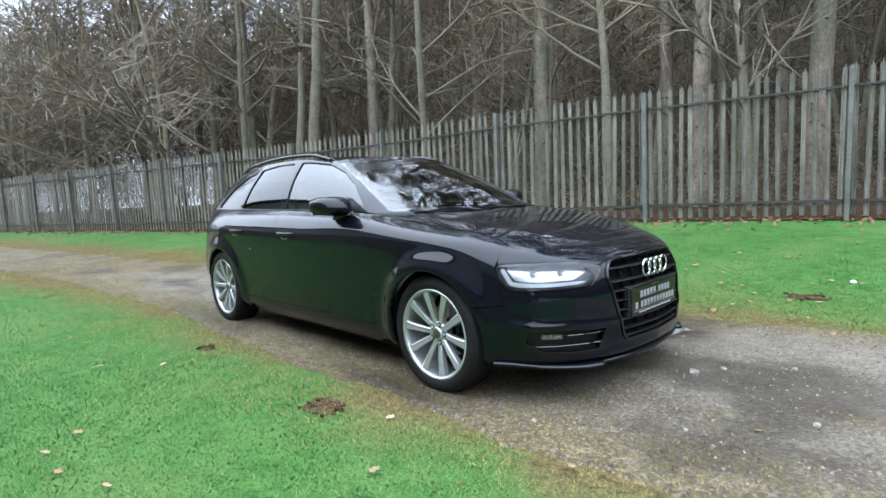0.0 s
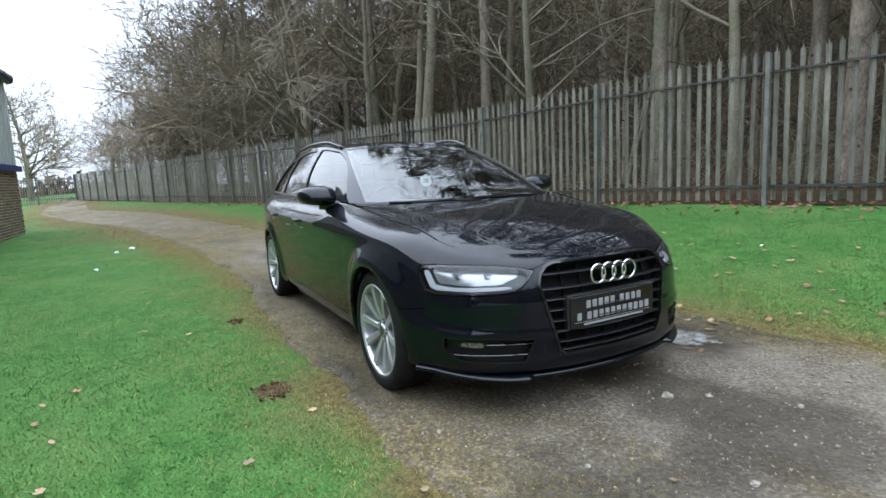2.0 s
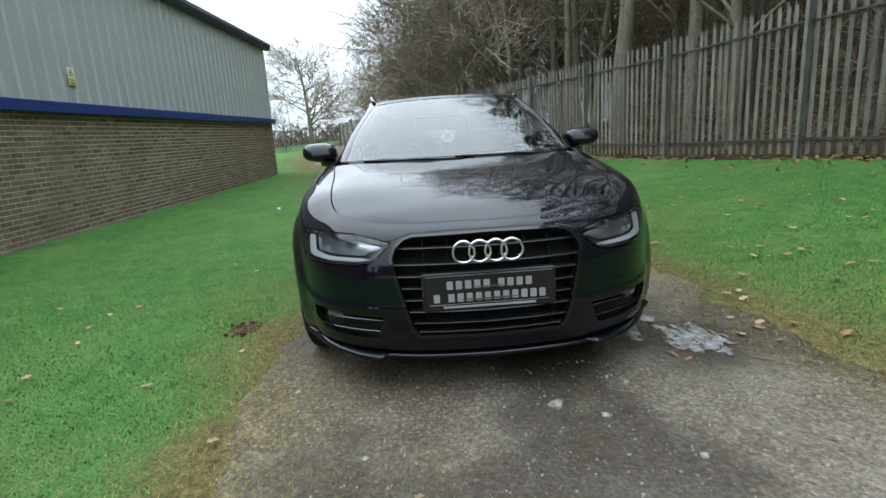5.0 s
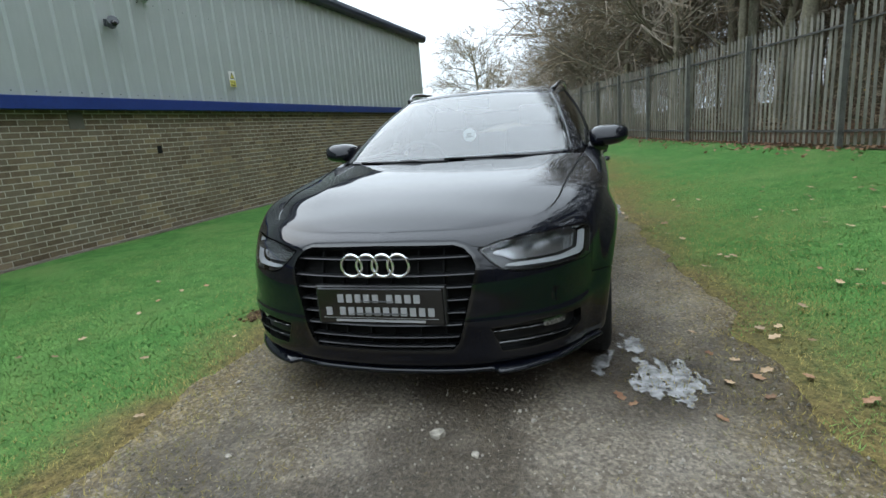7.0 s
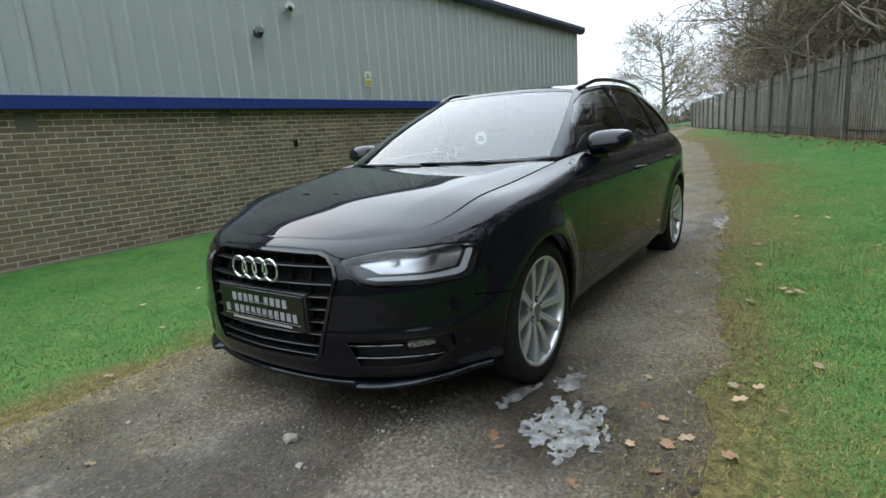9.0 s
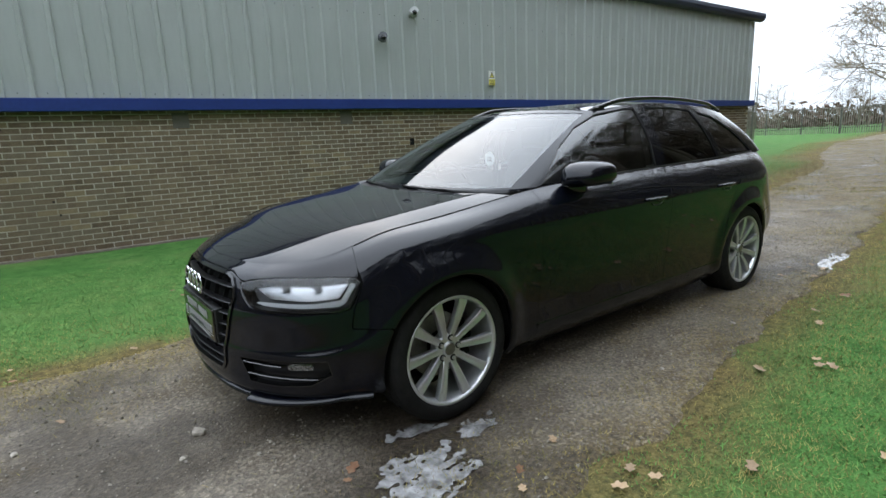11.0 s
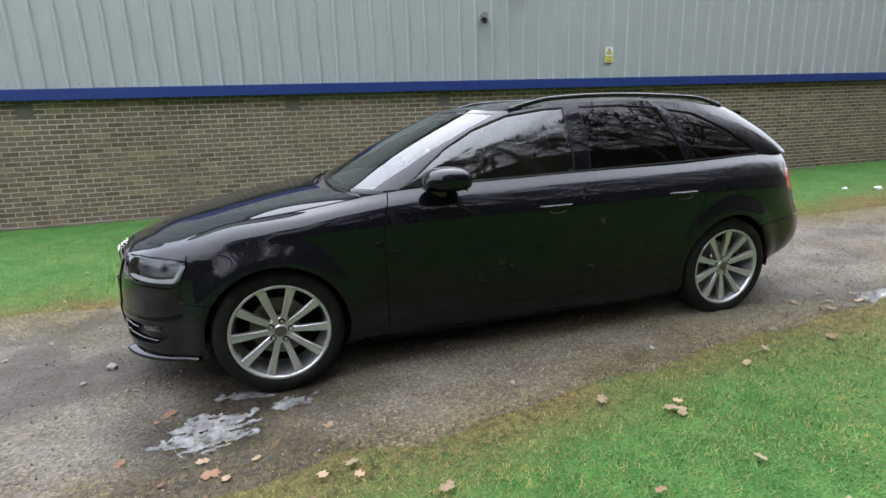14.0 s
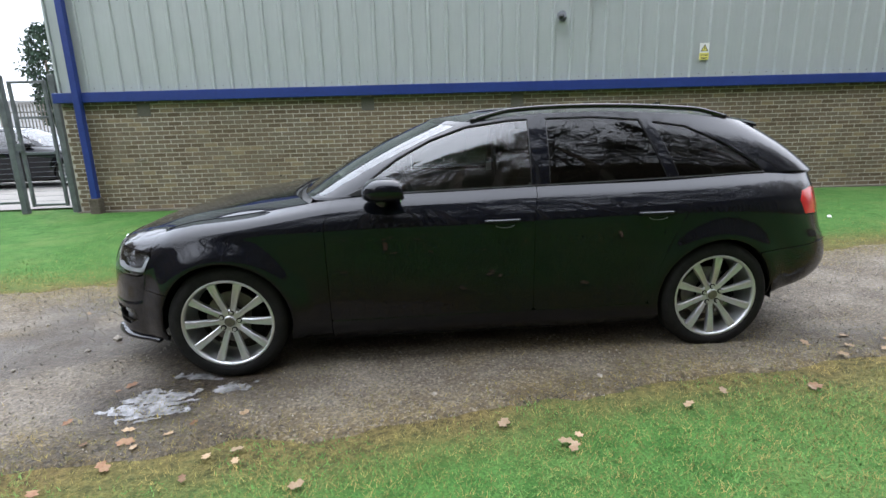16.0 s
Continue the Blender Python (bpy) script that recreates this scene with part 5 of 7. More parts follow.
def bonnet_z(x, y):
    ye = max(0.02, float(np.interp(-x, -ex, ey)))
    ze = float(np.interp(-x, -ex, ez))
    zc = float(herm([-2.112, -2.0, -1.8, -1.42, -1.07, -0.9], [0.757, 0.803, 0.858, 0.923, 0.965, 0.985], [-x])[0])
    yr = min(0.395 + (2.1 - x) * 0.245, 0.80 * ye)
    fold = 0.30 * smooth(0.02, 0.45, 2.10 - x)
    zr = zc - (0.55 - fold) * (zc - ze)

    def section(w):
        if w < yr:
            return zc - (zc - zr) * (w / yr) ** 2
        u = min(1.0, (w - yr) / (ye - yr))
        return zr + (ze - zr) * u * (0.68 + 0.32 * u)

    w = abs(y)
    if w > 0.97 * ye:
        return section(w)
    return sum(section(abs(w + d)) for d in (-0.016, -0.008, 0.0, 0.008, 0.016)) / 5


nu, nw = 110, 91
HOOD = np.empty((nu, nw, 3))
for i in range(nu):
    s = (i / (nu - 1)) ** 1.25
    x0 = ex[0] - s * (ex[0] - 0.93)
    ye = max(0.0, float(np.interp(-x0, -ex, ey)) - 0.007 * smooth(1.75, 1.95, 3.7 - x0))
    for j in range(nw):
        t = -1 + 2 * j / (nw - 1)
        y = ye * t
        HOOD[i, j] = (x0, y, bonnet_z(x0, y))
for _ in range(14):
    HOOD[1:-1, 1:-1, 2] = 0.5 * HOOD[1:-1, 1:-1, 2] + 0.25 * (HOOD[:-2, 1:-1, 2] + HOOD[2:, 1:-1, 2])
hood = Skin(HOOD)
hflip = hood.N[50, 45, 2] < 0
if hflip:
    hood.N *= -1
cowl = 1.105 - 0.17 * (np.abs(HOOD[:, :, 1]) / 0.75) ** 2.2
edge = np.minimum(HOOD[:, :, 0] - cowl, 1.0)
hood.cut("bonnet", edge, M_PAINT, car, flip=hflip, rim=0.003)
under = Skin(HOOD[::3, ::3])
if hflip:
    under.N *= -1
under.cut("bonnet_frame", np.ones(under.P.shape[:2]), M_SHADOW, car, "dark structure under the bonnet", off=-0.03, flip=hflip, rim=0)
# dark joint between bonnet and wings
for sd in (1, -1):
    s = Soup()
    s.tube([Vector((p[0], sd * (p[1] - 0.002), p[2] + 0.0005)) for p in top_edge[int(np.argmin(np.abs(su - s_of_x(1.80)))):k_a:3]], [0.0032] * len(top_edge[int(np.argmin(np.abs(su - s_of_x(1.80)))):k_a:3]), 5)
    s.make("shut_line", M_SHADOW, car, "dark gap beside the bonnet", smooth=True)
# scuttle panel in front of the screen
hood.cut("scuttle", np.minimum(-edge - 0.004, 0.74 - np.abs(HOOD[:, :, 1])), M_PLASTIC, car, "black plastic scuttle panel", off=-0.012, flip=hflip, rim=0)

# greenhouse: from the belt line up to the roof edge
G_BASE = np.array([(1.035, 0, 0.972), (1.022, 0.25, 0.972), (0.99, 0.46, 0.974), (0.94, 0.62, 0.975), (0.885, 0.70, 0.976), (0.80, 0.755, 0.980), (0.60, 0.783, 0.988), (0.0, 0.797, 1.0), (-0.6, 0.797, 1.010), (-1.2, 0.788, 1.02),
                   (-1.7, 0.752, 1.03), (-2.0, 0.70, 1.03), (-2.14, 0.62, 1.02), (-2.21, 0.45, 1.0), (-2.235, 0.22, 0.99), (-2.24, 0.0, 0.985)])
G_TOP = np.array([(0.18, 0, 1.388), (0.17, 0.2, 1.386), (0.14, 0.37, 1.379), (0.095, 0.48, 1.370), (0.045, 0.535, 1.364), (-0.02, 0.562, 1.366), (-0.14, 0.583, 1.382), (-0.42, 0.600, 1.402), (-0.75, 0.602, 1.404), (-1.1, 0.592, 1.390),
                  (-1.45, 0.565, 1.362), (-1.66, 0.525, 1.332), (-1.76, 0.47, 1.316), (-1.82, 0.35, 1.310), (-1.845, 0.18, 1.310), (-1.85, 0.0, 1.311)])
gk = np.r_[0, 0.9, 1.8, 2.6, 3.0, 3.4, 4.2, 6.2, 8.2, 10.2, 11.9, 13.0, 13.6, 14.3, 15.2, 16.0]
gu = np.concatenate([np.linspace(0, 4.2, 70), np.linspace(4.2, 13.6, 150)[1:], np.linspace(13.6, 16, 30)[1:]])
gb, gt = relax(herm(gk, G_BASE, gu), 40), relax(herm(gk, G_TOP, gu), 40)
gv = np.linspace(0, 1, 44)
G = gb[:, None] * (1 - gv[None, :, None]) + gt[:, None] * gv[None, :, None]
bow = np.sin(math.pi * gv)[None, :]
tg = np.gradient((gb + gt) / 2, axis=0)[:, :2]
tg /= np.linalg.norm(tg, axis=1)[:, None] + 1e-9
out = np.c_[-tg[:, 1], tg[:, 0]]
out *= np.sign((out * ((gb + gt)[:, :2] / 2 - np.array([-0.6, 0]))).sum(1))[:, None]
amt = np.interp(gu, [0, 2, 3, 4, 6, 11, 13, 16], [0.035, 0.03, 0.025, 0.022, 0.028, 0.026, 0.03, 0.035])
G[:, :, 0] += out[:, 0, None] * bow * amt[:, None]
G[:, :, 1] += out[:, 1, None] * bow * amt[:, None]
G[:, :, 2] += 0.012 * bow * np.interp(gu, [0, 3, 4], [1, 1, 0])[:, None]
G[0, :, 1] = 0
G[-1, :, 1] = 0
Gm = G[::-1].copy()
Gm[:, :, 1] *= -1
GREEN = np.concatenate([Gm[:-1], G])
green = Skin(GREEN)
mid = len(gu) - 1
gflip = green.N[mid + 150, 20, 1] < 0
if gflip:
    green.N *= -1
GU = np.concatenate([-gu[::-1][:-1], gu])[:, None] + 0 * GREEN[:, :, 2]
GV = gv[None, :] + 0 * GU
GX, GY, GZ = GREEN[:, :, 0], GREEN[:, :, 1], GREEN[:, :, 2]
FRONT_GLASS = [(0.70, 0.992), (0.575, 1.087), (0.44, 1.179), (0.25, 1.272), (0.03, 1.344), (-0.20, 1.373), (-0.325, 1.378), (-0.315, 1.008)]
REAR_GLASS = [(-0.415, 1.010), (-0.425, 1.379), (-0.71, 1.381), (-0.99, 1.358), (-1.115, 1.022)]
QUARTER = [(-1.06, 1.346), (-1.27, 1.314), (-1.50, 1.205), (-1.69, 1.075), (-1.72, 1.036), (-1.178, 1.024)]
screen_f = np.minimum(np.minimum((3.05 - 0.06 * GV - np.abs(GU)) * 0.13, (GV - 0.02) * 0.9), (0.955 - GV) * 0.9)
back_f = np.minimum(np.minimum((np.abs(GU) - 13.75) * 0.1, (GV - 0.10) * 0.4), (0.90 - GV) * 0.4)
panes = {}
for nm, pl in (("front_window", FRONT_GLASS), ("rear_window", REAR_GLASS), ("quarter_window", QUARTER)):
    for sd in (1, -1):
        panes[nm, sd] = np.minimum(poly_sdf(pl, GX, GZ), np.where((GY * sd > 0.3) & (np.abs(GU) > 3.0) & (np.abs(GU) < 13.4), 1.0, -1.0))


def green_part(name, f, material, parent=car, label="", **kw):
    return green.cut(name, f, material, parent, label, flip=gflip, **kw)


frame_f = np.minimum(-screen_f, -back_f)
for g in panes.values():
    frame_f = np.minimum(frame_f, -g)
green_part("pillar_frame", frame_f, M_PAINT, label="black roof pillars and window frames", rim=0.02)
ws = green_part("windscreen", screen_f - 0.001, M_SCREEN, label="windscreen glass mirroring sky and trees", off=-0.003, rim=0)
ws.visible_shadow = False
edge_strip(green, "ceramic_band", screen_f - 0.0005, M_PIANO, ws, "black edge of the glass", off=-0.0055, width=0.022, depth=0.004)
bk = green_part("tailgate_window", back_f - 0.001, M_PRIVACY, label="dark rear window", off=-0.003, rim=0)
for (nm, sd), g in panes.items():
    gl = green_part(nm, g - 0.001, M_SIDEGLASS if nm == "front_window" else M_PRIVACY, label="clear front door glass" if nm == "front_window" else "dark tinted rear glass", off=-0.010, rim=0)
    gl.visible_shadow = False
    edge_strip(green, "seal", g + 0.001, M_PLASTIC, gl, "black rubber window seal", off=-0.003, width=0.006, depth=0.012)
# bright-edged trim strip along the belt line
for sd in (1, -1):
    belt = np.minimum(np.minimum(GV - 0.002, 0.026 - GV) * 0.4, np.where((GU * sd > 4.0) & (GU * sd < 12.0), 1, -1) * 1.0)
    green_part("belt_trim", belt, M_TRIM, label="satin belt trim strip", off=0.005, rim=0.006)

# roof skin
tops = G[:, -1]
nr, nc = 120, 41
ROOF = np.empty((nr, nc, 3))
tx, ty, tz = tops[:, 0], tops[:, 1], tops[:, 2]
order = np.argsort(-tx)
for i in range(nr):
    x = 0.178 - (0.178 + 1.846) * i / (nr - 1)
    ye = float(np.interp(-x, -tx[order], ty[order]))
    ze = float(np.interp(-x, -tx[order], tz[order]))
    zc = float(herm([-0.18, 0.1, 0.4, 0.8, 1.2, 1.6, 1.85], [1.388, 1.418, 1.436, 1.440, 1.426, 1.385, 1.322], [-x])[0])
    for j in range(nc):
        t = -1 + 2 * j / (nc - 1)
        ROOF[i, j] = (x, ye * t, ze + (zc - ze) * (1 - abs(t) ** 2.4))
roofskin = Skin(ROOF)
rflip = roofskin.N[60, 20, 2] < 0
if rflip:
    roofskin.N *= -1
roofskin.cut("roof_skin", np.ones((nr, nc)), M_PAINT, car, flip=rflip, rim=0)
roofskin.cut("headlining", np.ones((nr, nc)), M_HEADLINE, car, "pale headlining", off=-0.035, flip=not rflip, back=True, rim=0)
# tailgate spoiler
s = Soup()
for j in range(25):
    t = -1 + 2 * j / 24
    y = 0.50 * t
    x0 = -1.80 + 0.10 * abs(t) ** 3
    z0 = 1.334 - 0.028 * abs(t) ** 2.5
    s.v += [(x0 + 0.10, y, z0 + 0.022), (x0, y, z0 + 0.018), (x0 - 0.105, y, z0 - 0.004), (x0 - 0.108, y, z0 - 0.018), (x0, y, z0 - 0.02)]
for k in range(24):
    for e in range(5):
        s.f.append((k * 5 + e, k * 5 + (e + 1) % 5, k * 5 + 5 + (e + 1) % 5, k * 5 + 5 + e))
s.f += [(0, 1, 2, 3, 4), (124, 123, 122, 121, 120)]
s.make("spoiler", M_PAINT, car, "roof spoiler", smooth=False)

# roof rails with their feet
for sd in (1, -1):
    s = Soup()
    xs_ = np.linspace(0.02, -1.60, 40)
    pts, rad = [], []
    for x in xs_:
        u = (0.02 - x) / 1.62
        zr = float(np.interp(-x, -tx[order], tz[order])) + 0.034 * min(1, 7 * u, 7 * (1 - u)) ** 0.7 * (1 if u < 0.5 else 1)
        yr = float(np.interp(-x, -tx[order], ty[order])) - 0.012
        pts.append(Vector((x, sd * yr, zr)))
        rad.append(0.014 if 0.02 < u < 0.98 else 0.006)
    s.tube(pts, rad, 8, True)
    s.make("roof_rail", M_PIANO, car, "gloss black roof rail", smooth=True)
    for xf in (-0.045, -1.53):
        zf = float(np.interp(-xf, -tx[order], tz[order]))
        yf = float(np.interp(-xf, -tx[order], ty[order])) - 0.012
        part("rail_foot", box_bm(xf - 0.045, xf + 0.045, sd * yf - 0.012, sd * yf + 0.012, zf - 0.01, zf + 0.018, 0.005), M_PIANO, car)

# antenna fin
bm = bmesh.new()
a = [bm.verts.new(v) for v in ((-1.28, -0.02, 1.405), (-1.28, 0.02, 1.405), (-1.42, 0.022, 1.385), (-1.42, -0.022, 1.385), (-1.39, -0.004, 1.455), (-1.39, 0.004, 1.455), (-1.42, 0.006, 1.455), (-1.42, -0.006, 1.455))]
for fidx in ((0, 1, 5, 4), (1, 2, 6, 5), (2, 3, 7, 6), (3, 0, 4, 7), (4, 5, 6, 7)):
    bm.faces.new([a[k] for k in fidx])
part("antenna", bm, M_PIANO, car, "small roof antenna fin")


# door mirrors
def mirror_shell(sd):
    bm = bmesh.new()
    bmesh.ops.create_uvsphere(bm, u_segments=36, v_segments=22, radius=1.0)
    for v in bm.verts:
        x, y, z = [math.copysign(abs(c) ** 0.72, c) for c in v.co]
        x = max(x, -0.72)
        taper = 1.0 - 0.16 * (y + 1) / 2
        v.co = (0.512 + 0.116 * x * (1 - 0.18 * z) - 0.018 * y, sd * (0.915 + 0.118 * y), 1.034 + 0.070 * z * taper + 0.006 * y)
    if sd < 0:
        bmesh.ops.reverse_faces(bm, faces=bm.faces[:])
    return bm


for sd in (1, -1):
    mr = part("door_mirror", mirror_shell(sd), M_PAINT, car, "black door mirror", smooth=True)
    bm = box_bm(0.424, 0.4275, 0.0, 1.0, 0.978, 1.074, 0.0)
    for v in bm.verts:
        v.co.y = sd * (0.83 + 0.165 * v.co.y)
    part("mirror_glass", bm, M_CHROME, mr, "mirror glass")
    s = Soup()
    s.tube([Vector((0.56, sd * 0.775, 0.965)), Vector((0.545, sd * 0.83, 0.962)), Vector((0.52, sd * 0.90, 0.975))], [0.042, 0.030, 0.034], 10, True)
    s.make("arm", M_PIANO, mr, smooth=True)
    # black corner plate at the front of the window
    s = Soup()
    s.add([(0.72, sd * 0.779, 0.99), (0.50, sd * 0.796, 0.998), (0.50, sd * 0.775, 1.09), (0.56, sd * 0.765, 1.075)], [(0, 1, 2, 3) if sd > 0 else (3, 2, 1, 0)])
    s.make("corner_plate", M_PLASTIC, mr)

# door handles in shallow cups
for dn, xc, zc in (("front_door", -0.125, 0.835), ("rear_door", -0.995, 0.842)):
    for sd in (1, -1):
        ob = made[dn, sd]
        yb = 0.898
        s = Soup()
        hp = [(-0.105, 0.0), (-0.085, 0.024), (-0.03, 0.030), (0.05, 0.030), (0.09, 0.022), (0.105, 0.0)]
        s.tube([Vector((xc + a, sd * (yb + b), zc + 0.006)) for a, b in hp], [0.010, 0.013, 0.013, 0.013, 0.012, 0.010], 8, True)
        h = s.make("handle", M_PAINT, ob, "black door handle", smooth=True)
        s = Soup()
        s.tube([Vector((xc + a, sd * (yb + b + 0.0105), zc + 0.013)) for a, b in hp[1:-1]], [0.0013] * 4, 6, True)
        s.make("handle_strip", M_TRIM, h, "thin satin strip")
        # the curved glint under the handle, modelled as a thin bright tube
        s = Soup()
        s.tube([Vector((xc - 0.01 + 0.052 * math.cos(a), sd * (yb + 0.018), zc - 0.016 - 0.016 * math.sin(a))) for a in np.linspace(0.1, math.pi - 0.1, 12)], [0.0012] + [0.0024] * 10 + [0.0012], 6, True)
        s.make("grip_edge", M_TRIM, h, "thin satin arc standing in for the glint under the grip", smooth=True)
        bm = bmesh.new()
        bmesh.ops.create_uvsphere(bm, u_segments=20, v_segments=10, radius=1.0)
        for v in bm.verts:
            v.co = (xc - 0.01 + 0.062 * v.co.x, sd * (yb - 0.006 + 0.012 * v.co.y), zc - 0.018 + 0.024 * v.co.z)
        part("cup", bm, M_PIANO, h, "handle cup", smooth=True)

# wipers
for y0, y1 in ((0.62, -0.02), (0.02, -0.58)):
    s = Soup()
    pts = []
    for k in range(12):
        y = y0 + (y1 - y0) * k / 11
        x = 1.05 - 0.14 * (abs(y) / 0.75) ** 2.2 - 0.055 * (k / 11)
        pts.append(Vector((x + 0.035, y, 0.964 + 0.012 * (k / 11))))
    s.tube(pts, [0.006] * 12, 6, True)
    s.tube([pts[0] + Vector((0.03, 0.04 * (1 if y0 > y1 else -1), -0.02)), pts[4] + Vector((0.005, 0, 0.006)), pts[6] + Vector((0, 0, 0.004))], [0.007, 0.005, 0.004], 6, True)
    s.make("wiper", M_SHADOW, car, "black wiper blade and arm")

# cabin
part("cabin_floor", box_bm(-1.95, 1.0, -0.70, 0.70, 0.38, 0.42), M_CABIN, car, "dark cabin floor")
s = Soup()
for y in np.linspace(-0.70, 0.70, 15):
    cb = 0.17 * (abs(y) / 0.7) ** 2
    hump = 0.04 * math.exp(-((y - -0.36) / 0.17) ** 2)
    s.v += [(0.99 - cb * 0.6, y, 0.945), (0.80 - cb * 0.5, y, 0.968 + hump), (0.62, y, 0.955 + hump), (0.55, y, 0.87), (0.58, y, 0.60)]
for k in range(14):
    for e in range(4):
        s.f.append((k * 5 + e, k * 5 + e + 1, k * 5 + 6 + e, k * 5 + 5 + e))
s.make("dashboard", M_CABIN, car, "dark dashboard", smooth=True)
bm = bmesh.new()
R, r = 0.18, 0.015
vs = [[bm.verts.new((R + r * math.cos(b)) * Vector((0, math.cos(a), math.sin(a))) + Vector((r * math.sin(b), 0, 0))) for b in np.linspace(0, 6.2832, 9)[:-1]] for a in np.linspace(0, 6.2832, 29)[:-1]]
for i in range(28):
    for j in range(8):
        bm.faces.new((vs[i][j], vs[(i + 1) % 28][j], vs[(i + 1) % 28][(j + 1) % 8], vs[i][(j + 1) % 8]))
bmesh.ops.transform(bm, matrix=pose(0.36, -0.36, 0.90, 0, 22, 0), verts=bm.verts[:])
part("steering_wheel", bm, M_CABIN, car, "black steering wheel", smooth=True)


def cushion(x0, x1, y0, y1, z0, z1, lean=0.0, bev=0.05):
    bm = box_bm(x0, x1, y0, y1, z0, z1, bev, 3)
    for v in bm.verts:
        v.co.x -= (v.co.z - z0) * lean
    return bm


for yc in (0.36, -0.36):
    st = part("front_seat", cushion(-0.32, 0.22, yc - 0.25, yc + 0.25, 0.48, 0.62), M_CLOTH, car, "dark front seat", smooth=True)
    part("backrest", cushion(-0.40, -0.25, yc - 0.24, yc + 0.24, 0.58, 1.12, 0.30), M_CLOTH, st, smooth=True)
    part("headrest", cushion(-0.53, -0.43, yc - 0.13, yc + 0.13, 1.13, 1.29, 0.1, 0.03), M_CLOTH, st, smooth=True)
    st = part("rear_seat", cushion(-1.25, -0.72, yc - 0.30, yc + 0.33, 0.50, 0.64), M_CLOTH, car, "dark rear seat", smooth=True)
    part("backrest", cushion(-1.32, -1.18, yc - 0.33, yc + 0.33, 0.60, 1.08, 0.28), M_CLOTH, st, smooth=True)
    part("headrest", cushion(-1.48, -1.38, yc - 0.12, yc + 0.12, 1.09, 1.22, 0.1, 0.03), M_CLOTH, st, smooth=True)
    # seat belt against the middle pillar
    s = Soup()
    sgn = 1 if yc > 0 else -1
    s.tube([Vector((-0.36, sgn * 0.66, 1.24)), Vector((-0.37, sgn * 0.71, 1.0)), Vector((-0.38, sgn * 0.72, 0.6))], [0.022, 0.022, 0.022], 4)
    s.make("seat_belt", M_CLOTH, car, "hanging seat belt")
for sd in (1, -1):
    part("door_lining", box_bm(-1.15, 0.70, sd * 0.745 - 0.015, sd * 0.745 + 0.015, 0.36, 0.965, 0.01), M_CABIN, car, "dark door lining")
    part("pillar_lining", box_bm(-0.44, -0.31, sd * 0.735 - 0.012, sd * 0.735 + 0.012, 0.95, 1.02), M_HEADLINE, car)
part("cargo_cover", box_bm(-2.1, -1.40, -0.66, 0.66, 0.93, 0.945), M_CABIN, car, "dark load cover")
part("mirror_mount", box_bm(0.205, 0.235, -0.115, 0.115, 1.265, 1.335, 0.012, 2), M_PIANO, car, "interior mirror")
STICKER = (0.336, -0.015, 1.092)
s = Soup()
for r_, o in ((0.046, 0.0), (0.046, 0.003)):
    s.v += [(STICKER[0] + o, STICKER[1] + r_ * math.cos(a), STICKER[2] + r_ * math.sin(a)) for a in np.linspace(0, 2 * math.pi, 29)[:-1]]
s.f = [tuple(range(28))[::-1], tuple(range(28, 56))] + [(k, (k + 1) % 28, 28 + (k + 1) % 28, 28 + k) for k in range(28)]
tag = s.make("hanging_tag", M_WHITE, car, "round white card behind the windscreen")
s = Soup()
for k in range(3):
    s.box(STICKER[0] + 0.0032, STICKER[0] + 0.004, STICKER[1] - 0.026 + 0.004 * k, STICKER[1] + 0.026 - 0.004 * k, STICKER[2] - 0.016 + 0.012 * k, STICKER[2] - 0.010 + 0.012 * k)
s.make("print_bar", M_LAMPDARK, tag)

# underside and arch liners
part("underbody", box_bm(-0.98, 0.98, -0.80, 0.80, 0.15, 0.30, 0.03), M_SHADOW, car, "dark underbody")
part("undertray", box_bm(-1.62, 2.0, -0.56, 0.56, 0.19, 0.32, 0.03), M_SHADOW, car, "dark engine and boot undertray")
for wxp in (WHEEL_X, -WHEEL_X):
    for sd in (1, -1):
        s = Soup()
        for a in np.linspace(-0.10, math.pi + 0.10, 26):
            for y, rr in ((0.872, 0.356), (0.86, 0.362), (0.62, 0.362), (0.58, 0.20)):
                s.v.append((wxp + rr * math.cos(a), sd * y, WHEEL_Z + rr * math.sin(a)))
        for k in range(25):
            for e in range(3):
                s.f.append((k * 4 + e, k * 4 + e + 1, k * 4 + 5 + e, k * 4 + 4 + e))
        s.make("arch_liner", M_SHADOW, car, "black wheel arch liner")
    part("axle", box_bm(wxp - 0.05, wxp + 0.05, -0.62, 0.62, 0.28, 0.36), M_SHADOW, car)


# wheels: ten-spoke alloys, axis along y, outer face towards +y
def lathe(profile, seg=56, closed=True):
    s = Soup()
    n = len(profile)
    for k in range(seg):
        w = 2 * math.pi * k / seg
        s.v += [(r * math.cos(w), y, r * math.sin(w)) for r, y in profile]
    for k in range(seg):
        k2 = (k + 1) % seg
        for e in range(n if closed else n - 1):
            e2 = (e + 1) % n
            s.f.append((k * n + e, k * n + e2, k2 * n + e2, k2 * n + e))
    return s


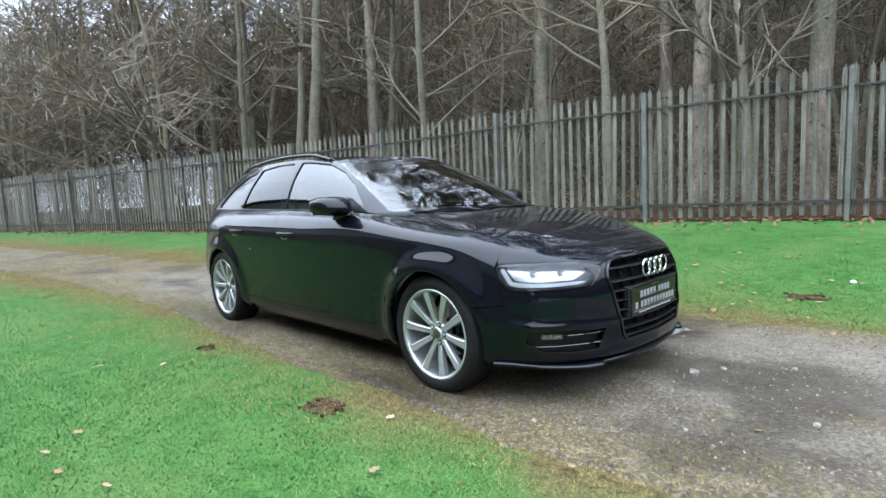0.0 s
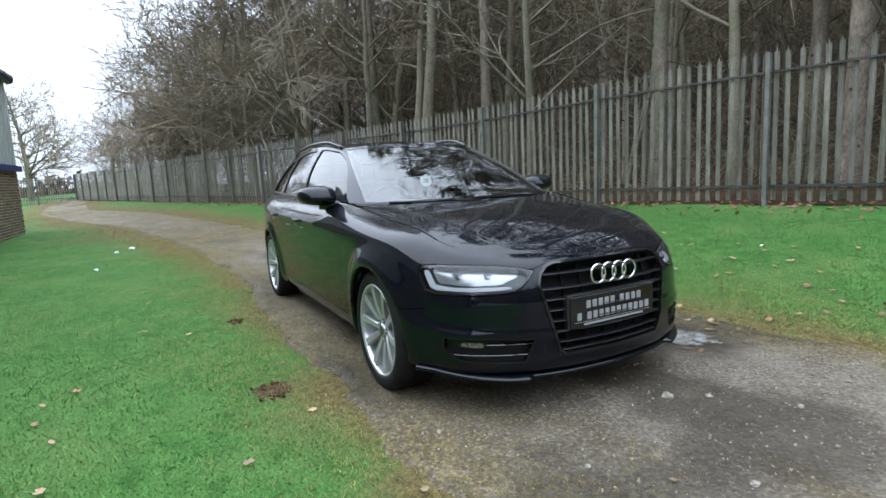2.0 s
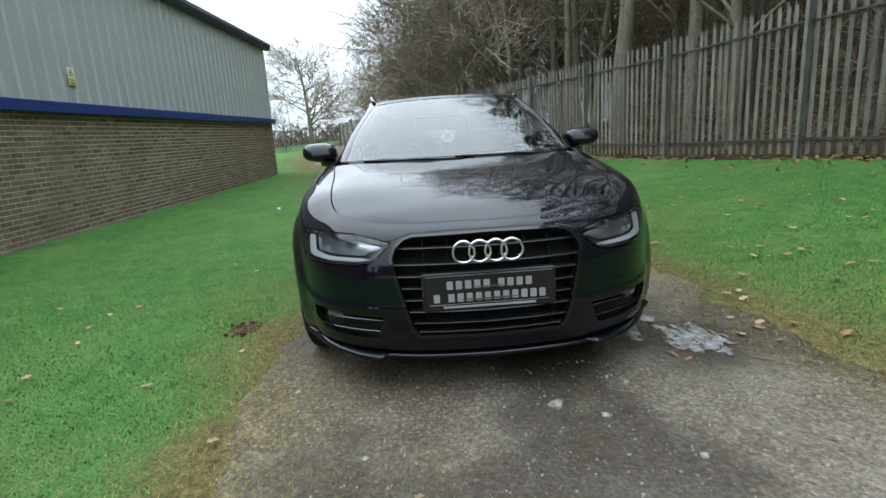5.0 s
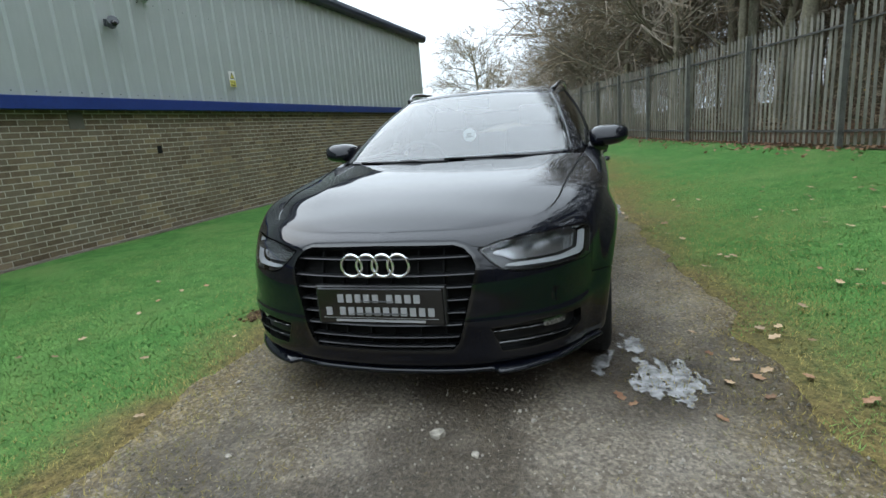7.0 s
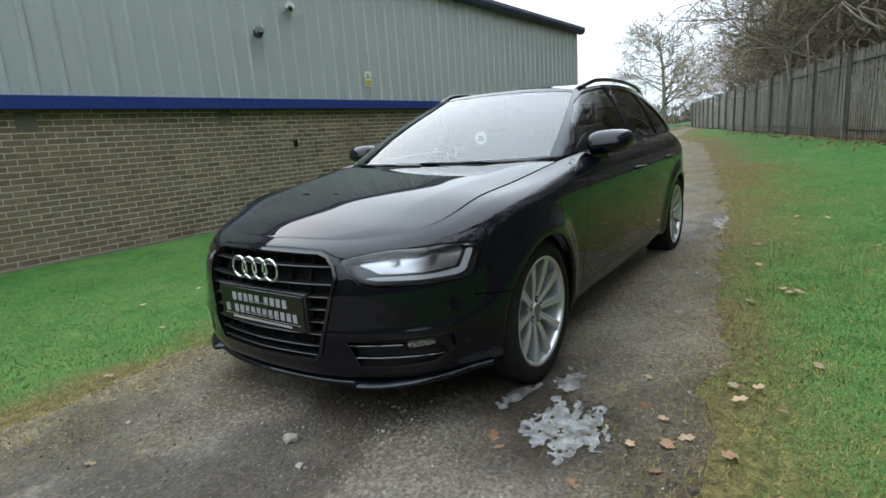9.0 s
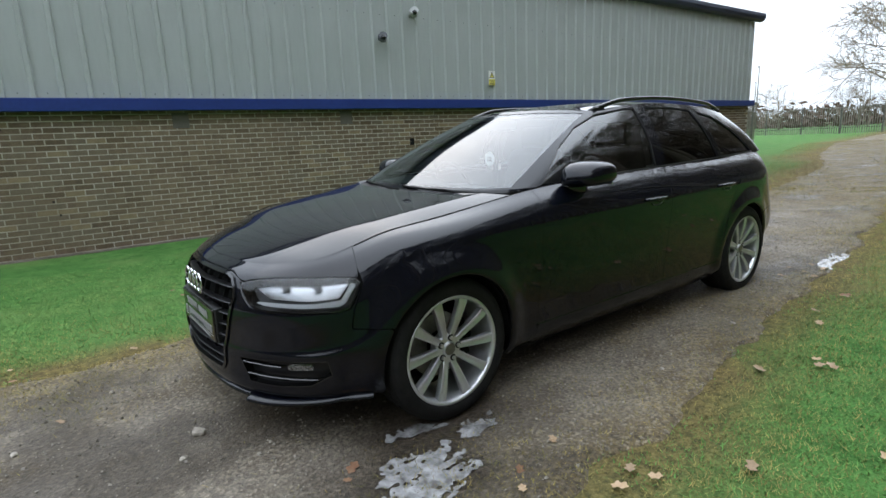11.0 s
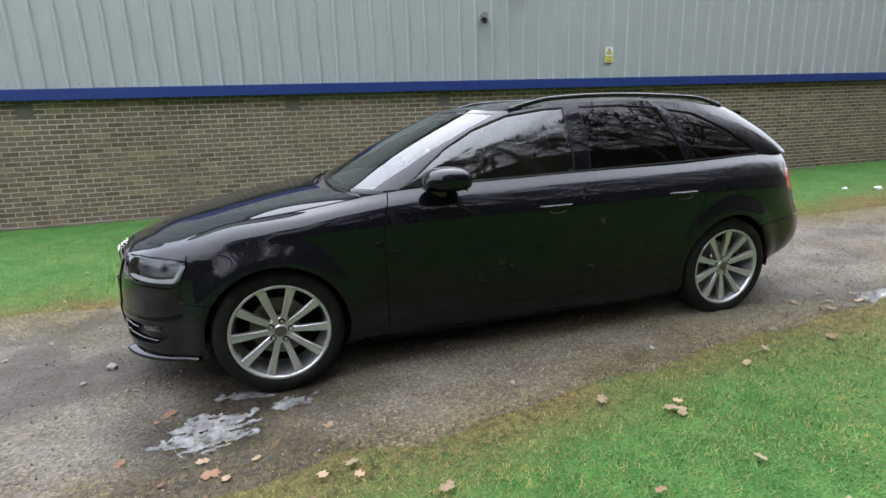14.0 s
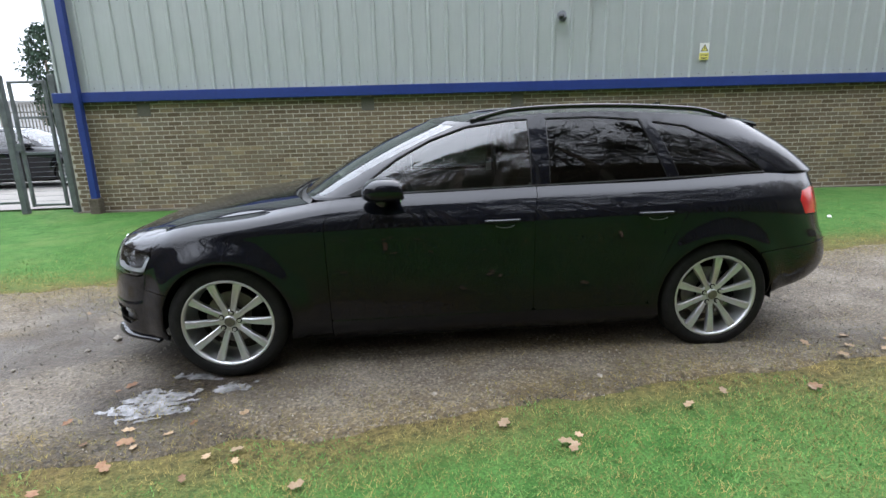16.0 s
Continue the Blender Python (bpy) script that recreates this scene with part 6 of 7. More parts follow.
wheel = empty("wheel")
wheel.parent = car
tagged(wheel, "silver ten-spoke alloy wheel with black tyre")
tyre = lathe([(0.242, 0.105), (0.262, 0.117), (0.292, 0.117), (0.312, 0.106), (0.3225, 0.092), (0.3255, 0.05), (0.3265, 0.0), (0.3255, -0.05), (0.3225, -0.092), (0.305, -0.112), (0.262, -0.115), (0.242, -0.105)], 72)
tyre.make("tyre", M_TYRE, wheel, "black road tyre", smooth=True)
tread = Soup()
for k in range(60):
    w = 2 * math.pi * k / 60
    for y0, y1, ph in ((0.055, 0.100, 0), (0.012, 0.045, 0.02), (-0.045, -0.012, 0.04), (-0.100, -0.055, 0.06)):
        c = []
        for yy, sh in ((y0, 0), (y1, 0.012)):
            for dw in (-0.042, 0.042):
                for rad in (0.318, 0.3285 if abs(yy) < 0.06 else 0.3255 - 0.012 * (abs(yy) > 0.09)):
                    t = w + dw + ph + sh
                    c.append((rad * math.cos(t), yy, rad * math.sin(t)))
        tread.add(c, [(1, 3, 7, 5), (0, 1, 5, 4), (2, 6, 7, 3), (0, 2, 3, 1), (4, 5, 7, 6)])
tagged(tread.make("tread", M_TYRE, wheel, "tread blocks"), kind="stuff")
rim = lathe([(0.247, 0.098), (0.252, 0.106), (0.249, 0.112), (0.240, 0.112), (0.233, 0.104), (0.229, 0.085), (0.226, 0.02), (0.215, -0.02), (0.228, -0.09), (0.247, -0.10), (0.244, -0.05), (0.236, 0.03)], 72)
rim.make("rim", M_SILVER, wheel, "silver rim", smooth=True)
spoke_me = None
for k in range(10):
    if spoke_me is None:
        s = Soup()
        st = [(0.045, 0.0150, 0.072), (0.075, 0.0155, 0.080), (0.12, 0.0170, 0.090), (0.17, 0.0195, 0.099), (0.215, 0.0225, 0.104), (0.236, 0.0250, 0.104)]
        for r0, hw, yf in st:
            s.v += [(r0, yf - 0.035, -hw * 0.8), (r0, yf - 0.004, -hw), (r0, yf, -hw * 0.72), (r0, yf - 0.0025, 0), (r0, yf, hw * 0.72), (r0, yf - 0.004, hw), (r0, yf - 0.035, hw * 0.8)]
        for i in range(5):
            for e in range(7):
                s.f.append((i * 7 + e, i * 7 + (e + 1) % 7, i * 7 + 7 + (e + 1) % 7, i * 7 + 7 + e))
        s.f += [tuple(range(7)), tuple(range(41, 34, -1))]
        spoke_me = mesh_of("spoke", s.v, s.f, M_SILVER)
    ob = new("spoke", spoke_me)
    ob.parent = wheel
    ob.rotation_euler = (0, 2 * math.pi * (k + 0.25) / 10, 0)
hub = lathe([(0.0, 0.083), (0.030, 0.082), (0.034, 0.078), (0.036, 0.074), (0.062, 0.074), (0.070, 0.066), (0.072, 0.03), (0.0, 0.03)], 32, False)
hub.make("hub", M_SILVER, wheel, "wheel hub", smooth=False)
cap = lathe([(0.0, 0.0865), (0.026, 0.0855), (0.029, 0.082), (0.029, 0.076)], 28, False)
cap.make("centre_cap", M_DISC, wheel, "grey centre cap")
for k in range(5):
    w = 2 * math.pi * (k + 0.3) / 5
    bm = bmesh.new()
    bmesh.ops.create_cone(bm, cap_ends=True, segments=12, radius1=0.0105, radius2=0.009, depth=0.02, matrix=pose(0.051 * math.cos(w), 0.075, 0.051 * math.sin(w), -90))
    bolt = part("bolt", bm, M_SILVER, wheel)
    bm = bmesh.new()
    bmesh.ops.create_cone(bm, cap_ends=True, segments=14, radius1=0.0155, radius2=0.0155, depth=0.004, matrix=pose(0.051 * math.cos(w), 0.0745, 0.051 * math.sin(w), -90))
    part("recess", bm, M_SHADOW, bolt, "dark recess round the bolt")
lathe([(0.065, -0.005), (0.150, -0.005), (0.150, -0.03), (0.065, -0.03)], 48).make("brake_disc", M_DISC, wheel, "steel brake disc")
part("caliper", box_bm(-0.17, -0.10, -0.04, 0.03, -0.07, 0.09, 0.015, 2), M_SHADOW, wheel)
for wxp, sd, rot in ((WHEEL_X, 1, -9), (WHEEL_X, -1, -14), (-WHEEL_X, 1, 7), (-WHEEL_X, -1, -9)):
    m = Matrix.Translation((wxp, sd * 0.775, WHEEL_Z)) @ Matrix.Rotation(0 if sd > 0 else math.pi, 4, "Z") @ Matrix.Rotation(radians(rot), 4, "Y")
    if (wxp, sd) == (WHEEL_X, 1):
        wheel.matrix_local = m
    else:
        c = copy_thing(wheel, m)
        c.matrix_basis = m

# grass, dry verge, grit and fallen leaves
def blades(name, pts, height, width, material, label, lean=0.6, seed=0):
    """Single-bladed tufts on the ground points (x, y, z)."""
    r = np.random.RandomState(seed)
    n = len(pts)
    h = height * r.uniform(0.5, 1.25, n)
    w = width * r.uniform(0.7, 1.3, n)
    t = r.uniform(0.6, 0.6 + lean, n)
    b = r.uniform(0, 2 * np.pi, n)
    v = np.empty((n, 3, 3))
    side = np.c_[np.sin(b), -np.cos(b), 0 * b] * w[:, None]
    v[:, 0] = pts - side
    v[:, 1] = pts + side
    v[:, 2] = pts + np.c_[-np.cos(b) * t * h, -np.sin(b) * t * h, h]
    v[:, :2, 2] -= 0.004
    under = np.cross(v[:, 1] - v[:, 0], v[:, 2] - v[:, 0])[:, 2] < 0
    v[under, 0], v[under, 1] = v[under, 1].copy(), v[under, 0].copy()
    me = bpy.data.meshes.new(name)
    me.vertices.add(n * 3)
    me.vertices.foreach_set("co", v.reshape(-1))
    me.loops.add(n * 3)
    me.loops.foreach_set("vertex_index", np.arange(n * 3, dtype=np.int32))
    me.polygons.add(n)
    me.polygons.foreach_set("loop_start", np.arange(n, dtype=np.int32) * 3)
    me.materials.append(material)
    me.update(calc_edges=True)
    me.polygons.foreach_set("use_smooth", np.ones(n, bool))
    up = np.tile((0.0, 0.0, 1.0), (n * 3, 1))
    up[:, :2] = np.repeat(r.normal(0, 0.12, (n, 2)), 3, axis=0)
    up /= np.linalg.norm(up, axis=1)[:, None]
    me.normals_split_custom_set_from_vertices(up.tolist())
    return tagged(new(name, me), label, "grass", kind="stuff")


rs = np.random.RandomState(5)
TABX_L, TABY_L = zip(*ROAD_EDGE_L)
TABX_R, TABY_R = zip(*ROAD_EDGE_R)


def scatter(n, x0, x1, y0, y1):
    x, y = rs.uniform(x0, x1, n), rs.uniform(y0, y1, n)
    depth = np.minimum(y - np.interp(x, TABX_L, TABY_L), np.interp(x, TABX_R, TABY_R) - y)
    return x, y, depth


def on_ground(x, y):
    return np.array([(a, b, ground_z(a, b, False)) for a, b in zip(x, y)])


# lawn: denser near the track, out to fence and wall
sets = []
for n, box in ((190000, (-6, 4.5, -4.6, 5.6)), (170000, (-3.5, 4.8, -5.0, -1.0)), (120000, (-4.5, 4.2, 1.3, 5.6)), (60000, (-16, -6, -5.2, 4.5)), (12000, (4.5, 8, -6, 6))):
    x, y, d = scatter(n, *box)
    wob = 0.16 * np.sin(x * 5.1 + 1.3 * np.sin(y * 3.7)) + 0.10 * np.sin(x * 13.0 + y * 9.0)
    gap = (FENCE_A + FENCE_B * x - y)
    ok = (d + wob + rs.uniform(-0.1, 0.35, len(x)) < -0.10) & (gap > 0.05) & (y > WALL_A + WALL_B * x + 0.15)
    if n in (170000, 120000):            # dense close to the track, thinning out
        edge = np.minimum(np.minimum(x - box[0], box[1] - x) / 2.0, (y - box[2] if n == 170000 else box[3] - y) / 1.8)
        ok &= rs.uniform(0, 1, n) < edge
    sets.append((x[ok], y[ok]))
x, y = np.concatenate([a for a, _ in sets]), np.concatenate([b for _, b in sets])
blades("lawn_grass", on_ground(x, y), 0.014, 0.0028, M_BLADE, "short green lawn grass", lean=2.2, seed=1)
x, y, d = scatter(14000, -7, 4.5, -4.6, 5.4)
ok = (d < -0.15) & (FENCE_A + FENCE_B * x - y > 0.1)
blades("lawn_thatch", on_ground(x[ok], y[ok]) + np.array([0, 0, 0.004]), 0.012, 0.0018, M_STRAW, "dead straw blades in the lawn", lean=2.5, seed=7)
x, y, d = scatter(480000, -9, 4.5, -2.6, 3.2)
wob = 0.22 * np.sin(x * 2.3 + 2.0 * np.sin(y * 2.1)) + 0.12 * np.sin(x * 7 + y * 5)
p = np.exp(-((d + wob + np.where(y > 0, 0.34, 0.02)) / np.where(y > 0, 0.72, 0.50)) ** 2)
ok = rs.uniform(0, 1, len(x)) < p * 0.9
x, y = x[ok], y[ok]
blades("dry_verge", np.array([(a, b, max(ground_z(a, b, False) + (0.012 if road_depth(a, b) < 0 else 0.0), road_z(a, b) + 0.003)) for a, b in zip(x, y)]), 0.012, 0.0013, M_STRAW, "dry yellow-brown grass along the track's edge", lean=2.0, seed=2)
# thin dead grass matted over the track
x, y, d = scatter(110000, -16, 4.5, -4, 3)
ok = (d > 0.1) & (np.hypot((x - 1.65) / 0.55, (y - 1.05) / 0.4) > 1.0) & (rs.uniform(0, 1, len(x)) < np.clip(0.05 + 0.5 * np.clip(np.sin(x * 1.9 + 2.5 * np.sin(y * 1.7)) - 0.55, 0, 1) + 0.7 * np.clip((-x - 2.5) / 4, 0, 1) * (0.4 + 0.6 * (np.sin(x * 1.1 + 3 * np.sin(y * 2.3)) > 0)), 0, 0.9))
x, y = x[ok], y[ok]
blades("matted_straw", np.array([(a, b, road_z(a, b) + 0.004) for a, b in zip(x, y)]), 0.010, 0.0012, M_STRAW, "matted dead grass on the track", lean=2.6, seed=3)
x, y, d = scatter(70000, -34, -5, -12, 3)
ok = (d > -1.4) & (rs.uniform(0, 1, len(x)) < np.clip((-x - 5) / 5, 0, 1) * (0.35 + 0.65 * (np.sin(x * 0.9 + 2.4 * np.sin(y * 1.3)) > -0.2)))
x, y = x[ok], y[ok]
blades("tawny_grass", np.array([(a, b, max(ground_z(a, b, False), road_z(a, b)) + 0.003) for a, b in zip(x, y)]), 0.026, 0.0050, M_STRAW, "tawny dead grass over the far track", lean=2.0, seed=9)

# pools of wash water between the stones, mirrored sky put into their milky colour
for k, (px, py, rx_, ry_, ang) in enumerate(POOLS):
    if py < 0:
        continue                         # only damp there
    st = 0.007
    us, vs_ = np.arange(-1.35 * rx_, 1.35 * rx_, st), np.arange(-1.35 * ry_, 1.35 * ry_, st)
    F = np.empty((len(us), len(vs_)))
    Q = np.empty((len(us), len(vs_), 3))
    zs = []
    for i, u in enumerate(us):
        for j, v in enumerate(vs_):
            x, y = px + u * math.cos(ang) - v * math.sin(ang), py + u * math.sin(ang) + v * math.cos(ang)
            q = 1 - math.hypot(u / rx_, v / ry_)
            wob = 0.7 * noise.noise(Vector((u * 7 + k, v * 17, 2.0))) + 0.85 * noise.noise(Vector((u * 20, v * 45, k + 0.5))) + 0.85 * noise.noise(Vector((u * 48, v * 62, k + 0.5)))
            F[i, j] = (min(q, 0.55) + 0.58 * wob - (0.13 if k == 0 else 0.15 if k == 1 else 0.30)) * 0.05
            Q[i, j] = (x, y, road_z(x, y))
    # the water's level follows the ground's broad slope only
    zl = sum(road_z(px + rx_ * a, py + ry_ * b) for a in (-0.5, 0, 0.5) for b in (-0.5, 0, 0.5)) / 9
    Q[:, :, 2] = np.maximum(Q[:, :, 2] + 0.003, zl + 0.002)
    # specks of a few cells are dropped
    lab = np.zeros(F.shape, int)
    for i0, j0 in zip(*np.nonzero(F > 0)):
        if lab[i0, j0]:
            continue
        tag_n, stack, cnt = lab.max() + 1, [(i0, j0)], 0
        lab[i0, j0] = tag_n
        while stack:
            i, j = stack.pop()
            cnt += 1
            for a, b in ((i + 1, j), (i - 1, j), (i, j + 1), (i, j - 1)):
                if 0 <= a < F.shape[0] and 0 <= b < F.shape[1] and F[a, b] > 0 and not lab[a, b]:
                    lab[a, b] = tag_n
                    stack.append((a, b))
        if cnt < 14:
            F[lab == tag_n] = -0.001
    F[0], F[-1], F[:, 0], F[:, -1] = -0.01, -0.01, -0.01, -0.01
    sk = Skin(Q)
    up = sk.N[0, 0, 2] < 0
    sk.N[:] = (0, 0, 1)
    ob = sk.cut("puddle", F, M_WATER, None, flip=up, rim=0)
    tagged(ob, "shallow puddle of wash water on dark wet gravel, sky reflection in its milky colour", "puddle", "puddles on the track")

# grit on the track
gs = Soup()
rg = random.Random(12)
for k in range(11000):
    x = rg.uniform(-5, 4.6)
    a, b = along(ROAD_EDGE_L, x), along(ROAD_EDGE_R, x)
    y = rg.uniform(a + 0.05, b - 0.02)
    if math.hypot((x - 1.65) / 0.5, (y - 1.05) / 0.36) < 1.0:
        continue                         # washed away round the pools
    s = 0.003 + 0.007 * rg.random() ** 3
    c = Vector((x, y, road_z(x, y) + s * 0.25))
    q = Euler((rg.uniform(0, 6), rg.uniform(0, 6), rg.uniform(0, 6))).to_matrix()
    vs = [c + q @ Vector(v) * s * rg.uniform(0.7, 1.2) for v in ((1.2, 0, 0), (-1.1, 0.1, 0), (0, 0.9, 0), (0, -1, 0.1), (0.1, 0, 0.7), (0, 0.1, -0.7))]
    gs.add(vs, [(0, 2, 4), (2, 1, 4), (1, 3, 4), (3, 0, 4), (2, 0, 5), (1, 2, 5), (3, 1, 5), (0, 3, 5)])
tagged(gs.make("grit", M_STONE), "small grey grit stones on the track", "grit", kind="stuff")


def stone(x, y, s, seed):
    r = random.Random(seed)
    bm = bmesh.new()
    bmesh.ops.create_icosphere(bm, subdivisions=2, radius=1.0)
    for v in bm.verts:
        k = 1 + 0.35 * noise.noise(v.co * 1.7 + Vector((seed, 0, 0)))
        v.co = Vector((v.co.x * s * k * 1.25, v.co.y * s * k, v.co.z * s * k * 0.75))
    me = bpy.data.meshes.new("stone")
    bm.to_mesh(me)
    bm.free()
    me.materials.append(M_STONE)
    ob = new("stone", me)
    ob.matrix_world = pose(x, y, road_z(x, y) + s * 0.35, 0, 0, r.uniform(0, 360))
    return tagged(ob, "pale loose stone lying on the gravel", "stone", "loose stones on the track")


for k, (x, y, s) in enumerate(((2.35, 0.25, 0.026), (2.45, 0.42, 0.014), (2.05, -0.85, 0.012), (2.75, 0.65, 0.013), (2.6, -0.5, 0.011), (0.3, 1.25, 0.012), (2.2, 0.6, 0.01), (-0.6, 1.2, 0.013), (3.0, -0.1, 0.014))):
    stone(x, y, s, k)


def leaf_mesh(seed, material):
    """A lobed oak leaf, curled a little."""
    r = random.Random(seed)
    n = 26
    pts = []
    for i in range(n):
        a = 2 * math.pi * i / n
        lob = 1 + 0.34 * math.cos(6 * a + 0.4) + r.uniform(-0.06, 0.06)
        pts.append((0.05 * math.cos(a) * (0.8 + 0.2 * lob), 0.03 * math.sin(a) * lob))
    curl = r.uniform(0.3, 1.0)
    z = lambda x, y: curl * (5.0 * y * y + 2.0 * x * x) + 0.003 * math.sin(60 * x + seed)
    v = [(0, 0, 0.002)] + [(x * 0.55, y * 0.55, z(x * 0.55, y * 0.55)) for x, y in pts] + [(x, y, z(x, y)) for x, y in pts]
    f = [(0, 1 + i, 1 + (i + 1) % n) for i in range(n)] + [(1 + i, 1 + n + i, 1 + n + (i + 1) % n, 1 + (i + 1) % n) for i in range(n)]
    v += [(-0.05, 0.0006, 0.004), (-0.05, -0.0006, 0.004), (-0.075, 0.0, 0.008)]
    f.append((len(v) - 3, len(v) - 2, len(v) - 1))
    return mesh_of("leaf_blade", v, f, material, True)


leaf_mes = [leaf_mesh(1, M_LEAF), leaf_mesh(2, M_LEAF_PALE), leaf_mesh(3, M_LEAF), leaf_mesh(4, M_LEAF_PALE)]
LEAF_WORDS = ["rust-brown fallen oak leaf", "pale tan fallen oak leaf", "orange-brown curled oak leaf", "faded buff oak leaf"]
SEEN = [(2.41, -1.10, 1), (1.51, -1.27, 1), (2.83, -0.31, 1), (2.0, 2.59, 3), (0.82, -2.49, 0), (2.085, 1.29, 2), (1.185, 1.644, 1), (1.347, 1.826, 2), (1.762, 1.382, 1), (1.167, 1.733, 3), (1.24, 1.322, 3), (-1.122, 1.479, 3),
        (-0.89, 1.577, 1), (-0.295, 1.755, 3), (1.303, 1.68, 1), (-0.25, 2.232, 1), (2.0, 0.98, 2), (1.95, 0.93, 0), (1.72, 1.50, 0), (1.55, 1.45, 3), (1.66, 1.55, 1), (1.9, 1.5, 2), (1.47, 1.36, 0)]
SEEN += [(-2.02, 1.18, 1), (-2.16, 1.06, 3), (-2.31, 1.15, 1), (-2.44, 1.02, 3), (-2.55, 1.18, 1), (-1.95, 0.98, 3), (-2.25, 0.92, 1)]
rl = random.Random(21)
for k in range(120):
    if rl.random() < 0.82:
        SEEN.append((rl.uniform(-3.0, 3.0), rl.uniform(1.5, 4.2), rl.randrange(4)))
    else:
        SEEN.append((rl.uniform(-2.0, 3.2), rl.uniform(-3.4, -1.0), rl.randrange(4)))
for k, (x, y, m) in enumerate(SEEN):
    ob = new("fallen_leaf", leaf_mes[m])
    lift = road_z(x, y) if road_depth(x, y) > 0.1 else ground_z(x, y, False) + 0.018
    sc = rl.uniform(0.42, 0.78) * (1.0 if y > 0 else 0.72)
    ob.matrix_world = Matrix.Translation((x, y, lift + 0.006)) @ Euler((rl.uniform(-0.25, 0.25), rl.uniform(-0.25, 0.25), rl.uniform(0, 6.28))).to_matrix().to_4x4() @ Matrix.Scale(sc, 4)
    tagged(ob, LEAF_WORDS[m] + (" on the gravel" if road_depth(x, y) > 0 else " on the grass"), "leaf", "fallen leaves")
lit = Soup()
for _ in range(2600):
    x = rl.uniform(-30, 9)
    d = abs(rl.gauss(0, 0.5)) if rl.random() < 0.75 else rl.uniform(-3, 0)
    y = FENCE_A + FENCE_B * x - d + 0.15
    c = Vector((x, y, ground_z(x, y) + 0.03))
    a, b = Vector((rl.gauss(0, 1), rl.gauss(0, 1), rl.gauss(0, 0.4))).normalized() * 0.045, Vector((rl.gauss(0, 1), rl.gauss(0, 1), rl.gauss(0, 0.4))).normalized() * 0.028
    lit.add([c - a, c + b, c + a, c - b], [(0, 1, 2, 3)])
tagged(lit.make("leaf_litter", M_LEAF), "brown leaf litter gathered along the fence", "leaves", kind="stuff")


def turf_clod(x, y, r, seed, label):
    """A torn patch of bare soil with loose clods."""
    rr = random.Random(seed)
    ob = tagged(empty("soil_patch", (x, y, ground_z(x, y, False))), label, "soil", "torn patches of turf")
    sp = Soup()
    n_ = 40
    sp.v = [(0, 0, 0.012)]
    for k in range(n_):
        a = 2 * math.pi * k / n_
        q = r * (0.8 + 0.3 * noise.noise(Vector((math.cos(a) * 1.5 + seed, math.sin(a) * 1.5, 0))) + rr.uniform(-0.22, 0.16))
        sp.v.append((q * math.cos(a) * 1.3, q * math.sin(a), 0.001 + 0.006 * rr.random()))
    sp.f = [(0, 1 + k, 1 + (k + 1) % n_) for k in range(n_)]
    sp.make("bare_soil", M_LITTER, ob)
    for k in range(18):
        a, d_ = rr.uniform(0, 6.28), r * rr.uniform(0.1, 1.0)
        s_ = rr.uniform(0.006, 0.02)
        bm = bmesh.new()
        bmesh.ops.create_icosphere(bm, subdivisions=2, radius=1.0)
        for v in bm.verts:
            kk = 1 + 0.5 * noise.noise(v.co * 1.9 + Vector((seed + k, 0, 0)))
            v.co = Vector((d_ * math.cos(a) * 1.3 + v.co.x * s_ * kk * 1.3, d_ * math.sin(a) + v.co.y * s_ * kk, 0.01 + v.co.z * s_ * kk * 0.7))
        part("clod", bm, M_LITTER, ob)


turf_clod(1.09, -1.38, 0.12, 3, "torn turf and brown soil beside the track")
turf_clod(2.35, 2.75, 0.17, 8, "brown torn turf hole in the lawn")
turf_clod(-0.6, -1.35, 0.08, 13, "small bare soil patch at the track's edge")
for x, y, s_ in ((-7.67, -2.31, 0.05), (-7.3, -2.55, 0.04), (-5.2, -2.7, 0.03), (2.6, 3.4, 0.025), (0.6, 3.9, 0.02)):
    bm = bmesh.new()
    bmesh.ops.create_icosphere(bm, subdivisions=2, radius=s_)
    for v in bm.verts:
        v.co = v.co * (1 + 0.5 * noise.noise(v.co * 30 + Vector((x, y, 0))))
        v.co.z *= 0.6
    ob = part("litter_scrap", bm, M_WHITE, None)
    ob.matrix_world = pose(x, y, ground_z(x, y, False) + s_ * 0.4, 0, 0, x * 90)
    tagged(ob, "crumpled white paper scrap on the grass", "litter", "scraps of litter")

# things on and in the unit's wall
M_VENT = mat("grey_painted_plate", (0.115, 0.105, 0.085), (0.14, 0.125, 0.10), 4, 0.7, fine=40, fine_amt=0.15)
M_DARKGREY = plain("dark_grey_casting", (0.03, 0.035, 0.04), 0.4)
M_PALEGREY = plain("pale_grey_casting", (0.34, 0.35, 0.34), 0.5)
M_YELLOW = plain("yellow_sign_face", (0.62, 0.55, 0.12), 0.5)
M_SIGNWHITE = plain("white_sign_face", (0.72, 0.72, 0.68), 0.5)
M_INK = plain("black_sign_ink", (0.02, 0.02, 0.02), 0.6)


def on_wall(u, out, z):
    """World place of a point on the wall, u along it, out from its face."""
    return unit.matrix_world @ Vector((u, out, z))


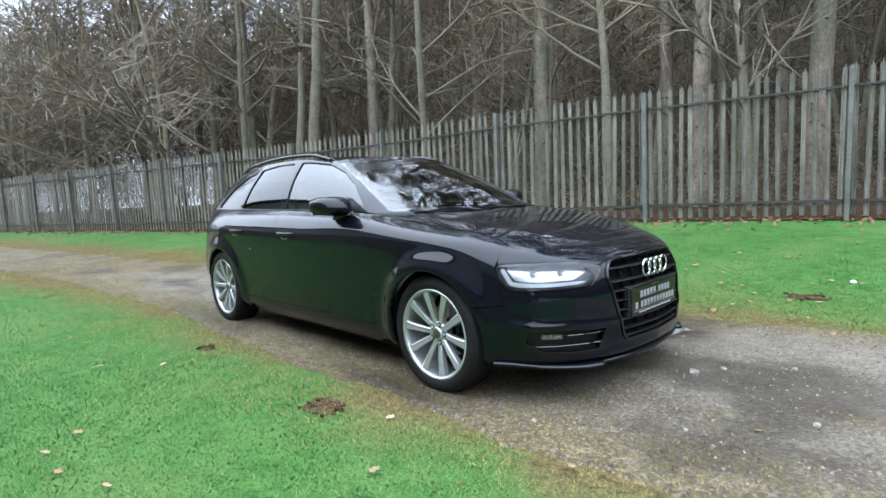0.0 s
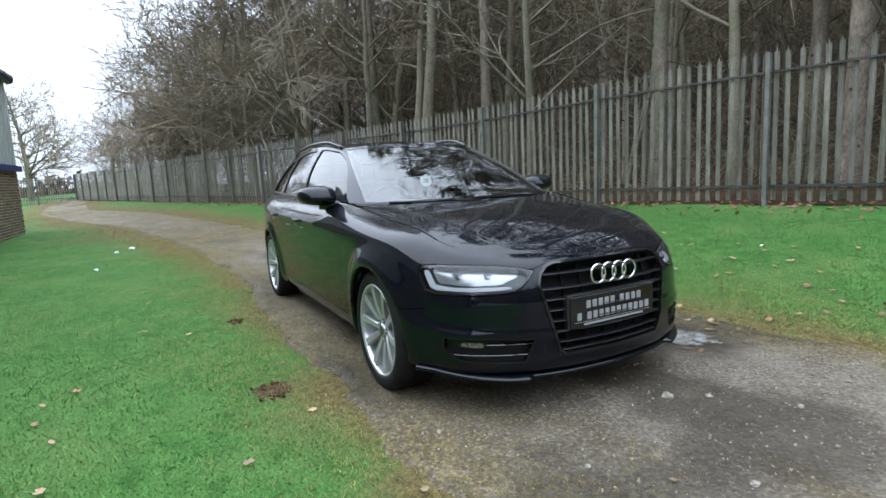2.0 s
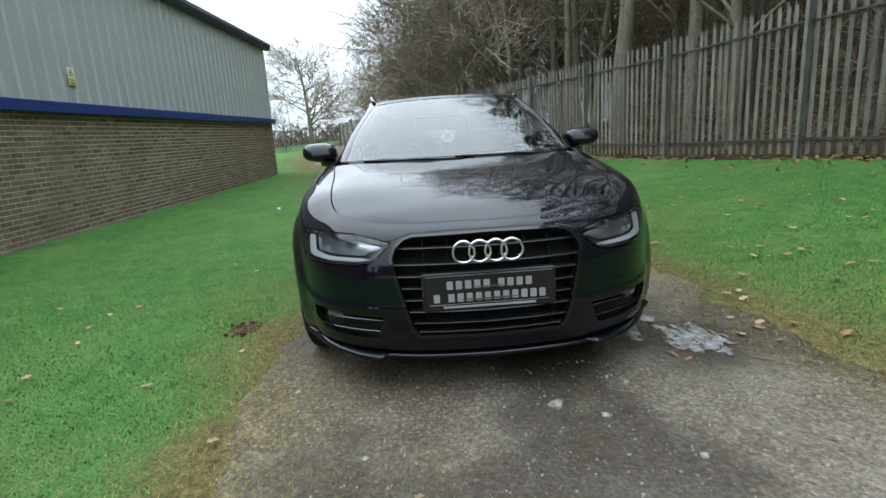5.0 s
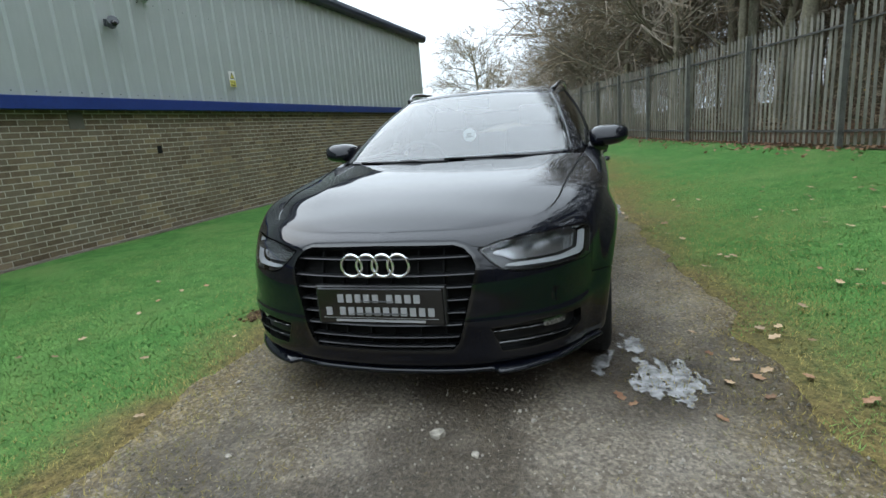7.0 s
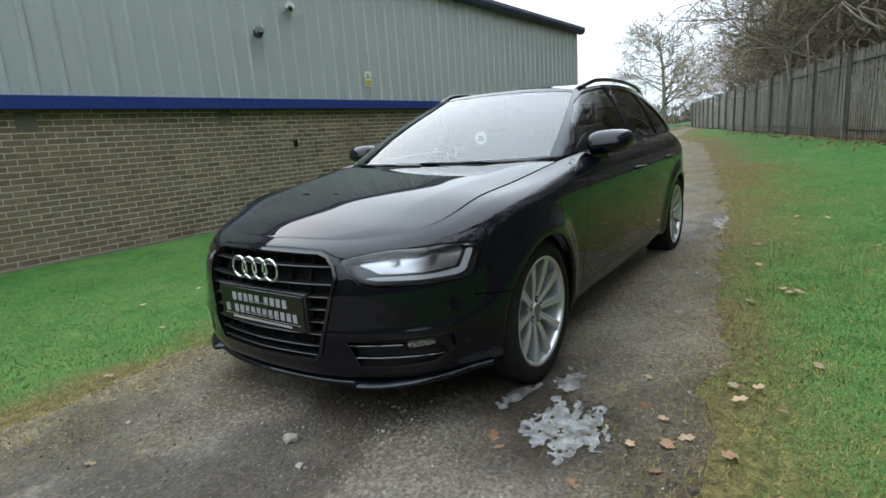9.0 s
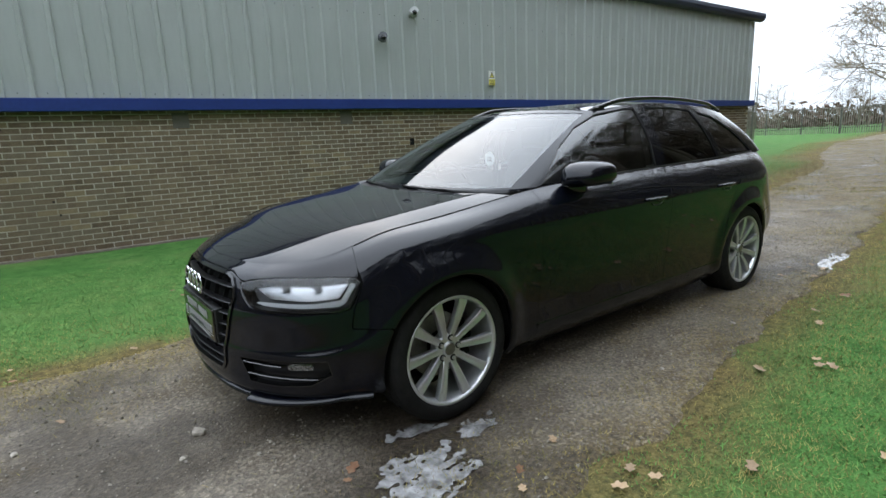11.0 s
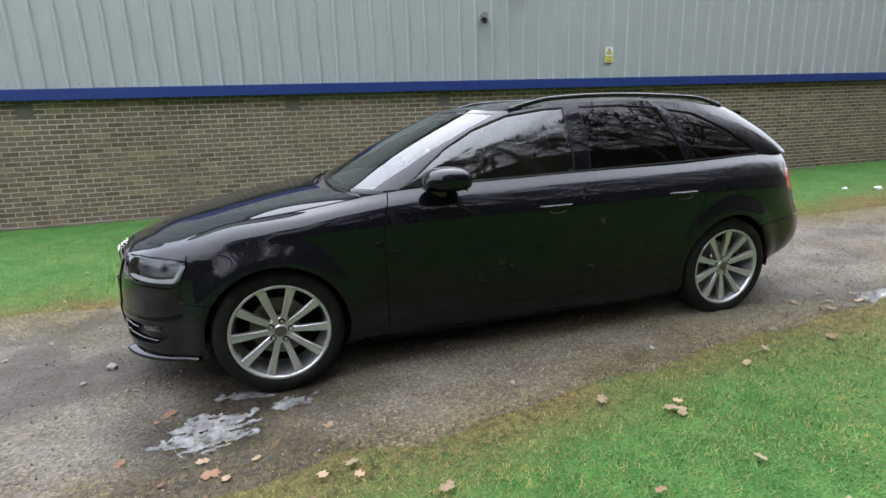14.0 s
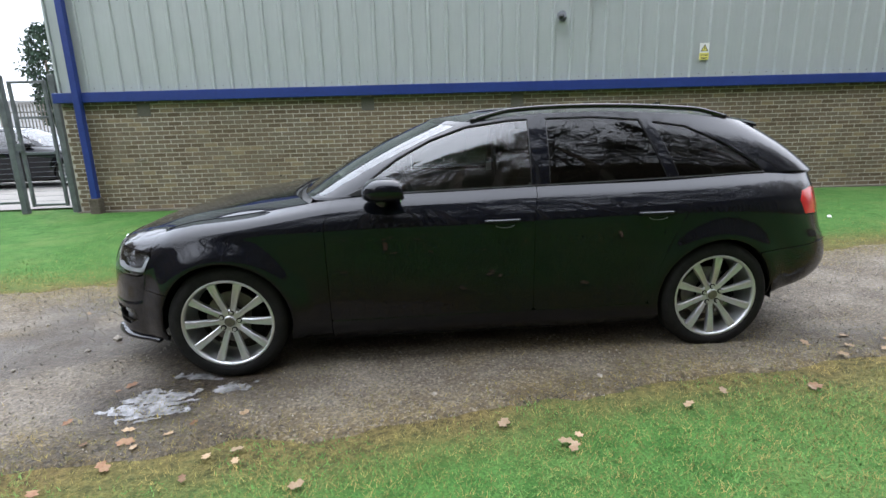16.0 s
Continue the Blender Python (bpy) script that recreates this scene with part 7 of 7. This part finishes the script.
for u in (-1.72, 0.89, 4.70):
    slab("vent_plate", u - 0.11, u + 0.11, -0.012, 0.006, 1.52, BAND0 - 0.03, M_VENT, "blocked-up grey vent plate", 0.003)
for u, z in ((-3.03, 1.17), (2.55, 0.62), (2.50, 0.44), (2.95, 1.55)):
    slab("wall_hole", u - (0.045 if u < 0 else 0.012), u + (0.045 if u < 0 else 0.012), -0.011, 0.0035, z - (0.06 if u < 0 else 0.012), z + (0.06 if u < 0 else 0.012), M_SHADOW, "dark hole in the brickwork")
s = Soup()
s.tube([Vector((4.9, 0.0, 0.78)), Vector((4.86, 0.05, 0.79)), Vector((4.80, 0.06, 0.80))], [0.012, 0.012, 0.010], 6, True)
s.make("pipe_stub", M_CONC, unit, "short pale pipe stub")

# floodlight and a second fitting above it
ZR = math.degrees(math.atan(WALL_B))


def floodlight(u, z, M_CASE, words):
    ob = tagged(empty("wall_lamp", on_wall(u, 0.048, z), ZR), words, "lamp", "lamps on the cladding")
    part("base_plate", box_bm(-0.05, 0.05, 0.0, 0.02, -0.05, 0.05, 0.006), M_CASE, ob)
    s = Soup()
    s.tube([Vector((0, 0.015, 0)), Vector((0, 0.06, 0.01)), Vector((0, 0.09, 0.0))], [0.018, 0.016, 0.02], 8, True)
    s.make("bracket", M_CASE, ob)
    bm = bmesh.new()
    bmesh.ops.create_cone(bm, cap_ends=True, segments=20, radius1=0.062, radius2=0.075, depth=0.12, matrix=pose(0.02, 0.13, -0.015, -70, 0, -25))
    part("head", bm, M_CASE, ob, "lamp head")
    bm = bmesh.new()
    bmesh.ops.create_uvsphere(bm, u_segments=14, v_segments=8, radius=0.045, matrix=pose(0.045, 0.185, -0.03))
    part("lens", bm, M_PIANO, ob, "black glass lens", smooth=True)


floodlight(-2.46, 2.96, M_DARKGREY, "small round dark wall floodlight on the cladding")
floodlight(-3.12, 3.42, M_PALEGREY, "small pale grey wall floodlight on the cladding")

# electrical warning sign
sg = tagged(empty("warning_sign", on_wall(-4.98, 0.050, 2.35), ZR), "white and yellow electrical danger sign", "sign")
part("panel", box_bm(-0.085, 0.085, 0.0, 0.003, -0.14, 0.14), M_SIGNWHITE, sg)
part("caption", box_bm(-0.083, 0.083, 0.0031, 0.0045, -0.138, -0.02), M_YELLOW, sg, "yellow caption panel")
for r, m, o in ((0.078, M_INK, 0.0033), (0.058, M_YELLOW, 0.0045)):
    t = Soup()
    t.v = [(r * math.sin(a), o, 0.055 + r * math.cos(a) - 0.012) for a in (0, 2.094, 4.189)] + [(r * math.sin(a), o + 0.001, 0.055 + r * math.cos(a) - 0.012) for a in (0, 2.094, 4.189)]
    t.f = [(0, 1, 2), (5, 4, 3), (0, 3, 4, 1), (1, 4, 5, 2), (2, 5, 3, 0)]
    t.make("triangle", m, sg)
t = Soup()
t.v = [(0.012, 0.006, 0.085), (-0.014, 0.006, 0.045), (0.002, 0.006, 0.045), (-0.008, 0.006, 0.012), (0.018, 0.006, 0.055), (0.004, 0.006, 0.055)]
t.f = [(0, 1, 2, 3, 4, 5)]
t.make("flash", M_INK, sg, "black lightning flash")
fc = bpy.data.curves.new("danger_text", "FONT")
fc.body = "Danger"
fc.size = 0.045
fc.align_x = "CENTER"
fc.extrude = 0.0006
tx_ob = new("danger_text", fc)
tx_ob.parent = sg
tx_ob.matrix_local = pose(0, 0.0055, -0.07, 90, 0, 180)
tx_ob.data.materials.append(M_INK)
part("text_bar", box_bm(-0.06, 0.06, 0.0046, 0.0054, -0.108, -0.098), M_INK, sg)
part("text_bar", box_bm(-0.045, 0.045, 0.0046, 0.0054, -0.124, -0.114), M_INK, sg)

# rows of fixings on the cladding
fx = Soup()
for z, dens in ((BAND1 + 0.06, 1), (3.35, 1)):
    u = U0 + 0.1
    while u < U1 - 0.1:
        fx.box(u - 0.006, u + 0.006, 0.02, 0.027, z - 0.006, z + 0.006)
        u += RIB
tagged(fx.make("fixing_screws", M_DARKGREY, unit, "dark fixing screws"), kind="stuff")

# things beyond the near end of the unit: gate, yard, parked car
gate = tagged(empty("yard_gate"), "grey galvanised steel mesh gate between square posts", "gate")
M_GALV = mat("galvanised_gate_steel", (0.13, 0.145, 0.15), (0.19, 0.205, 0.21), 6, 0.5, metal=0.5, fine=30, fine_amt=0.15)
for x in (6.16, 7.02):
    part("gate_post", box_bm(x - 0.05, x + 0.05, -6.28, -6.18, -0.35, 2.25, 0.005), M_GALV, gate)
for x in (6.30, 6.86):
    part("stile", box_bm(x - 0.025, x + 0.025, -6.25, -6.2, 0.02, 2.15, 0.003), M_GALV, gate)
for z in (0.05, 0.95, 1.55, 2.13):
    part("gate_rail", box_bm(6.325, 6.835, -6.25, -6.2, z - 0.02, z + 0.02, 0.003), M_GALV, gate)
for k in range(24):
    s = Soup()
    z = 0.12 + k * 0.085
    s.tube([Vector((6.325, -6.225, z)), Vector((6.835, -6.225, z))], [0.0022, 0.0022], 4)
    s.make("wire", M_GALV, gate)
part("latch", box_bm(6.83, 6.93, -6.2, -6.16, 1.0, 1.12, 0.006), M_GALV, gate)
# the fence line goes on past the gate
side_fence = tagged(empty("side_fence"), "grey steel mesh fence panel beside the gate", "fence")
for x in (9.6, 12.2):
    part("post", box_bm(x - 0.04, x + 0.04, -6.27, -6.19, -0.35, 2.2, 0.005), M_GALV, side_fence)
for z in (0.1, 2.1):
    part("rail", box_bm(7.07, 12.2, -6.24, -6.22, z - 0.02, z + 0.02), M_GALV, side_fence)
for k in range(22):
    s = Soup()
    z = 0.17 + k * 0.088
    s.tube([Vector((7.07, -6.23, z)), Vector((12.2, -6.23, z))], [0.0022, 0.0022], 4)
    s.make("wire", M_GALV, side_fence)

ys = Soup()
for x in np.linspace(6.3, 45, 20):
    for y in np.linspace(-60, -6.6, 20):
        ys.v.append((x, y, max(ground_z(x, y), -0.1) + 0.03))
for i in range(19):
    for j in range(19):
        ys.f.append((i * 20 + j, i * 20 + 20 + j, i * 20 + 21 + j, i * 20 + j + 1))
M_YARD = mat("yard_concrete", (0.30, 0.285, 0.26), (0.36, 0.34, 0.31), 1.2, 0.9, fine=30, fine_amt=0.15, spec=0.2)
tagged(ys.make("pavement", M_YARD), "pale concrete yard behind the gate", "yard", kind="structure")

other = copy_thing(car, pose(9.75, -10.9, -0.05, 0, 0, 180))
tagged(other, "dark car parked in the yard behind the gate", "car")

# white shed, conifer and far palisade across the yard
shed = tagged(empty("white_shed", (33, -52, 0)), "low white pitched-roof shed far across the yard", "building")
M_SHED = mat("white_sheet_wall", (0.70, 0.71, 0.72), (0.62, 0.63, 0.65), 0.8, 0.6, fine=12, fine_amt=0.06)
part("wall", box_bm(-14, 14, -8, 8, -0.3, 3.4), M_SHED, shed)
s = Soup()
s.add([(-14.4, -8.5, 3.3), (14.4, -8.5, 3.3), (14.4, 0, 5.4), (-14.4, 0, 5.4), (14.4, 8.5, 3.3), (-14.4, 8.5, 3.3), (-14.4, -8.5, 3.45), (14.4, -8.5, 3.45), (14.4, 0, 5.55), (-14.4, 0, 5.55), (14.4, 8.5, 3.45), (-14.4, 8.5, 3.45)],
      [(0, 3, 2, 1), (3, 5, 4, 2), (6, 7, 8, 9), (9, 8, 10, 11), (0, 1, 7, 6), (4, 5, 11, 10), (0, 6, 9, 3), (3, 9, 11, 5), (1, 2, 8, 7), (2, 4, 10, 8)])
s.make("roof", M_SHED, shed, "white sheet roof")

rc = random.Random(9)
tr, cr = Soup(), Soup()
tr.tube([Vector((0, 0, -0.2)), Vector((0.05, 0, 3)), Vector((0, 0.05, 6.6))], [0.16, 0.11, 0.03], 8)
for k in range(900):
    z = rc.uniform(1.6, 6.9)
    rad = 1.35 * (1 - ((z - 4.2) / 3.4) ** 2) * rc.uniform(0.5, 1.05) * (0.75 + 0.35 * noise.noise(Vector((z * 1.2, 0.3, 0))))
    a = rc.uniform(0, 6.28)
    leaf_flecks(rc, (rad * math.cos(a), rad * math.sin(a), z), (0.12, 0.12, 0.1), 6, 0.16, cr)
M_FIR = mat("blue_green_needles", (0.035, 0.065, 0.045), (0.06, 0.09, 0.06), 1.5, 0.85, fine=9, fine_amt=0.35, spec=0.15)
fir = tagged(empty("garden_conifer", (19.9, -30, -0.1)), "dense dark green conifer beyond the yard", "tree")
tr.make("trunk", M_BARK_PINE, fir)
cr.make("crown", M_FIR, fir, "dark green needles")


def plain_fence(name, a, b, label, base=0.0, h=2.1):
    """A palisade run from a to b, its pales joined."""
    ob = tagged(empty(name), label, "fence")
    a, b = Vector((*a, 0)), Vector((*b, 0))
    ln = (b - a).length
    d = (b - a) / ln
    ang = math.degrees(math.atan2(d.y, d.x))
    pl = Soup()
    k = 0.0
    while k < ln:
        p = a + d * k
        z = ground_z(p.x, p.y) + 0.04 + base
        m = pose(p.x, p.y, z, 0, 0, ang)
        pl.add([m @ Vector((v[0], v[1], v[2] * h / 2.05)) for v in pale_v], pale_f)
        k += 0.155
    tagged(pl.make("paling", M_PALE, ob), kind="stuff")
    k = 0.0
    while k <= ln + 0.01:
        p = a + d * k
        z = ground_z(p.x, p.y) + base
        c = new("post", post_me)
        c.parent = ob
        c.matrix_world = pose(p.x, p.y, z, 0, 0, ang + 90) @ Matrix.Scale(h / 2.03, 4)
        k += 2.75
    for hz in (0.25, h - 0.25):
        s = Soup()
        za, zb = ground_z(a.x, a.y) + base, ground_z(b.x, b.y) + base
        s.tube([a + Vector((0, 0, za + hz)), b + Vector((0, 0, zb + hz))], [0.03, 0.03], 4, True)
        s.make("rail", M_POST, ob)
    return ob


end = fence_point(18)
plain_fence("end_fence", (end.x, end.y), (-49, -36), "far cross run of grey palisade fence")
plain_fence("return_fence", (-16.5, -8.9), (-30.8, -11.3), "palisade fence running back from the unit's far corner")
plain_fence("yard_fence", (10.0, -24), (32.0, -24), "far grey palisade fence across the yard", h=2.4)

# lone bare tree past the fence corner, street lamps and scrub on the skyline
big = bare_tree(77, 10.5, 0.30, grey=True, kids=8, low=0.16, reach=1.5, fat=0.020, limbs=30)
big.matrix_world = Matrix.Translation((-62, -12.4, 0.5)) @ Matrix.Diagonal((1.25, 1.25, 1.2, 1))
tagged(big, "round-headed bare tree beyond the fence corner")
rs2 = random.Random(14)
for k in range(16):
    x, y = rs2.uniform(-100, -72), rs2.uniform(-62, 4)
    put(fars[rs2.choice((1, 3))], used, x, y, rs2.uniform(0, 6.28), rs2.uniform(0.5, 0.75))


def street_lamp(x, y, h):
    ob = tagged(empty("street_lamp", (x, y, 0), 20), "tall thin grey street lamp on the skyline", "street lamp", "street lamps")
    s = Soup()
    s.tube([Vector((0, 0, -0.2)), Vector((0, 0, h * 0.5)), Vector((0, 0, h)), Vector((0.3, 0, h + 0.15)), Vector((1.2, 0, h + 0.2))], [0.11, 0.08, 0.055, 0.05, 0.04], 8, True)
    s.make("column", M_POST, ob, smooth=True)
    part("lantern", box_bm(1.1, 1.75, -0.12, 0.12, h + 0.12, h + 0.26, 0.03, 2), M_POST, ob)


street_lamp(-85.4, -34.0, 8.9)
street_lamp(-99.0, -40.0, 7.6)
hedge = Soup()
for k in range(5000):
    x, y = -105 + rs2.gauss(0, 2.5), rs2.uniform(-120, 8)
    z = abs(rs2.gauss(0, 1.6)) + 0.3 * noise.noise(Vector((y * 0.2, 0, 0)))
    a = Vector((rs2.gauss(0, 1), rs2.gauss(0, 1), rs2.gauss(0, 0.6))).normalized() * 0.9
    b = Vector((rs2.gauss(0, 1), rs2.gauss(0, 1), rs2.gauss(0, 1))).normalized() * 0.35
    c = Vector((x, y, z))
    hedge.add([c - a, c + b, c + a, c - b], [(0, 1, 2, 3)])
M_HEDGE = mat("winter_scrub", (0.11, 0.075, 0.06), (0.15, 0.11, 0.085), 0.3, 0.9, fine=2, fine_amt=0.3, spec=0.1)
tagged(hedge.make("far_scrub", M_HEDGE), "brown winter scrub on the skyline", "scrub", kind="stuff")

# brickwork of the plinth: stretcher bond, each brick proud of its joints
BL, BH, CL, CH = 0.215, 0.065, 0.225, 0.075
bw = [(-BL / 2, 0.0, -BH / 2), (BL / 2, 0.0, -BH / 2), (BL / 2, 0.0, BH / 2), (-BL / 2, 0.0, BH / 2)]
ch = 0.004
bv = [(x, -0.006, z) for x, _, z in bw] + [(x - math.copysign(ch, x), 0.0, z - math.copysign(ch, z)) for x, _, z in bw]
bfc = [(7, 6, 5, 4), (0, 4, 5, 1), (1, 5, 6, 2), (2, 6, 7, 3), (3, 7, 4, 0)]
bfc = [f[::-1] for f in bfc]
brick_me = mesh_of("brick", bv, bfc, M_BRICK)
rest = [Soup(), Soup(), Soup(), Soup()]
M_BR = [M_BRICK,
        mat("brick_dark", (0.165, 0.122, 0.074), (0.115, 0.086, 0.055), 9, 0.9, fine=90, fine_amt=0.25, bump=0.5, bump_scale=110, spec=0.2),
        mat("brick_light", (0.32, 0.245, 0.15), (0.25, 0.19, 0.115), 9, 0.9, fine=90, fine_amt=0.2, bump=0.5, bump_scale=110, spec=0.2),
        mat("brick_grey", (0.225, 0.178, 0.122), (0.17, 0.136, 0.095), 9, 0.9, fine=90, fine_amt=0.2, bump=0.5, bump_scale=110, spec=0.2)]
rb_ = random.Random(3)
made_bricks = 0
course = 0
z = BASE_Z + 0.06 + CH / 2
while z < BAND0 + 0.03:
    u = U0 + (CL / 2 if course % 2 else CL)
    while u < U1 - 0.09:
        jig = rb_.uniform(-0.0015, 0.0015)
        if -0.6 < u < 1.6 and made_bricks < 290:
            ob = new("brick", brick_me)
            ob.parent = brick_wall
            ob.location = (u, jig - 0.001, z)
            made_bricks += 1
        else:
            k = rb_.choice((0, 0, 0, 0, 1, 2, 3, 3, 3))
            rest[k].add([(x + u, y + jig - 0.001, w + z) for x, y, w in bv], bfc)
        u += CL
    w_ = U1 - 0.004 - (u - CL / 2) - 0.010
    if w_ > 0.03:                        # cut brick closing the course at the corner
        rest[0].add([(x * w_ / BL + u - CL / 2 + 0.005 + w_ / 2, y - 0.001, w + z) for x, y, w in bv], bfc)
    z += CH
    course += 1
for k, s in enumerate(rest):
    tagged(s.make("brickwork", M_BR[k], brick_wall), "coursed brown bricks", kind="stuff")
